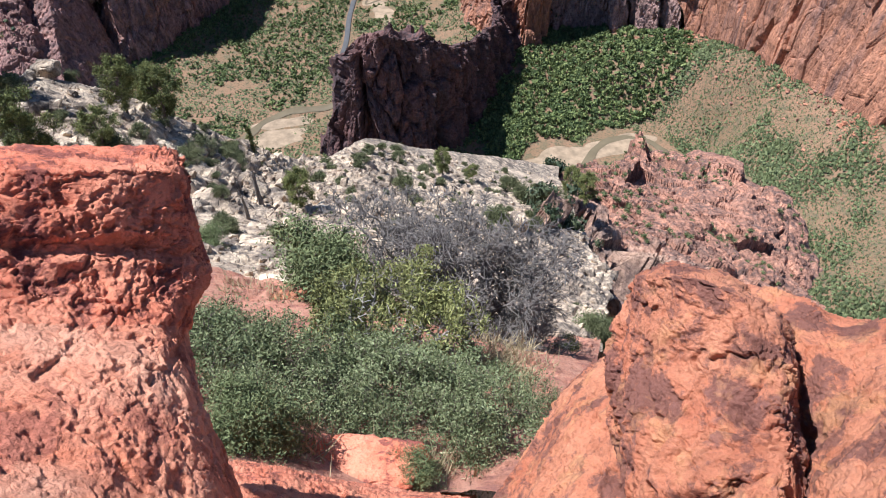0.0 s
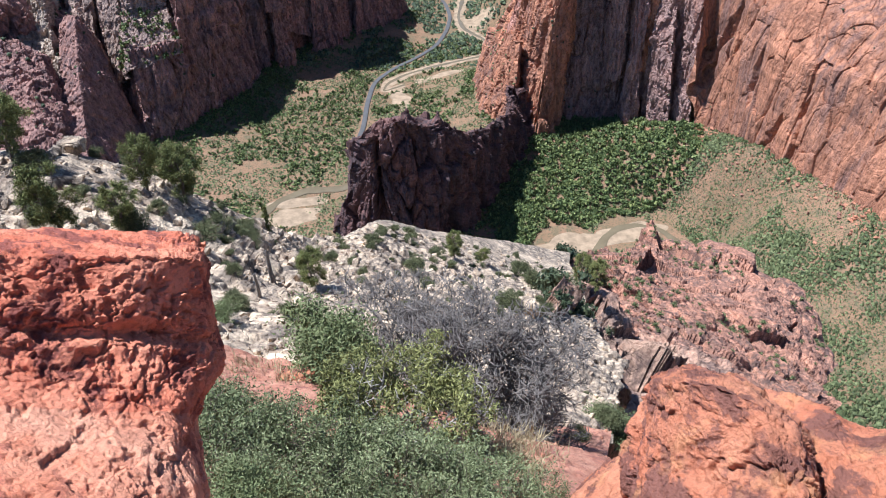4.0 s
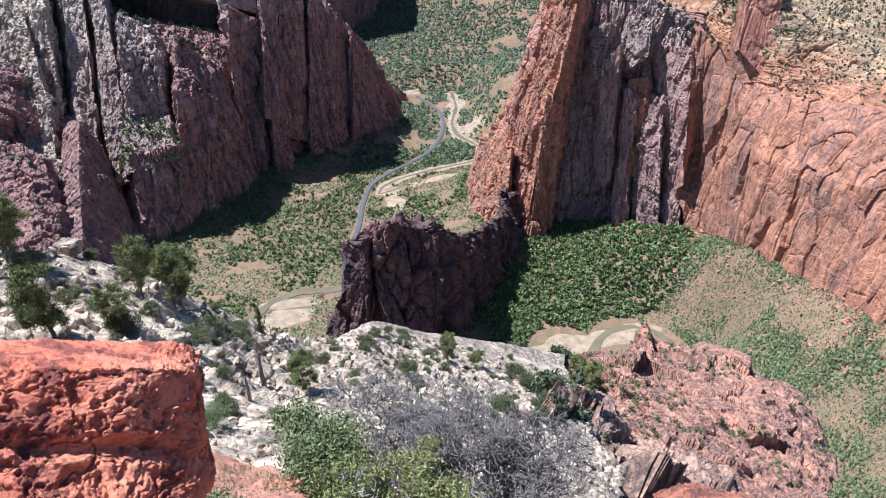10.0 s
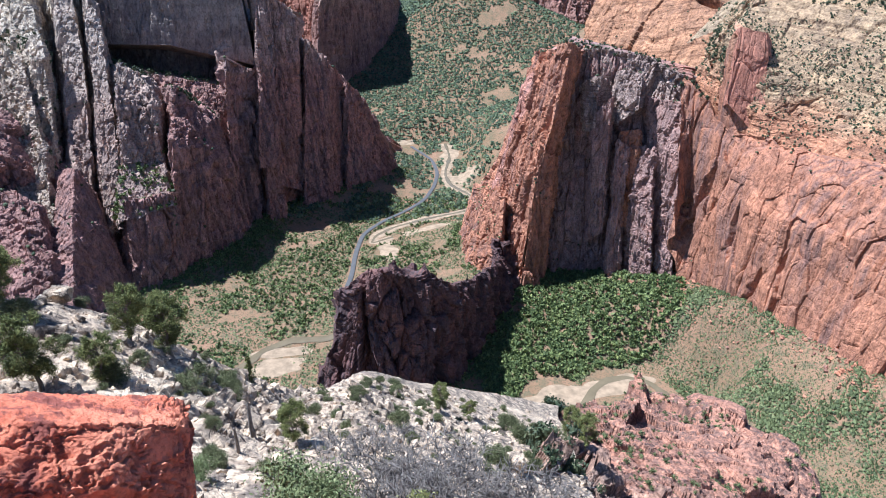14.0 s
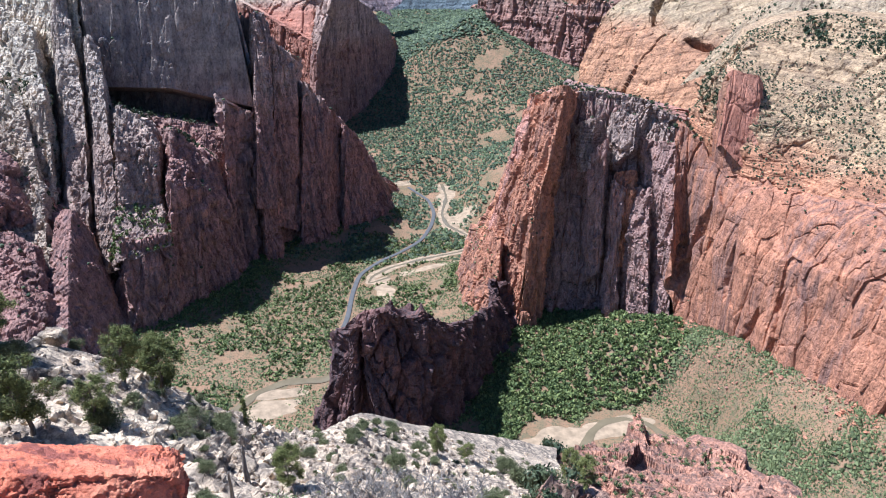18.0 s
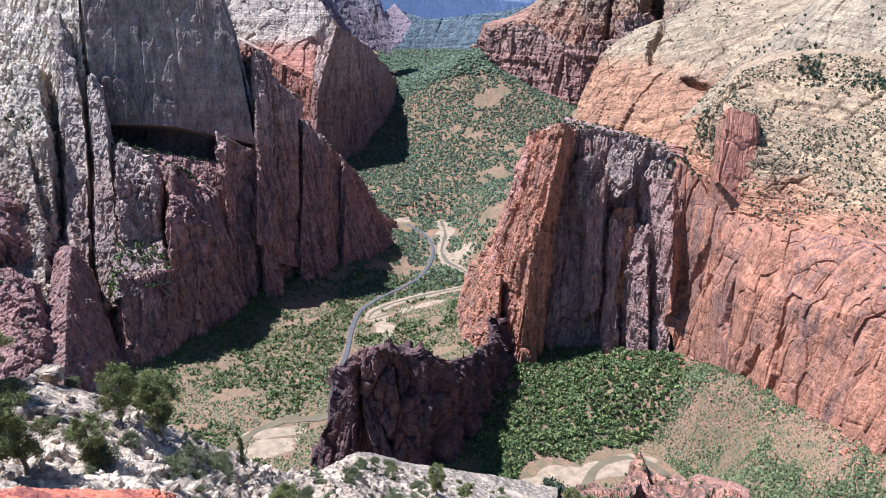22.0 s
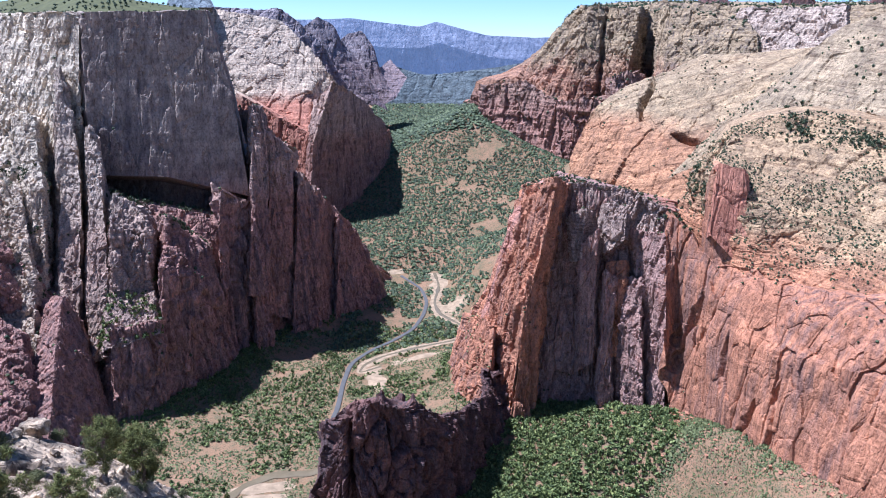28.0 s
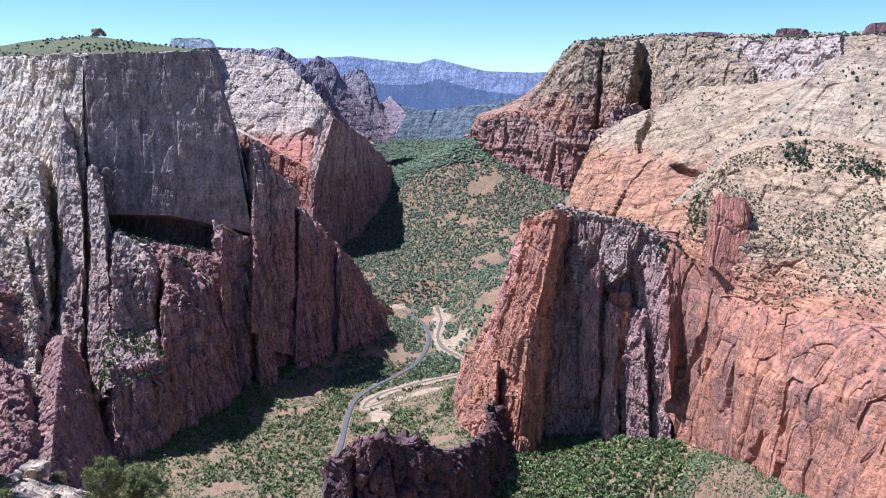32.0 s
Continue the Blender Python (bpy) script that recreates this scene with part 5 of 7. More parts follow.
tower("angel_ridge", "recess_wall", M_ANGEL, 5, 18, 140, 56.0,
      [(105, 1190, 10), (177, 1215, 10), (272, 1190, 25), (400, 1165, 50)],
      [(187, 1255, 334), (212, 1260, 332), (285, 1235, 339), (395, 1215, 334)],
      [(195, 1265, 419), (221, 1270, 416), (285, 1250, 409), (397, 1230, 370)])
tower("angel_ridge", "layered_cap", M_CAP, 4.5, 14, 120, 57.0,
      [(218, 1290, 304), (226, 1252, 304), (258, 1240, 327), (297, 1226, 346), (374, 1190, 331), (401, 1240, 307)],
      [(212, 1300, 411), (217, 1262, 422), (267, 1256, 421), (311, 1240, 416), (370, 1212, 391), (405, 1255, 364)], crest=5)
tower("angel_ridge", "cap_block", M_CAP, 3.5, 10, 70, 58.0,
      [(265, 1225, 312), (270, 1195, 315), (300, 1178, 344), (319, 1215, 334)],
      [(270, 1245, 386), (276, 1222, 398), (306, 1205, 394), (325, 1240, 377)], crest=6)
tower("angel_ridge", "cap_block", M_CAP, 3.5, 10, 70, 59.0,
      [(222, 1245, 286), (224, 1215, 294), (238, 1200, 304), (253, 1235, 294)],
      [(219, 1258, 363), (222, 1232, 379), (242, 1222, 386), (256, 1250, 375)], crest=6)
tower("angel_ridge", "prow_ledge", M_RED, 4, 12, 60, 60.0,
      [(114, 1190, 10), (122, 1150, 10), (155, 1160, 10), (171, 1210, 10)],
      [(141, 1215, 254), (146, 1180, 278), (168, 1190, 266), (182, 1230, 239)], crest=14)
tower("angel_ridge", "flake", M_ANGEL, 3, 10, 60, 61.0,
      [(236, 1235, 79), (238, 1185, 107), (263, 1180, 125), (282, 1230, 103)],
      [(238, 1250, 300), (236, 1205, 327), (256, 1192, 359), (275, 1240, 337)], crest=10)
tower("angel_ridge", "flake", M_ANGEL, 3, 10, 60, 62.0,
      [(271, 1195, 20), (272, 1152, 20), (292, 1150, 25), (309, 1190, 25)],
      [(274, 1225, 251), (273, 1192, 287), (291, 1188, 283), (308, 1225, 261)], crest=14)
tower("angel_ridge", "red_alcove", M_RED, 4, 12, 60, 63.0,
      [(288, 1200, 127), (293, 1180, 135), (313, 1175, 138), (327, 1200, 127)],
      [(281, 1225, 271), (285, 1205, 297), (308, 1200, 304), (322, 1225, 287)], crest=8)
tower("angel_ridge", "front_buttress", M_ANGEL, 4, 14, 90, 64.0,
      [(308, 1180, 35), (309, 1145, 35), (336, 1105, 45), (358, 1150, 45)],
      [(300, 1205, 176), (303, 1170, 200), (325, 1130, 206), (348, 1175, 188)],
      [(312, 1230, 249), (313, 1205, 273), (331, 1168, 279), (348, 1205, 258)], crest=12)
tower("angel_ridge", "front_buttress", M_ANGEL, 4, 16, 90, 65.0,
      [(340, 1170, 40), (340, 1135, 45), (362, 1085, 55), (394, 1160, 60)],
      [(330, 1220, 243), (329, 1185, 264), (359, 1125, 284), (390, 1195, 261)],
      [(316, 1250, 335), (318, 1222, 354), (367, 1168, 356), (397, 1225, 331)], crest=10)
tower("angel_ridge", "red_block", M_RED, 4, 14, 90, 66.0,
      [(384, 1150, 50), (387, 1125, 60), (403, 1070, 70), (429, 1120, 75)],
      [(386, 1180, 226), (383, 1150, 247), (401, 1095, 257), (430, 1150, 237)],
      [(403, 1215, 302), (401, 1190, 323), (415, 1140, 335), (442, 1185, 313)], crest=8)
tower("angel_ridge", "wall_slab", M_RED, 3.5, 26, 60, 67.0,
      [(419, 1105, 80), (414, 1060, 85), (448, 985, 100), (466, 1010, 100)],
      [(429, 1160, 287), (424, 1125, 312), (454, 1035, 300), (479, 1070, 284)], crest=6)
tower("angel_ridge", "wall_slab", M_RED, 3.5, 26, 60, 68.0,
      [(484, 960, 118), (467, 905, 120), (488, 845, 128), (509, 870, 130)],
      [(485, 985, 263), (474, 950, 291), (494, 885, 291), (519, 915, 275)], crest=6)
tower("angel_ridge", "corner_pillar", M_RED, 4, 16, 80, 69.0,
      [(503, 830, 120), (486, 775, 125), (500, 745, 130), (529, 760, 130)],
      [(525, 900, 258), (514, 860, 297), (523, 830, 324), (545, 830, 324)], crest=10)
tower("red_slab", "smooth_face", M_SLAB, 1.6, 24, 60, 70.0,
      [(412, 1120, 359), (394, 1062, 384), (459, 1034, 320), (495, 1090, 302)],
      [(420, 1150, 467), (407, 1096, 484), (444, 1088, 477), (485, 1150, 449)], crest=3)
tower("cathedral_rim", "red_band", M_REDFAR, 9, 46, 350, 71.0,
      [(68, 3150, 120), (150, 2950, 120), (317, 2820, 120), (447, 2680, 120), (495, 2780, 120)],
      [(92, 3230, 386), (141, 3050, 487), (307, 2920, 513), (422, 2800, 451), (470, 2900, 435)], crest=20)
tower("cathedral_rim", "red_band", M_REDFAR, 9, 40, 300, 72.0,
      [(432, 2790, 120), (450, 2700, 120), (524, 2650, 120), (595, 2650, 120)],
      [(389, 2900, 392), (422, 2800, 442), (509, 2760, 466), (602, 2760, 456)], crest=20)
tower("cathedral_rim", "pale_cone", M_CATH, 10, 44, 500, 73.0,
      [(258, 3200, 195), (351, 3050, 216), (452, 2880, 241), (564, 2900, 282), (632, 3020, 290)],
      [(333, 3330, 489), (412, 3180, 531), (495, 3000, 505), (600, 3030, 526), (667, 3180, 543)],
      [(570, 3450, 789), (579, 3330, 803), (604, 3230, 803), (662, 3260, 804), (722, 3400, 806)], crest=12)
tower("cathedral_rim", "pale_cone", M_CATH, 10, 40, 500, 74.0,
      [(595, 3050, 216), (610, 2900, 238), (688, 2870, 308), (775, 2990, 293)],
      [(624, 3200, 531), (639, 3050, 559), (730, 3030, 548), (808, 3160, 544)],
      [(689, 3420, 802), (699, 3290, 804), (811, 3260, 804), (879, 3380, 805)], crest=12)
tower("cathedral_rim", "dark_organ", M_REDFAR, 8, 24, 150, 75.0,
      [(617, 2800, 337), (615, 2700, 348), (707, 2740, 354), (760, 2840, 354)],
      [(618, 2880, 522), (617, 2780, 546), (706, 2810, 558), (755, 2900, 542)], crest=20)
tower("cathedral_rim", "pale_nose", M_CATH, 7, 50, 400, 76.0,
      [(771, 2830, 398), (771, 2700, 430), (900, 2640, 493), (1071, 2560, 536)],
      [(815, 2980, 626), (819, 2860, 647), (958, 2790, 667), (1094, 2700, 686)],
      [(848, 3120, 785), (850, 3000, 792), (928, 2950, 786), (1099, 2850, 737)], crest=10)
tower("cathedral_rim", "lean_flake", M_PEACH, 5, 26, 120, 77.0,
      [(604, 2300, 358), (603, 2200, 371), (693, 2180, 423), (735, 2260, 432)],
      [(675, 2360, 501), (670, 2280, 545), (709, 2260, 576), (759, 2340, 563)], crest=12)
tower("cathedral_rim", "grey_rim", M_CAP, 8, 40, 300, 78.0,
      [(1147, 3050, 559), (1152, 2950, 572), (1301, 2850, 596), (1435, 2750, 627)],
      [(1215, 3250, 795), (1221, 3180, 801), (1371, 3050, 803), (1518, 2950, 811)], crest=8)

# ---- canyon floor ----
FEET = [(np.array(MONOLITH_FOOT) + np.array((0, 0, 20)), 60.0), (np.array(ANGEL_RIDGE_1), 150.0), (np.array(ORGAN_SPUR_1), 120.0), (np.array(CATHEDRAL_RIM_1), 480.0), (np.array(PEACH_DOME_1), 260.0)]


def floor_height(x, y):
    z = np.zeros_like(x, float)
    for c, run in FEET:
        s = resample(c, np.linspace(0, 1, 120))
        best, zz = np.full(x.shape, 1e9), np.zeros(x.shape)
        for q in s:
            d = np.hypot(x - q[0], y - q[1])
            near = d < best
            best, zz = np.where(near, d, best), np.where(near, q[2], zz)
        z = np.maximum(z, zz * np.exp(-(best / run) ** 1.3) * 1.02)
    p = np.stack([x, y, np.zeros_like(x)], -1)
    z = z + fbm(p, 130, 4, seed=4.0) * np.clip(3 + z * 0.08, 0, 12)
    wet = np.full(x.shape, 1e9)
    for line in (RIVER_BEND, RIVER_UP, RIVER_LEFT, ROAD_LINE):
        for q in resample(line, np.linspace(0, 1, 70)):
            wet = np.minimum(wet, np.hypot(x - q[0], y - q[1]))
    z = z * (0.06 + 0.94 * smooth(wet, 25, 120))
    ramp_up = np.clip((y - 2700) / 2150, 0, 1) ** 1.2 * 305
    side = np.clip((np.abs(x + 60 - (y - 1400) * 0.05) - 420) / 500, 0, 1) ** 1.5 * 90 * (y > 1400)
    return z + ramp_up + side * np.clip((y - 1400) / 600, 0, 1) - 1.0


xs = np.unique(np.concatenate([np.linspace(-4000, -800, 33), np.linspace(-800, 800, 261), np.linspace(800, 4000, 33)]))
ys = np.unique(np.concatenate([np.linspace(-3000, 500, 36), np.linspace(500, 2100, 261), np.linspace(2100, 4930, 160)]))
gx, gy = np.meshgrid(xs, ys)
gz = floor_height(gx, gy)
ground = tagged(new("ground", mesh_from("ground", np.stack([gx, gy, gz], -1).reshape(-1, 3), grid_faces(len(ys), len(xs)), M_GROUND)),
                "sandy canyon floor with grass, scrub and gravel", "ground", kind="structure")


def ribbon(name, line, widths, lift, material, label, category, n=160):
    c = np.array(line, float)
    s = np.linspace(0, 1, n)
    k = s * (len(c) - 1)
    p = resample(c, s)
    kern = np.ones(9) / 9
    for i in range(2):
        p[:, i] = np.convolve(np.concatenate([np.repeat(p[:1, i], 4), p[:, i], np.repeat(p[-1:, i], 4)]), kern, "valid")
    d = np.gradient(p[:, :2], axis=0)
    d /= np.linalg.norm(d, axis=1, keepdims=True)
    side = np.stack([-d[:, 1], d[:, 0]], -1)
    w = np.interp(k, np.arange(len(widths)) * (len(c) - 1) / (len(widths) - 1), widths)
    w = w * (1 + 0.7 * fbm(p, 40, 2) * (lift < 1.5))
    rows = []
    for f in np.linspace(-1, 1, 7):
        q = p.copy()
        q[:, :2] += side * (w * f)[:, None]
        q[:, 2] = floor_height(q[:, 0], q[:, 1]) + lift - 0.5 * abs(f) ** 4
        rows.append(q)
    q = np.array(rows)
    return tagged(new(name, mesh_from(name, q.reshape(-1, 3), grid_faces(7, n), material)), label, category, kind="structure")


ribbon("road", ROAD_LINE, (4.5, 4.5), 2.2, M_ROAD, "two-lane grey asphalt road along the canyon floor", "road")
ribbon("river_bed", RIVER_UP, (8, 15, 13, 16, 22), 0.9, M_SAND, "pale sandy river bed with shallow channels", "river bed")
ribbon("river_upper", RIVER_UP, (3, 4, 5, 4), 1.4, M_WATER, "shallow silty river between sandy banks", "river")
ribbon("river_bend", RIVER_BEND, (5, 6, 5, 7), 1.4, M_WATER, "brown river bend beside pale sandbars", "river")
ribbon("river_lower", RIVER_LEFT, (8, 8), 1.4, M_WATER, "silty river below the dark spur", "river")


def sandbar(c, rx, ry, turn, seed):
    a = np.linspace(0, 2 * np.pi, 64, endpoint=False)
    rows = []
    for f in np.linspace(0, 1, 10):
        r = f * (1 + 0.22 * np.sin(2 * a + seed) + 0.12 * np.sin(5 * a + seed * 2))
        x, y = np.cos(a) * rx * r, np.sin(a) * ry * r
        ct, st = math.cos(turn), math.sin(turn)
        px, py = c[0] + x * ct - y * st, c[1] + x * st + y * ct
        rows.append(np.stack([px, py, floor_height(px, py) + 0.9 * (1 - f ** 3) + 0.1], -1))
    g = np.array(rows)
    g = np.concatenate([g, g[:, :1]], 1)
    return tagged(new("sandbar", mesh_from("sandbar", g.reshape(-1, 3), grid_faces(10, 65), M_SAND)),
                  "pale sandbar beside the river", "sandbar", "sandbars along the river", "structure")


for k, (c, rx, ry, turn) in enumerate(zip(SANDBARS, (62, 50, 46, 22, 60, 70, 34, 30, 60, 50), (30, 26, 16, 48, 20, 16, 60, 18, 12, 22), (0.2, 0.3, 0.3, 0.1, 1.2, 0.4, 0.3, 0.5, 0.3, 0.2))):
    sandbar(c, rx, ry, turn, k * 1.3)

# ---- woods and scrub ----
def tuft(kind, seed, core=0.42, flake=(0.1, 0.27)):
    """A crown of ragged facets round a core, about 1 m across: vertices and triangles."""
    r = np.random.default_rng(seed)
    v, f = [], []
    for k in range(kind):
        c = r.normal(size=3)
        c = c / np.linalg.norm(c) * r.uniform(0.2, 0.56)
        c[2] = c[2] * 0.8 + 0.45
        a, b = r.normal(size=3), r.normal(size=3)
        s = r.uniform(*flake)
        a, b = a / np.linalg.norm(a) * s, b / np.linalg.norm(b) * s
        i = len(v)
        v += [c - a, c + b, c + a, c - b]
        f += [(i, i + 1, i + 2), (i, i + 2, i + 3)]
    t = (1 + 5 ** 0.5) / 2
    ico = np.array([(-1, t, 0), (1, t, 0), (-1, -t, 0), (1, -t, 0), (0, -1, t), (0, 1, t), (0, -1, -t), (0, 1, -t), (t, 0, -1), (t, 0, 1), (-t, 0, -1), (-t, 0, 1)]) / 1.9
    tri = [(0, 11, 5), (0, 5, 1), (0, 1, 7), (0, 7, 10), (0, 10, 11), (1, 5, 9), (5, 11, 4), (11, 10, 2), (10, 7, 6), (7, 1, 8),
           (3, 9, 4), (3, 4, 2), (3, 2, 6), (3, 6, 8), (3, 8, 9), (4, 9, 5), (2, 4, 11), (6, 2, 10), (8, 6, 7), (9, 8, 1)]
    i = len(v)
    v += [p * core * r.uniform(0.8, 1.15) + np.array((0, 0, 0.42)) for p in ico]
    f += [(a + i, b + i, c + i) for a, b, c in tri]
    return np.array(v), np.array(f)


def dot(seed):
    """A far crown: a small ragged octahedron with two stray facets."""
    r = np.random.default_rng(seed)
    v = np.array([(0.5, 0, 0.4), (-0.5, 0, 0.4), (0, 0.5, 0.4), (0, -0.5, 0.4), (0, 0, 0.95), (0, 0, 0)]) * r.uniform(0.75, 1.2, (6, 3))
    f = [(0, 2, 4), (2, 1, 4), (1, 3, 4), (3, 0, 4), (2, 0, 5), (1, 2, 5), (3, 1, 5), (0, 3, 5)]
    extra = r.uniform(-0.6, 0.6, (6, 3)) + np.array((0, 0, 0.5))
    return np.concatenate([v, extra]), np.array(f + [(6, 7, 8), (9, 10, 11)])


DOTS = [dot(s) for s in range(6)]
TUFTS = [tuft(30, s, 0.31) for s in range(6)]
SMALL = [tuft(6, 20 + s) for s in range(5)]
FINE = [tuft(110, 40 + s, 0.26, (0.04, 0.11)) for s in range(5)]


def thicket(name, points, widths, heights, material, label, category, base=TUFTS):
    """Many crowns as one mesh."""
    r = np.random.default_rng(len(points))
    pick = r.integers(0, len(base), len(points))
    vs, fs, off = [], [], 0
    turn = r.uniform(0, 6.28, len(points))
    for k, (v, f) in enumerate(base):
        m = pick == k
        if not m.any():
            continue
        p, w, h, a = points[m], widths[m], heights[m], turn[m]
        ca, sa = np.cos(a)[:, None], np.sin(a)[:, None]
        x = (v[:, 0] * ca - v[:, 1] * sa) * w[:, None] + p[:, :1]
        y = (v[:, 0] * sa + v[:, 1] * ca) * w[:, None] + p[:, 1:2]
        z = v[:, 2] * h[:, None] + p[:, 2:]
        vs.append(np.stack([x, y, z], -1).reshape(-1, 3))
        fs.append((f[None] + (np.arange(len(p)) * len(v))[:, None, None]).reshape(-1, 3) + off)
        off += len(p) * len(v)
    return tagged(new(name, mesh_from(name, np.concatenate(vs), np.concatenate(fs), material, False)), label, category, kind="stuff")


def inside(poly, x, y):
    c = np.zeros(x.shape, bool)
    for (x1, y1), (x2, y2) in zip(poly, poly[1:] + poly[:1]):
        c ^= ((y1 > y) != (y2 > y)) & (x < (x2 - x1) * (y - y1) / (y2 - y1 + 1e-9) + x1)
    return c


def clear_of(x, y, line, w):
    s = resample(np.array(line, float), np.linspace(0, 1, 200))
    d = np.full(x.shape, 1e9)
    for q in s:
        d = np.minimum(d, np.hypot(x - q[0], y - q[1]))
    return d > w


def scatter(n, x0, x1, y0, y1, keep, seed):
    r = np.random.default_rng(seed)
    x, y = r.uniform(x0, x1, n), r.uniform(y0, y1, n)
    m = keep(x, y)
    for line, w in ((ROAD_LINE, 9), (RIVER_UP, 14), (RIVER_BEND, 20), (RIVER_LEFT, 12)):
        m &= clear_of(x, y, line, w)
    for c, rad in zip(SANDBARS, (54, 46, 34, 28, 40, 30, 30, 20, 30, 26)):
        m &= np.hypot(x - c[0], y - c[1]) > rad
    x, y = x[m], y[m]
    return np.stack([x, y, floor_height(x, y) - 0.3], -1), r


def dens(x, y, size, seed):
    return fbm(np.stack([x, y, 0 * x], -1), size, 3, seed=seed)


GROVE = [(60, 830), (40, 960), (110, 1130), (170, 1230), (300, 1190), (380, 1130), (370, 1010), (310, 960), (230, 950), (150, 900), (110, 850)]
pts, r = scatter(9500, 20, 420, 800, 1260, lambda x, y: inside(GROVE, x, y) & (dens(x, y, 60, 1) > -0.35), 1)
thicket("cottonwood_grove", pts, 3.5 + 9 * r.random(len(pts)) ** 1.6, 4 + 9 * r.random(len(pts)) ** 1.5, M_WOOD_FAR, "dense green cottonwood grove in the river's bend", "trees")
pts, r = scatter(150000, 150, 900, 420, 1200, lambda x, y: ~inside(GROVE, x, y) & (dens(x, y, 45, 3) > -0.55), 2)
stock = np.clip(1 + 2.2 * dens(pts[:, 0], pts[:, 1], 50, 13), 0.62, 1.9)
thicket("talus_scrub", pts, stock * (1.1 + 3.6 * r.random(len(pts)) ** 2.2), stock * (1.0 + 2.8 * r.random(len(pts)) ** 1.8), M_SCRUB, "olive scrub on the talus below the wall", "shrubs", DOTS)
pts, r = scatter(52000, -640, 130, 860, 1600, lambda x, y: (dens(x, y, 40, 5) > -0.2), 3)
thicket("riverside_scrub", pts, 1.6 + 4.2 * r.random(len(pts)) ** 2.2, 1.0 + 2.6 * r.random(len(pts)) ** 2, M_SCRUB, "scrub and low trees along the road", "shrubs", DOTS)
pts, r = scatter(13000, -640, 100, 860, 1650, lambda x, y: (dens(x, y, 90, 6) + 0.4 * dens(x, y, 30, 16) > -0.04), 4)
thicket("riverside_trees", pts, 3 + 6 * r.random(len(pts)) ** 1.5, 3 + 6.5 * r.random(len(pts)) ** 1.5, M_WOOD_FAR, "green trees along the river and road", "trees")
pts, r = scatter(60000, -500, 800, 1500, 3200, lambda x, y: (dens(x, y, 150, 8) + 0.6 * dens(x, y, 35, 18) > -0.36 + 0.3 * (y < 2050)), 5)
thicket("valley_woods", pts, 3 + 11 * r.random(len(pts)) ** 1.6, 2 + 7 * r.random(len(pts)) ** 1.4, M_WOOD_DIST, "green woods on the far canyon floor", "trees", DOTS)
pts, r = scatter(32000, -700, 1100, 2900, 4700, lambda x, y: (dens(x, y, 160, 9) > -0.45), 6)
thicket("distant_woods", pts, r.uniform(12, 22, len(pts)), r.uniform(6, 12, len(pts)), M_WOOD_DIST, "distant dark green woods on the canyon floor", "trees", DOTS)


rt = np.random.default_rng(64)
line = resample(np.array(MONOLITH_FOOT), rt.random(1500))
off = rt.gamma(1.4, 16.0, 1500)
line = line + np.stack([0.75 * off + rt.normal(size=1500) * 5, -0.66 * off + rt.normal(size=1500) * 5, 0 * off], -1)
line[:, 2] = floor_height(line[:, 0], line[:, 1]) - 0.4
thicket("monolith_foot_trees", line, 3 + 6 * rt.random(1500) ** 1.5, 3 + 7 * rt.random(1500) ** 1.5, M_WOOD_FAR, "green trees along the foot of the monolith", "trees")
rt = np.random.default_rng(63)
foot = resample(np.array(ANGEL_RIDGE_1)[4:], rt.random(700) ** 0.9)
away = rt.gamma(1.6, 16.0, 700)
foot = foot + np.stack([-0.35 * away + rt.normal(size=700) * 6, -0.94 * away, 0 * away], -1)
foot[:, 2] = floor_height(foot[:, 0], foot[:, 1]) - 0.5
lump_kinds = [(np.asarray(v) * np.random.default_rng(q).uniform(0.6, 1.4, (len(v), 3)), f) for q, (v, f) in enumerate([tuft(0, 190 + q) for q in range(6)])]
thicket("talus_blocks", foot, 1.5 + 8 * rt.random(700) ** 3, 1.2 + 5 * rt.random(700) ** 3, M_RED, "fallen red sandstone blocks along the wall's foot", "stones", lump_kinds)


def on_rock(name, g, n, keep, size, tall, material, label, seed, base=SMALL):
    """Shrubs where a rock surface is flat enough."""
    r = np.random.default_rng(seed)
    wgt, all_g = [], []
    for q in g if isinstance(g, list) else [g]:
        a = np.linalg.norm(np.cross(np.gradient(q, axis=1), np.gradient(q, axis=0)), axis=-1)
        wgt.append((a * keep(q, np.abs(normals(q)[..., 2]))).ravel())
        all_g.append(q.reshape(-1, 3))
    wgt, all_g = np.concatenate(wgt), np.concatenate(all_g)
    k = r.choice(wgt.size, n, p=wgt / wgt.sum())
    p = all_g[k] + r.normal(size=(n, 3)) * np.array((1, 1, 0)) * size[0] * 0.3
    k = r.random(n) ** 1.8
    return thicket(name, p, size[0] * 0.6 + (size[1] * 1.15 - size[0] * 0.6) * k, tall[0] * 0.6 + (tall[1] * 1.1 - tall[0] * 0.6) * k, material, label, "shrubs", base)


def sides(owner, only=slice(None)):
    return [q for b in BLOCKS[owner][only] for q in b]


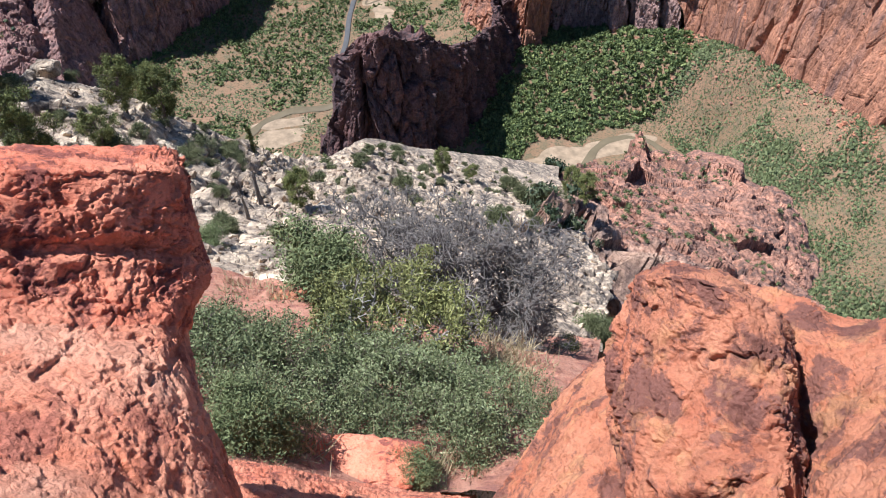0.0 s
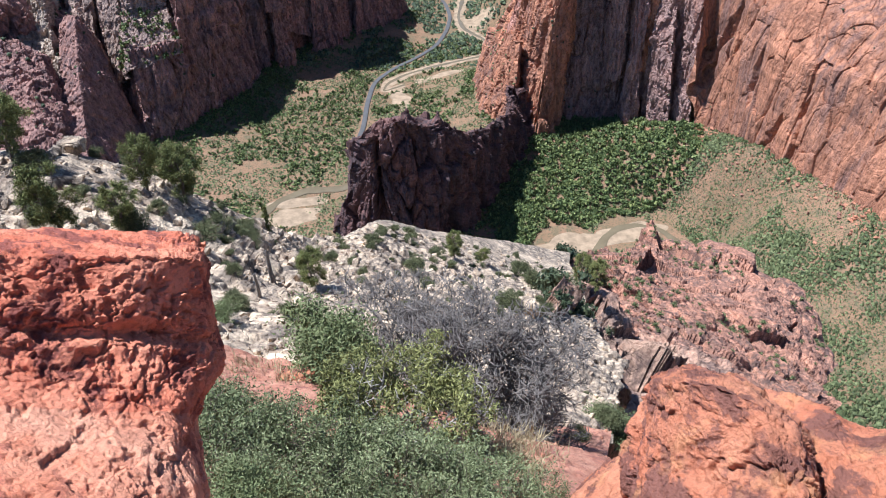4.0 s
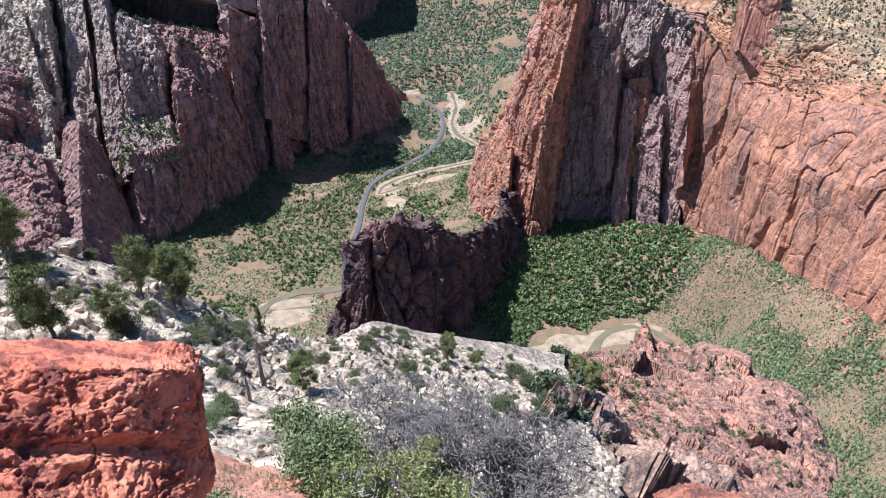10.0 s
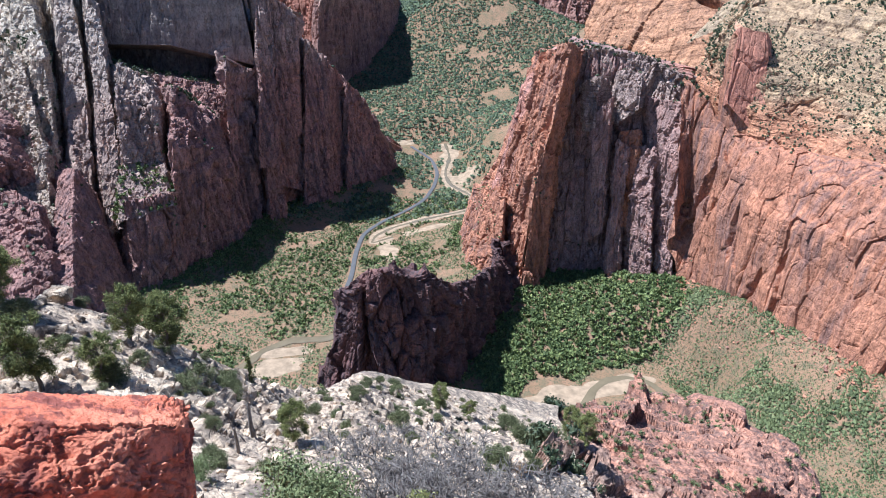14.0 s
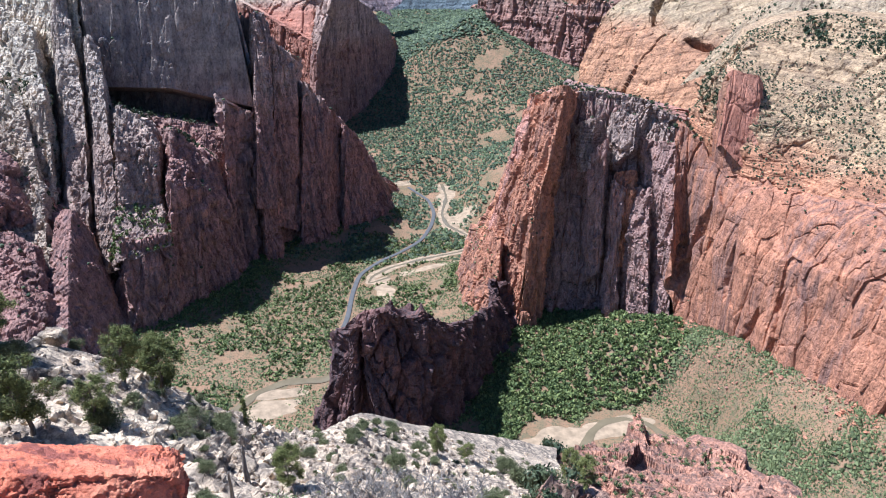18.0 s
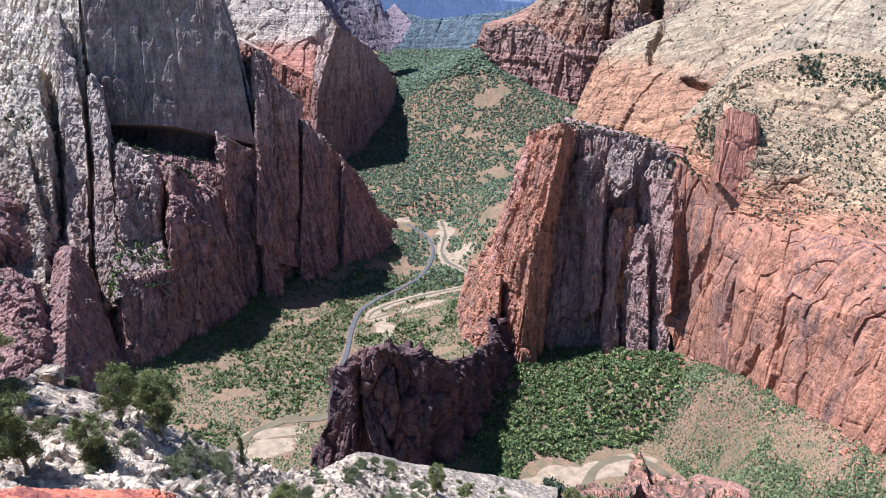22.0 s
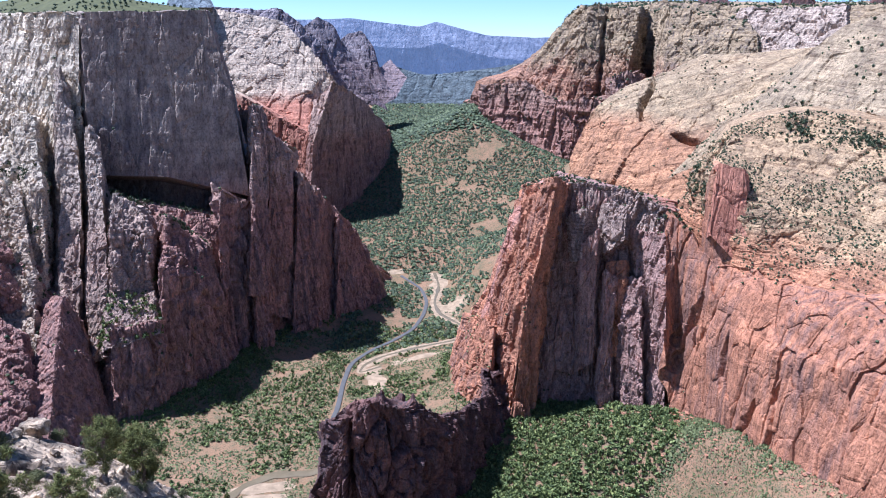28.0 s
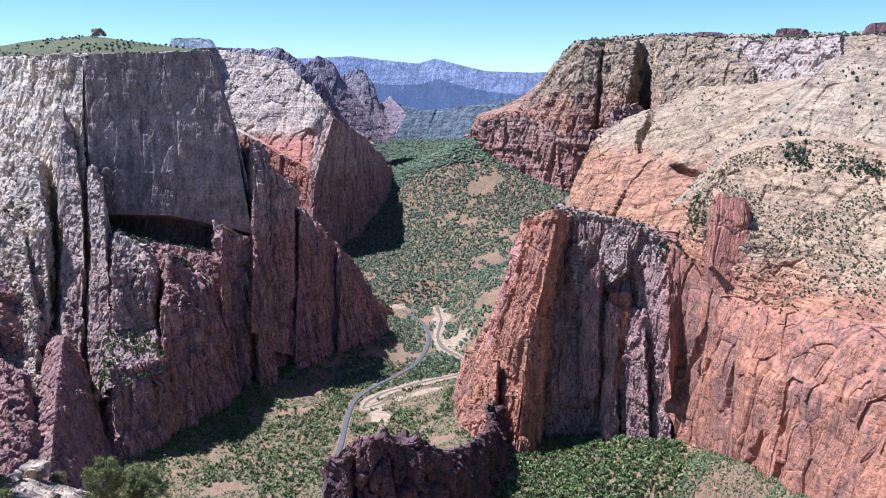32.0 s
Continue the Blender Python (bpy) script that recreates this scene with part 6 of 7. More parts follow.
ledgy = lambda g, nz: smooth(nz, 0.35, 0.7) * (fbm(g, 60, 3, seed=3.0) > -0.1) + 1e-9
on_rock("monolith_shrubs", sides("great_monolith"), 1500, ledgy, (4, 8), (4, 8), M_PINE, "small trees on the monolith's ledges", 11)
spot = lambda b0, bw, z0, zw: (lambda g, nz: np.exp(-((bearing(g) - b0) / bw) ** 2 - ((g[..., 2] - z0) / zw) ** 2) * (fbm(g, 25, 3, seed=8.0) > -0.2) + 1e-12)
front = lambda g, nz: (g[..., 1] < g[..., 1].mean()) * (fbm(g, 22, 3, seed=8.0) > -0.25) + 1e-12
on_rock("buttress_grove", BLOCKS["great_monolith"][7], 330, front, (5, 10), (7, 13), M_WOOD_FAR, "green trees on a ledge of the monolith", 23, TUFTS)
on_rock("alcove_grove", [BLOCKS["great_monolith"][k][1] for k in (6, 9, 12)], 700, lambda g, nz: (fbm(g, 25, 3, seed=8.0) > -0.3) + 1e-12, (4, 8), (6, 11), M_PINE, "trees in the monolith's shaded alcove", 24, TUFTS)
on_rock("left_slope_grove", [BLOCKS["great_monolith"][k][0] for k in (3, 18)], 1500, lambda g, nz: (g[..., 1] < g[..., 1].mean()) * (fbm(g, 45, 3, seed=8.0) > 0.05) + 1e-12, (3, 7), (5, 10), M_PINE, "trees on the steep flank of the monolith", 25, TUFTS)
on_rock("fin_foot_shrubs", sides("angel_ridge"), 260, spot(2.8, 0.9, 125, 40), (3, 6), (3, 5), M_SCRUB, "scrub on the fin's lower shoulder", 26)
on_rock("buttress_shrubs", sides("shaded_buttress"), 500, ledgy, (4, 8), (4, 8), M_PINE, "small trees on the buttress ledges", 12)
on_rock("buttress_top_trees", CAP["shaded_buttress"][1], 900, lambda g, nz: (fbm(g, 40, 3, seed=3.0) > -0.15) + 1e-9, (4, 9), (5, 10), M_PINE, "dark trees on the buttress top", 28, TUFTS)
on_rock("ridge_top_shrubs", CAP["angel_ridge"][1], 900, ledgy, (3, 6), (3, 6), M_PINE, "shrubs on the fin's flat top", 13)
on_rock("fin_shrubs", sides("angel_ridge") + [CAP["red_wall"][0]], 1400, ledgy, (3, 5), (2, 5), M_PINE, "shrubs on the fin's ledges", 14)
on_rock("slope_shrubs", CAP["pine_slope"][0], 9000, lambda g, nz: smooth(nz, 0.2, 0.5) * smooth(fbm(g, 70, 3, seed=31.0), -0.45, 0.35) + 1e-9, (1.0, 3.8), (1.0, 3.6), M_PINE, "dark shrubs dotted over the pale slope", 15)
BENCH = [CAP["pine_slope"][0], CAP["pale_dome"][0]]
on_rock("dome_foot_pines", BENCH, 150, spot(25.3, 0.8, 522, 20), (3.5, 7), (5, 11), M_PINE, "clump of dark pines at the pale dome's foot", 35, TUFTS)
on_rock("bench_pines", BENCH, 200, spot(29.6, 2.4, 512, 12), (3, 6), (4, 9), M_PINE, "row of dark pines along the bench", 36, TUFTS)
on_rock("saddle_pines", [CAP["pine_slope"][0], CAP["red_wall"][0], CAP["red_wall"][1]], 420, spot(19.0, 2.2, 405, 30), (3, 7), (4, 9), M_PINE, "pines on the saddle behind the fin", 37, TUFTS)
on_rock("fin_top_pines", [b[1] for b in BLOCKS["angel_ridge"]], 420, lambda g, nz: (g[..., 2] > 380) + 1e-9, (2.5, 6), (3, 7), M_PINE, "pines and shrubs on the fin's flat top", 38, TUFTS)
on_rock("dome_shrubs", CAP["pale_dome"][0], 350, ledgy, (4, 7), (4, 8), M_PINE, "shrubs at the pale dome's foot", 16)
on_rock("peach_dome_shrubs", CAP["peach_dome"][0], 350, ledgy, (4, 7), (3, 6), M_PINE, "shrubs on the peach dome", 17)
on_rock("rim_shrubs", sides("cathedral_rim"), 1500, ledgy, (7, 14), (6, 11), M_PINE, "woods on the ledges of the far rim", 18)
on_rock("rim_edge_trees", [b[1] for b in BLOCKS["cathedral_rim"]], 1100, lambda g, nz: (g[..., 2] > 660) + 1e-9, (7, 13), (7, 13), M_PINE, "dark pines along the edge of the far rim", 33)
on_rock("rim_woods", CAP["cathedral_rim"][1], 1500, lambda g, nz: 1.0 + 0 * nz, (9, 16), (9, 15), M_PINE, "dark woods on the plateau rim", 19)
on_rock("monolith_top_woods", CAP["great_monolith"][1], 1200, lambda g, nz: 1.0 + 0 * nz, (5, 9), (4, 8), M_PINE, "scrub on the monolith's grassy top", 20)
on_rock("knoll_shrubs", CAP["green_knoll"][0], 900, lambda g, nz: (fbm(g, 60, 3, seed=3.0) > -0.05) + 1e-9, (4, 8), (3, 7), M_PINE, "dark shrubs on the grassy knoll", 22)
on_rock("red_ridge_shrubs", CAP["red_ridge"][0], 900, lambda g, nz: (fbm(g, 22, 3, seed=3.0) > 0.12) + 1e-9, (0.4, 1.9), (0.4, 1.8), M_SCRUB, "shrubs in the cracks of the red ridge", 21, FINE)

on_rock("gully_trees", CAP["red_ridge"][0], 330, spot(8.8, 3.0, 553, 16), (1.2, 3.6), (1.5, 4.5), M_PINE, "dark trees in the gully beside the red ridge", 27, FINE)

# ---- near slope ----
g = loft(WHITE_SLOPE, 460, (50, 60, 70, 90, 110, 120), 0.5)
nn = normals(g)
nn = nn * np.sign(nn[..., 2:3] + 1e-9)
dist = np.linalg.norm(g - np.array((0, 0, 650)), axis=-1)
far = np.clip((dist - 18) / 50, 0, 1)
tilt = g + g[..., :1] * np.array((0, 0, 0.35))
d = fbm(g, 9, 4, seed=2.0) * (0.35 + 1.6 * far) + terrace(fbm(tilt * np.array((0.2, 0.2, 1)), 3.5, 3, seed=4.0), 6, 0.75) * (0.25 + 1.3 * far)
vb, eb, tb = cells(g * np.array((0.6, 0.6, 1.0)), 1.9, 0.8, 5)
d = d + (vb * 0.5 - (1 - smooth(eb, 0.0, 0.12)) * 0.5) * np.clip((dist - 20) / 25, 0, 1.2) * smooth(fbm(g, 14, 2, seed=12.0), -0.25, 0.1)
d = d + fbm(g, 1.6, 4, seed=6.0, gain=0.6) * (0.10 + 0.28 * far) - smooth(ridged(g, 5.5, 2, 0.6, 8.0), 0.7, 0.95) * 0.6 * far
for size, push in ((1.5, 0.15), (0.6, 0.07)):
    vb, eb, tb = cells(g + fbm(g, 2.0, 2, seed=33.0)[..., None] * 0.5, size, 0.7, int(size * 20))
    d = d + (vb * 0.6 + tb * 1.6 - (1 - smooth(eb, 0.0, 0.1)) * 0.7) * push * np.clip((dist - 12) / 20, 0.15, 1.6)
d = blur(d, 1) * 0.85
d = d * (1 - 0.82 * smooth(np.arange(g.shape[0]), g.shape[0] - 90, g.shape[0] - 6))[:, None]
g = g + nn * d[..., None]
rim = g[-1]
skirt = []
for k in range(1, 14):
    q = rim.copy()
    q[:, :2] *= 1 + 0.05 * k
    q[:, 2] -= 2.2 * k ** 2
    skirt.append(q)
g2 = np.concatenate([g[172:], np.array(skirt)])
tagged(new("slickrock_slope", mesh_from("slickrock_slope", g2.reshape(-1, 3), grid_faces(*g2.shape[:2]), M_WHITE, False)),
       "white slickrock slope with loose stones and shrubs", "slope", kind="structure")
tagged(new("red_earth_ledge", mesh_from("red_earth_ledge", g[:173].reshape(-1, 3), grid_faces(*g[:173].shape[:2]), M_EARTH)),
       "red earth ledge below the viewpoint with grit and dry grass", "ledge", kind="structure")
NEAR = g
NEAR_FLAT = g.reshape(-1, 3)


def rest(x, y):
    """The height of the near slope at x, y."""
    k = np.argmin((NEAR_FLAT[:, 0] - x) ** 2 + (NEAR_FLAT[:, 1] - y) ** 2)
    return float(NEAR_FLAT[k, 2])


# ---- plants near the viewpoint ----
def tubes(segs, sides=4):
    """Tapered twigs: rows of p, q, radius at p, radius at q."""
    p, q = np.array([s[0] for s in segs]), np.array([s[1] for s in segs])
    ra, rb = np.array([s[2] for s in segs]), np.array([s[3] for s in segs])
    ax = q - p
    ax = ax / np.maximum(np.linalg.norm(ax, axis=1, keepdims=True), 1e-9)
    h = np.where(np.abs(ax[:, 2:]) > 0.9, np.array([[1.0, 0, 0]]), np.array([[0, 0, 1.0]]))
    u = np.cross(ax, h)
    u /= np.linalg.norm(u, axis=1, keepdims=True)
    w = np.cross(ax, u)
    a = np.linspace(0, 2 * np.pi, sides, endpoint=False)
    ring = u[:, None] * np.cos(a)[None, :, None] + w[:, None] * np.sin(a)[None, :, None]
    v = np.concatenate([p[:, None] + ring * ra[:, None, None], q[:, None] + ring * rb[:, None, None]], 1)
    k = np.arange(sides)
    f = np.stack([k, (k + 1) % sides, (k + 1) % sides + sides, k + sides], -1)
    f = f[None] + (np.arange(len(p)) * sides * 2)[:, None, None]
    return v.reshape(-1, 3), f.reshape(-1, 4)


def grow(r, start, way, length, radius, levels, kids=(2, 4), spread=0.7, bend=0.25, up=0.15, shrink=0.72, thin=0.006):
    """A crooked branching limb: twigs and the tips."""
    segs, tips = [], []

    def limb(p, d, ln, rad, lev):
        n = 3
        for k in range(n):
            d = d + r.normal(size=3) * bend + np.array((0, 0, up))
            d = d / np.linalg.norm(d)
            q = p + d * ln / n
            r2 = rad * (1 - 0.18)
            segs.append((p, q, max(rad, thin), max(r2, thin * 0.75)))
            p, rad = q, r2
            if lev > 0 and k > 0:
                for _ in range(r.integers(*kids)):
                    e = d + r.normal(size=3) * spread
                    limb(p, e / np.linalg.norm(e), ln * shrink * r.uniform(0.75, 1.15), rad * 0.62, lev - 1)
        if lev == 0:
            tips.append(p)
        return

    limb(np.array(start, float), np.array(way, float) / np.linalg.norm(way), length, radius, levels)
    return segs, np.array(tips)


def leaves(r, tips, per, radius, size, long=1.0, up=0.0, slim=0.5):
    """Small folded blades round the tips."""
    c = np.repeat(tips, per, 0) + r.normal(size=(len(tips) * per, 3)) * radius
    m = len(c)
    a = r.normal(size=(m, 3)) + np.array((0, 0, up))
    a /= np.linalg.norm(a, axis=1, keepdims=True)
    b = np.cross(a, r.normal(size=(m, 3)))
    b /= np.maximum(np.linalg.norm(b, axis=1, keepdims=True), 1e-9)
    s = size * r.uniform(0.6, 1.3, (m, 1))
    a, b = a * s * long, b * s * slim
    v = np.stack([c - a * 0.5, c + b * 0.5, c + a * 0.5, c - b * 0.5], 1)
    f = np.arange(m * 4).reshape(m, 4)
    return v.reshape(-1, 3), f


def bark(name, col):
    m, n, l, b = shader(name, 0.9)
    tc = n.new("ShaderNodeTexCoord").outputs["Object"]
    a = tex(n, l, tc, 0.08, 5, (1, 1, 5))
    l.new(mix(n, l, ramp(n, l, a, ((0.35, (0, 0, 0)), (0.65, (1, 1, 1)))), tuple(c * 0.5 for c in col), col), b.inputs["Base Color"])
    relief(n, l, b, a, 0.03, 0.6)
    return m


def leaf_material(name, a, b_, c):
    m, n, l, b = shader(name, 0.8)
    geo = n.new("ShaderNodeNewGeometry")
    info = n.new("ShaderNodeObjectInfo")
    k = calc(n, l, "ADD", calc(n, l, "MULTIPLY", geo.outputs["Random Per Island"], 0.75), calc(n, l, "MULTIPLY", info.outputs["Random"], 0.25))
    l.new(ramp(n, l, k, ((0.0, a), (0.5, b_), (1.0, c))), b.inputs["Base Color"])
    return m


M_BARK = bark("brown_bark", (0.20, 0.15, 0.11))
M_DEAD = bark("weathered_dead_wood", (0.23, 0.195, 0.165))
M_TWIG = bark("pale_dead_twigs", (0.42, 0.37, 0.31))
M_OAK = leaf_material("dusty_oak_leaves", (0.04, 0.052, 0.018), (0.13, 0.145, 0.058), (0.29, 0.305, 0.15))
M_JUN = leaf_material("yellow_green_juniper", (0.032, 0.036, 0.011), (0.135, 0.136, 0.04), (0.35, 0.335, 0.115))
M_NEEDLE = leaf_material("pinyon_needles", (0.045, 0.052, 0.015), (0.135, 0.143, 0.04), (0.28, 0.27, 0.088))
M_SAGE = leaf_material("grey_green_brush", (0.04, 0.045, 0.018), (0.105, 0.11, 0.045), (0.22, 0.215, 0.10))
M_STRAW = leaf_material("dry_straw", (0.22, 0.16, 0.08), (0.36, 0.28, 0.15), (0.48, 0.40, 0.24))
M_LIME = leaf_material("fresh_green_brush", (0.06, 0.075, 0.028), (0.125, 0.145, 0.055), (0.22, 0.235, 0.10))


def make_plant(name, segs, tips, r, per, radius, size, wood, leaf, label, category, group, long=1.4, up=0.3, limbs=(), slim=0.5):
    """limbs: (twigs, tips) of each main limb, where the limbs are parts of their own."""
    base = thing(name, label, category, group)
    for s, t in limbs or ((segs, tips),):
        piece = "limb" if limbs else "stem"
        wooden = part(piece, mesh_from(piece, *tubes(s), wood), base)
        if per:
            v, f = leaves(r, t, per, radius, size, long, up, slim)
            part("foliage", mesh_from("foliage", v, f, leaf, False), base if not limbs else wooden)
    return base


def oak(seed):
    r = np.random.default_rng(seed)
    segs, tips = [], []
    for k in range(7):
        a = r.uniform(0, 6.28)
        s, t = grow(r, (math.cos(a) * 0.2, math.sin(a) * 0.2, -0.1), (math.cos(a) * 0.7, math.sin(a) * 0.7, 1), 0.75, 0.018, 2, (2, 4), 0.6, 0.2, 0.1)
        segs += s
        tips.append(t)
    return make_plant("oak_shrub", segs, np.concatenate(tips), r, 40, 0.11, 0.055, M_BARK, M_OAK,
                      "dense dusty-green scrub oak on the red ledge", "shrub", "scrub oaks below the viewpoint")


def brush(seed, leaf, name, label, group, per=44, size=0.07):
    r = np.random.default_rng(seed)
    segs, tips = [], []
    for k in range(6):
        a = r.uniform(0, 6.28)
        s, t = grow(r, (0, 0, -0.1), (math.cos(a), math.sin(a), 0.8), 0.5, 0.02, 2, (2, 4), 0.7, 0.25, 0.12)
        segs += s
        tips.append(t)
    return make_plant(name, segs, np.concatenate(tips), r, per, 0.11, size, M_BARK, leaf, label, "shrub", group)


def pinyon(seed):
    """About 3.4 m high, rounded and open."""
    r = np.random.default_rng(seed)
    segs, tips = [], []
    p = np.array((0, 0, -0.3))
    for k in range(9):
        q = p + np.array((r.normal() * 0.05, r.normal() * 0.05, 0.37))
        segs.append((p, q, 0.13 * (1 - k / 11), 0.13 * (1 - (k + 1) / 11)))
        if k > 1:
            for _ in range(4):
                a = r.uniform(0, 6.28)
                ln = 0.74 * math.sin(math.pi * min(1, (k - 0.2) / 9.5)) ** 0.7 * r.uniform(0.7, 1.15)
                s, t = grow(r, q, (math.cos(a), math.sin(a), r.uniform(-0.05, 0.5)), ln, 0.035, 2, (1, 3), 0.55, 0.18, 0.1, 0.55)
                segs += s
                tips.append(t)
        p = q
    return make_plant("pinyon_pine", segs, np.concatenate(tips), r, 62, 0.1, 0.095, M_BARK, M_NEEDLE,
                      "small rounded pinyon pine on the white slope", "pine tree", "pinyon pines on the slope", 1.7, 0.3, (), 0.3)


def fir(seed):
    r = np.random.default_rng(seed)
    segs, tips = [], []
    segs.append((np.array((0, 0, -0.3)), np.array((0, 0, 3.4)), 0.1, 0.01))
    for k in range(70):
        h = r.uniform(0.3, 3.3)
        a = r.uniform(0, 6.28)
        w = 0.85 * (1 - h / 3.6)
        q = np.array((math.cos(a) * w, math.sin(a) * w, h - 0.1))
        segs.append((np.array((0, 0, h)), q, 0.02, 0.006))
        tips += [q * f + np.array((0, 0, h)) * (1 - f) for f in (0.4, 0.7, 1.0)]
    return make_plant("young_fir", segs, np.array(tips), r, 12, 0.09, 0.16, M_BARK, M_NEEDLE,
                      "slim pointed young fir on the slope's edge", "fir tree", "", 1.5)


def place(ob, x, y, size, turn=0.0, wide=1.0, z=None):
    return pose(x, y, rest(x, y) if z is None else z, 0, 0, turn) @ Matrix.Diagonal((size * wide, size * wide, size, 1))


def put(ob, x, y, size, turn=0.0, wide=1.0):
    c = copy_thing(ob, pose(x, y, rest(x, y), 0, 0, turn))
    c.scale = (size * wide, size * wide, size)
    return c


def stand(kinds, spots, seed):
    """The first spot of each kind takes the built one, the rest take copies."""
    r = np.random.default_rng(seed)
    used = set()
    for i, (x, y, s) in enumerate(spots):
        ob = kinds[i % len(kinds)]
        turn, wide = r.uniform(0, 360), r.uniform(0.9, 1.15)
        if ob in used:
            put(ob, x, y, s, turn, wide)
        else:
            used.add(ob)
            first = (ob, x, y, s, turn, wide)
            LATER.append(first)
    return


LATER = []

OAKS = [(-4.1, 6.9, 0.78), (-3.9, 8.9, 0.7), (-3.1, 8.6, 0.7), (-2.3, 8.7, 0.6), (-1.7, 7.9, 0.7), (-0.6, 8.0, 0.7), (0.4, 7.6, 0.78), (-2.8, 5.6, 0.546),
        (-1.9, 6.6, 0.663), (-0.9, 6.3, 0.624), (-0.05, 6.3, 0.702), (0.65, 6.5, 0.702), (-2.9, 7.1, 0.78), (1.15, 7.7, 0.585), (-1.3, 7.2, 0.78), (-0.2, 7.2, 0.78),
        (-3.6, 7.8, 0.78), (-2.4, 7.7, 0.78), (-4.6, 8.2, 0.702), (0.9, 8.6, 0.468)]
stand([oak(s) for s in (1, 2, 3, 4)], OAKS, 1)
PINES = [(-22.9, 32.6, 1.0), (-17.0, 25.3, 1.02), (-15.6, 28.0, 0.72), (-17.4, 34.5, 0.98), (-17.9, 38.6, 0.75), (-16.3, 36.9, 1.08), (-8.2, 31.4, 0.75), (-1.2, 90.4, 1.2), (3.4, 99.2, 0.9), (25.5, 110.0, 2.0), (24.0, 118.0, 1.8), (-24.5, 35.0, 1.0)]
stand([pinyon(s) for s in (11, 12, 13)], PINES, 2)
SHRUBS = [(-15.8, 28.4, 1.9), (-14.3, 35.5, 1.6), (-14.9, 40.6, 1.7), (-11.1, 27.2, 0.9), (-9.3, 22.8, 1.1), (-7.5, 22.1, 0.7), (-11.7, 52.6, 1.6), (-10.1, 54.5, 1.6),
          (-8.4, 93.5, 2.2), (-8.4, 50.4, 1.6), (6.0, 73.6, 3.2), (3.4, 53.7, 2.4), (-12.3, 41.3, 1.0), (9.9, 102, 3.2), (16.2, 97, 4.4), (11.3, 75.5, 2.6),
          (-19.5, 28.8, 1.0), (-20.5, 28.6, 1.4), (-19.3, 31.3, 1.0), (-16.0, 32.2, 1.1), (-12.8, 36.2, 1.0), (12.6, 99, 3.2), (6.7, 23.2, 1.8), (3.9, 16.8, 1.0),
          (-13.2, 33.0, 1.2), (-10.3, 31.0, 0.9), (-21.0, 37.0, 1.0), (-20.0, 38.5, 1.2), (-5.0, 61.0, 2.0), (0.5, 70.0, 2.2), (-3.0, 45.0, 1.6), (20.0, 110.0, 3.6), (-6.3, 72.0, 2.0), (-18.6, 39.5, 1.4), (-9.6, 45.5, 1.3)]
SHRUBS = [(x, y, s * (0.55 if y < 60 else 0.7)) for x, y, s in SHRUBS]
SHRUBS += [(-13.9, 32.9, 0.9), (-14.4, 40.0, 1.0), (-10.4, 26.4, 0.5), (-8.6, 20.9, 0.7), (-6.6, 20.5, 0.4), (-21.8, 32.4, 1.1), (5.5, 73.1, 1.3)]
rs = np.random.default_rng(77)
for _ in range(80):
    k = NEAR[rs.integers(185, 495), rs.integers(10, 440)]
    SHRUBS.append((float(k[0]), float(k[1]), float(rs.uniform(0.18, 0.55) * np.clip(np.hypot(k[0], k[1]) / 45, 0.4, 2.0))))
for _ in range(60):
    k = NEAR[rs.integers(390, 492), rs.integers(170, 440)]
    SHRUBS.append((float(k[0]), float(k[1]), float(rs.uniform(0.18, 0.5) * np.clip(np.hypot(k[0], k[1]) / 40, 0.5, 2.4))))
stand([brush(s, M_SAGE, "mountain_brush", "grey-green brush rooted in the white slope", "brush on the slope") for s in (21, 22, 23)], SHRUBS, 3)
GREENS = [(-4.2, 14.6, 1.9), (-3.2, 14.3, 1.7), (7.6, 24.0, 2.0), (-2.5, 5.3, 0.8), (-2.9, 5.2, 0.7), (-0.6, 5.2, 0.5), (-8.0, 18.6, 0.9)]
stand([brush(s, M_LIME, "green_bush", "fresh green bush on the ledge", "green bushes", 90, 0.045) for s in (31, 32)], GREENS, 4)
one_fir = fir(41)
LATER.append((one_fir, -15.2, 47.0, 0.72, 0, 0.9))


def juniper(seed):
    r = np.random.default_rng(seed)
    limbs = []
    for a, ln in ((0.3, 0.9), (1.1, 1.0), (1.9, 1.05), (2.7, 0.95), (3.5, 1.0), (4.3, 0.95), (5.0, 1.0), (5.7, 0.9)):
        s, t = grow(r, (math.cos(a) * 0.12, math.sin(a) * 0.12, -0.2), (math.cos(a) * r.uniform(0.4, 1.3), math.sin(a) * r.uniform(0.4, 1.3), 1.0), ln, 0.075, 3, (2, 4), 0.6, 0.28, 0.06, 0.6, 0.008)
        limbs.append((s, t[r.random(len(t)) < 0.42]))
    return make_plant("juniper_tree", None, None, r, 90, 0.075, 0.05, M_TWIG, M_JUN,
                      "yellow-green juniper with pale dead twigs showing", "juniper tree", "", 1.5, 0.5, limbs, 0.42)


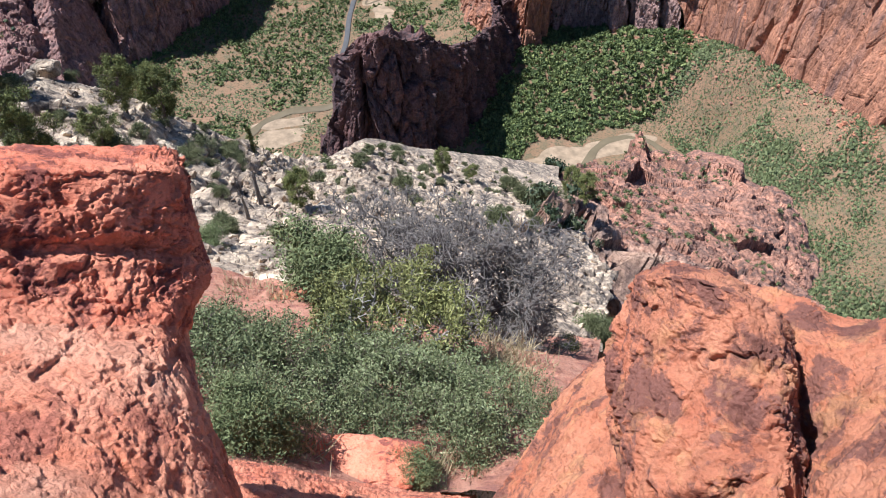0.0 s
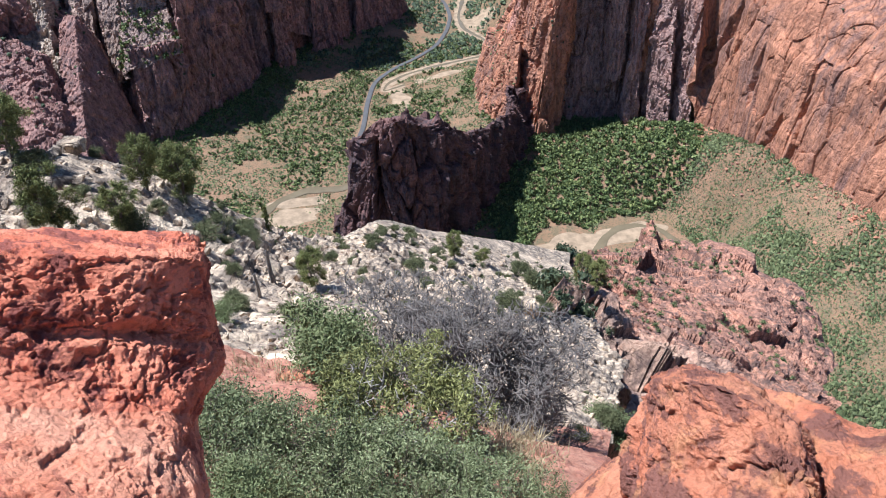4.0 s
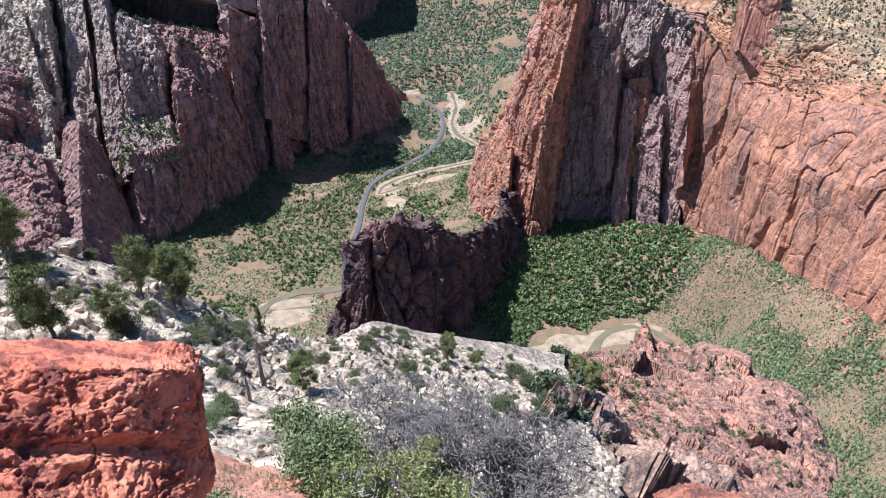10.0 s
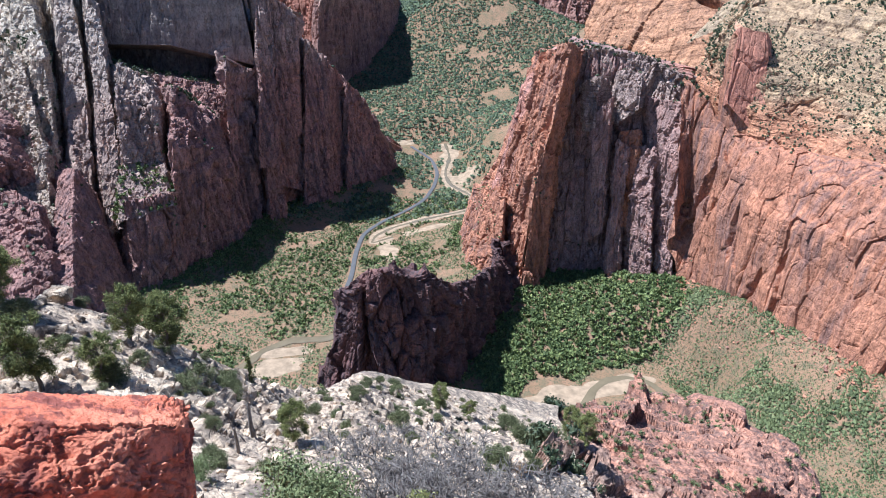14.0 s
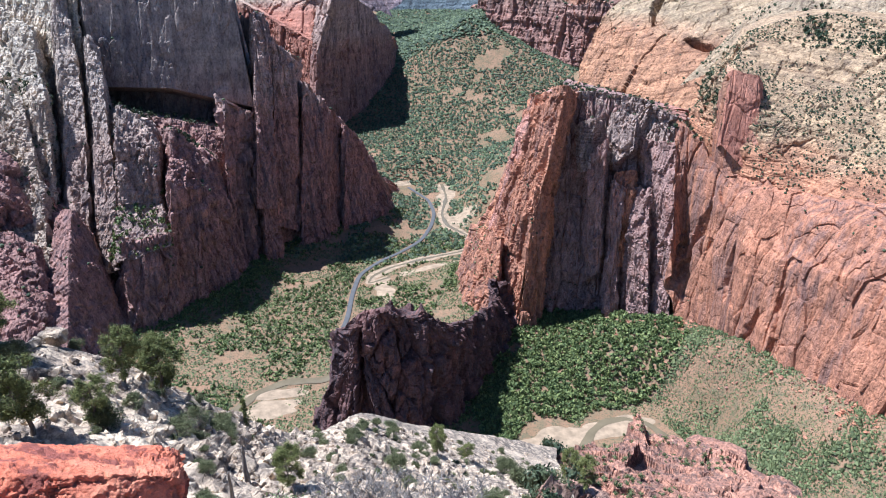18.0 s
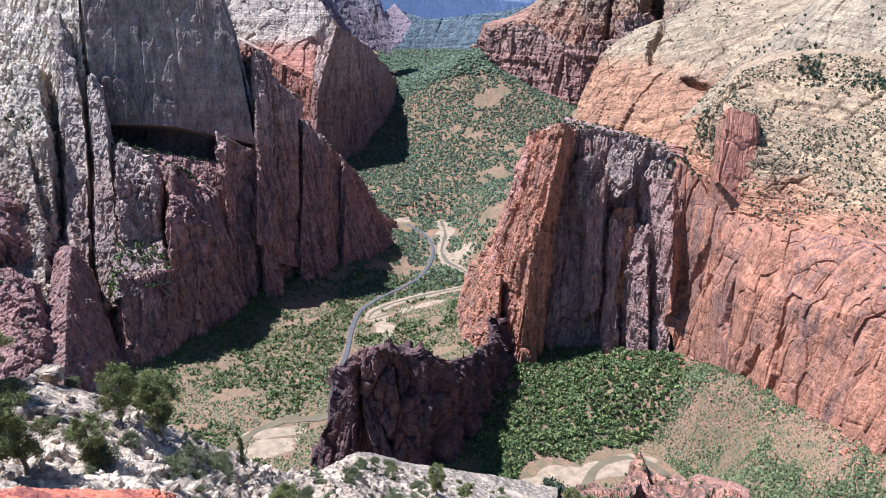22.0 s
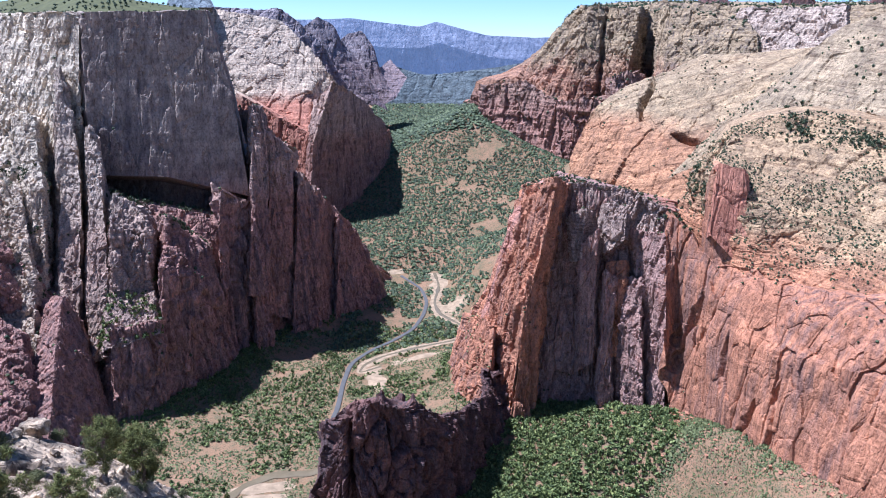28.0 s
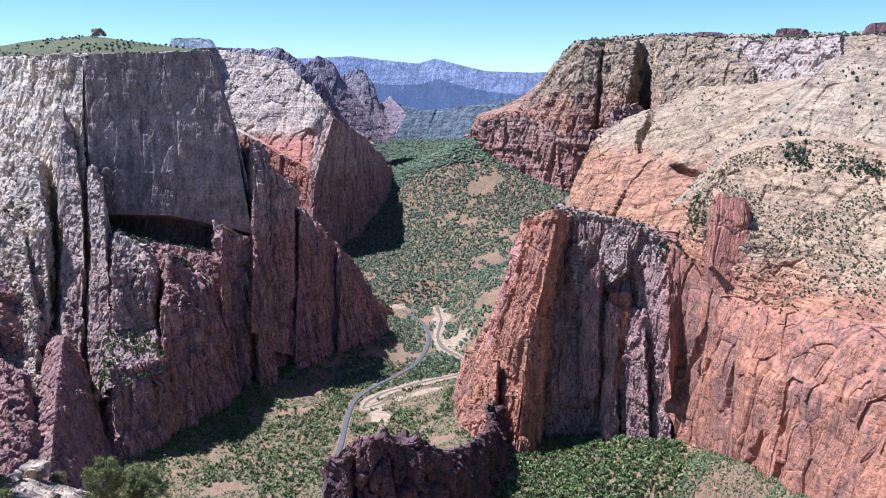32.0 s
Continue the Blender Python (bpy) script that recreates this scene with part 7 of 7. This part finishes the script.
def dead_tree(seed):
    r = np.random.default_rng(seed)
    limbs = []
    for a, ln, lean in ((0.2, 1.7, 1.1), (1.2, 1.6, 0.8), (2.4, 1.7, 0.9), (3.2, 1.6, 1.1), (4.2, 1.4, 1.2), (5.2, 1.5, 1.3), (6.0, 1.7, 1.3)):
        s, t = grow(r, (0, 0, -0.2), (math.cos(a) * lean, math.sin(a) * lean * 0.7, 1), ln, 0.10, 4, (3, 5), 0.75, 0.3, 0.03, 0.6, 0.0075)
        limbs.append((s, t))
    return make_plant("dead_juniper", None, None, r, 0, 0, 0, M_DEAD, None, "dead grey juniper, a tangle of bare twigs", "dead tree", "", limbs=limbs)


LATER.append((juniper(51), -1.2, 10.0, 1.35, 20, 1.0))
LATER.append((dead_tree(52), -0.2, 15.2, 1.4, 0, 1.2))
for ob, x, y, s, turn, wide in LATER:
    ob.matrix_basis = pose(x, y, rest(x, y), 0, 0, turn)
    ob.scale = (s * wide, s * wide, s)


def snag(x, y, h, lean, seed):
    r = np.random.default_rng(seed)
    segs, p = [], np.array((0, 0, -0.3))
    for k in range(7):
        q = p + np.array((lean / 7 + r.normal() * 0.02, r.normal() * 0.02, (h + 0.3) / 7))
        segs.append((p, q, 0.15 * (1 - k / 12) * h / 2, 0.15 * (1 - (k + 1) / 12) * h / 2))
        if k > 3:
            s, _ = grow(r, q, (r.normal(), r.normal(), 0.3), 0.3, 0.02, 1, (1, 3), 0.7)
            segs += s
        p = q
    ob = thing("dead_snag", "leaning grey dead trunk on the white slope", "dead tree", "snags on the slope")
    v, f = tubes(segs, 7)
    part("trunk", mesh_from("trunk", v, f, M_DEAD), ob)
    ob.matrix_basis = pose(x, y, rest(x, y))


snag(-9.9, 30.1, 2.2, -0.12, 61)
snag(-9.0, 25.1, 1.45, 0.1, 62)


# ---- dry grass and loose stones on the ledge and slope ----
def tufts_of_grass(spots, seed):
    r = np.random.default_rng(seed)
    vs, fs, off = [], [], 0
    for x, y, n, h, rad in spots:
        z = rest(x, y)
        p = np.stack([x + r.normal(size=n) * rad, y + r.normal(size=n) * rad, np.full(n, z - 0.05)], -1)
        tip = p + np.stack([r.normal(size=n) * h * 0.45, r.normal(size=n) * h * 0.45, h * r.uniform(0.5, 1.1, n)], -1)
        side = np.stack([r.normal(size=n), r.normal(size=n), np.zeros(n)], -1) * 0.008
        v = np.stack([p - side, p + side, tip], 1).reshape(-1, 3)
        vs.append(v)
        fs.append(np.arange(n * 3).reshape(n, 3) + off)
        off += n * 3
    return tagged(new("dry_grass", mesh_from("dry_grass", np.concatenate(vs), np.concatenate(fs), M_STRAW, False)),
                  "dry straw-coloured grass tufts on the red ledge", "grass", kind="stuff")


rr = np.random.default_rng(5)
spots = [(1.3 + rr.normal() * 0.5, 10.6 + rr.normal() * 0.9, 160, 0.35, 0.22) for _ in range(16)]
spots += [(-0.3 + rr.normal() * 0.4, 5.6 + rr.normal() * 0.2, 120, 0.28, 0.15) for _ in range(7)]
spots += [(-5.5 + rr.normal() * 1.2, 14.5 + rr.normal() * 1.2, 90, 0.28, 0.2) for _ in range(12)]
spots += [(-2.5 + rr.normal() * 0.4, 5.6 + rr.normal() * 0.3, 150, 0.35, 0.2) for _ in range(6)]
tufts_of_grass(spots, 6)


def stones(name, n, lo, hi, size, material, label, seed):
    """Loose angular stones lying on the near slope between two of its rows."""
    r = np.random.default_rng(seed)
    base = tuft(0, seed)
    sub = NEAR[lo:hi].reshape(-1, 3)
    k = r.integers(0, len(sub), n)
    p = sub[k]
    s = size[0] * (size[1] / size[0]) ** (r.random(n) ** 2.2)
    d = np.linalg.norm(p - np.array((0, 0, 650)), axis=1)
    s = s * np.clip(d / 30, 0.5, 3)
    p = p - np.stack([0 * s, 0 * s, s * 0.25], -1)
    kinds = [tuft(0, 90 + q) for q in range(6)]
    kinds = [(np.asarray(v) * np.random.default_rng(q).uniform(0.6, 1.4, (len(v), 3)), f) for q, (v, f) in enumerate(kinds)]
    ob = thicket(name, p, s, s * r.uniform(0.5, 0.9, n), material, label, "stones", kinds)
    return ob


stones("white_rubble", 9000, 175, 500, (0.05, 0.6), M_WHITE, "loose white sandstone rubble on the slope", 71)
stones("red_rubble", 900, 20, 172, (0.05, 0.30), M_EARTH, "loose red stones on the ledge", 72)


def block(name, x, y, sx, sy, sz, material, label, seed, category="boulder", turn=0.0, sink=0.15):
    """A weathered boulder."""
    nu, nv = 64, 40
    a, b = np.meshgrid(np.linspace(0, 2 * np.pi, nu), np.linspace(0.0, np.pi, nv))
    q = np.stack([np.sin(b) * np.cos(a), np.sin(b) * np.sin(a), np.cos(b)], -1)
    q = np.sign(q) * np.abs(q) ** 0.62
    r = 1 + terrace(fbm(q, 0.9, 3, seed=seed), 4) * 0.5 + fbm(q, 0.25, 3, seed=seed + 1) * 0.12
    q = q * r[..., None] * np.array((sx, sy, sz)) / 2
    ob = tagged(new(name, mesh_from(name, q.reshape(-1, 3), grid_faces(nv, nu), material)), label, category)
    ob.matrix_basis = pose(x, y, rest(x, y) + sz * (0.5 - sink), 0, 0, turn)
    return ob


block("perched_boulder", 8.6, 73.9, 2.6, 2.6, 3.0, M_WHITE, "white perched sandstone boulder on the slope", 81)
block("white_knob", -21.9, 36.4, 1.3, 1.0, 0.9, M_WHITE, "flat-topped white rock on the slope's crest", 82)
block("tilted_red_stone", -4.3, 13.4, 0.9, 0.5, 0.35, M_BOULD, "flat red stone beside the juniper", 83)
block("half_buried_rock", -1.3, 5.4, 1.5, 0.8, 0.34, M_CRAG, "half-buried smooth red rock on the ledge", 84, sink=0.4)


# ---- the summit under the viewpoint ----
def summit():
    """The top on which the camera stands: a rocky platform, falling away behind and towards the ledges in front."""
    sx = np.concatenate([np.linspace(-160, -14, 40), np.linspace(-13, 13, 130), np.linspace(14, 160, 40)])
    sy = np.concatenate([np.linspace(-190, -12, 50), np.linspace(-11, 4.2, 90)])
    gx, gy = np.meshgrid(sx, sy)
    gz = np.interp(gy, [-190, -110, -50, -8, 0.5, 1.2, 2.5, 4.2], [0, 380, 640, 648.6, 648.35, 646.4, 643.9, 640.6])
    gz = gz - np.clip(np.abs(gx) - 22, 0, None) ** 1.25 * 2.2
    p = np.stack([gx, gy, gz], -1)
    rough = fbm(p, 14, 4, seed=3.0) * np.clip((-gy - 2) / 10, 0, 1) * 2.5
    v, e, t = cells(p, 1.6, 0.7, 9)
    p[..., 2] += rough + (v * 0.05 + t * 0.1) * np.clip(-gy + 0.2, 0, 1)
    base = thing("viewpoint_summit", "red sandstone summit platform under the viewpoint", "rock", kind="structure")
    part("platform", mesh_from("platform", p.reshape(-1, 3), grid_faces(*p.shape[:2]), M_EARTH), base)


summit()

# ---- foreground rocks ----
def crag(name, curves, nu, steps, amp, material, label, seed, lump=0.35, pits=1.0, pieces=(), calm=(), notch=()):
    """A close rock. pieces: part names with the row at which each ends; calm: strength of the relief at each curve."""
    g = loft(curves, nu, steps, 0.6)
    n = normals(g)
    n = blur(blur(n * np.sign(np.mean(np.sum(n * (np.array((0, 0, 650)) - g), -1))), 5), 5)
    n = n / np.maximum(np.linalg.norm(n, axis=-1, keepdims=True), 1e-9)
    d = fbm(g, lump * 2.2, 3, seed=seed) * 0.9 + fbm(g, lump * 0.9, 3, 0.5, seed=seed + 4) * 0.5
    bent = g + np.stack([fbm(g, lump * 0.5, 4, seed=seed + k, gain=0.6) for k in (8, 9, 10)], -1) * lump * 0.3
    v, e, tv = cells(bent, lump * 0.8, 0.55, int(seed) + 40)
    v2, e2, tv2 = cells(bent, lump * 0.28, 0.6, int(seed) + 60)
    d = d + v * 0.28 + tv * 0.3 + v2 * 0.12 + tv2 * 0.12 - (1 - smooth(e, 0.0, 0.05)) * 0.3 - (1 - smooth(e2, 0.0, 0.06)) * 0.1
    d = d + terrace(fbm(bent * np.array((0.5, 0.5, 1)), lump * 0.7, 4, seed=seed + 16, gain=0.55), 6, 0.7) * 0.7
    d = d + fbm(bent, lump * 0.4, 5, seed=seed + 2, gain=0.66) * 0.4 + fbm(g, lump * 0.09, 4, seed=seed + 5, gain=0.7) * 0.16
    hollow = smooth(fbm(bent, lump * 0.3, 4, 0.6, seed=seed + 6, gain=0.6), 0.16, 0.3) * 0.45
    hollow = hollow + smooth(fbm(g, lump * 0.1, 3, 0.8, seed=seed + 12, gain=0.6), 0.25, 0.42) * 0.22
    d = d - hollow * pits
    if len(calm):
        marks = np.concatenate([[0], np.cumsum(steps)])
        d = d * np.interp(np.arange(g.shape[0]), marks, calm)[:, None]
    g = g + n * ((d - 0.35) * amp)[..., None]
    for row, tall, col, wide, deep in notch:
        away = np.exp(-((np.arange(g.shape[0])[:, None] - row) / tall) ** 2 - ((np.arange(nu)[None] / nu - col) / wide) ** 2)
        g = g - n * (away * deep)[..., None]
    if not pieces:
        return tagged(new(name, mesh_from(name, g.reshape(-1, 3), grid_faces(*g.shape[:2]), material)), label, "rock")
    base = thing(name, label, "rock")
    lo = 0
    for piece, hi in pieces:
        q = g[lo:hi + 1]
        part(piece, mesh_from(piece, q.reshape(-1, 3), grid_faces(*q.shape[:2]), M_SHELF if piece == "lower_shelf" else material), base)
        lo = hi
    return base


crag("rough_crag", LEFT_CRAG, 420, (16, 34, 70, 70, 76, 90, 90, 20), 0.065, M_CRAG, "rough pitted red sandstone crag at the viewpoint's edge", 1.0,
     pieces=(("cap", 120), ("undercut_wall", 262), ("lower_shelf", 466)), calm=(0.3, 0.35, 0.6, 0.85, 0.8, 0.55, 0.45, 0.4, 0.4),
     notch=((232, 30, 0.74, 0.10, 0.34), (150, 16, 0.30, 0.16, 0.07)))
crag("varnished_boulder", VARNISHED_BOULDER, 360, (24, 28, 90, 90, 80, 20), 0.05, M_BOULD, "orange sandstone boulder with dark desert varnish", 2.0, pits=0.45, calm=(0.7, 0.8, 0.9, 1.1, 1.1, 1, 1))
crag("cracked_slab", RIGHT_SLAB, 300, (20, 60, 80, 80, 30), 0.04, M_BOULD, "orange cracked sandstone slab beside the boulder", 3.0, pits=0.3)
crag("orange_shoulder", ORANGE_SHOULDER, 260, (20, 80, 80, 40), 0.04, M_BOULD, "smooth orange sandstone shoulder below the boulder", 4.0, pits=0.3, pieces=(("crest", 60), ("flank", 150), ("foot", 220)))
crag("low_boulder", LOW_BOULDER, 260, (16, 60, 30), 0.03, M_BOULD, "low orange sandstone block in front of the boulder", 5.0, pits=0.3)
crag("shadow_ledge", SHADOW_LEDGE, 240, (40, 50, 30), 0.05, M_CRAG, "red sandstone ledge in the crag's shade", 6.0, pits=0.5, pieces=(("tread", 60), ("riser", 120)))
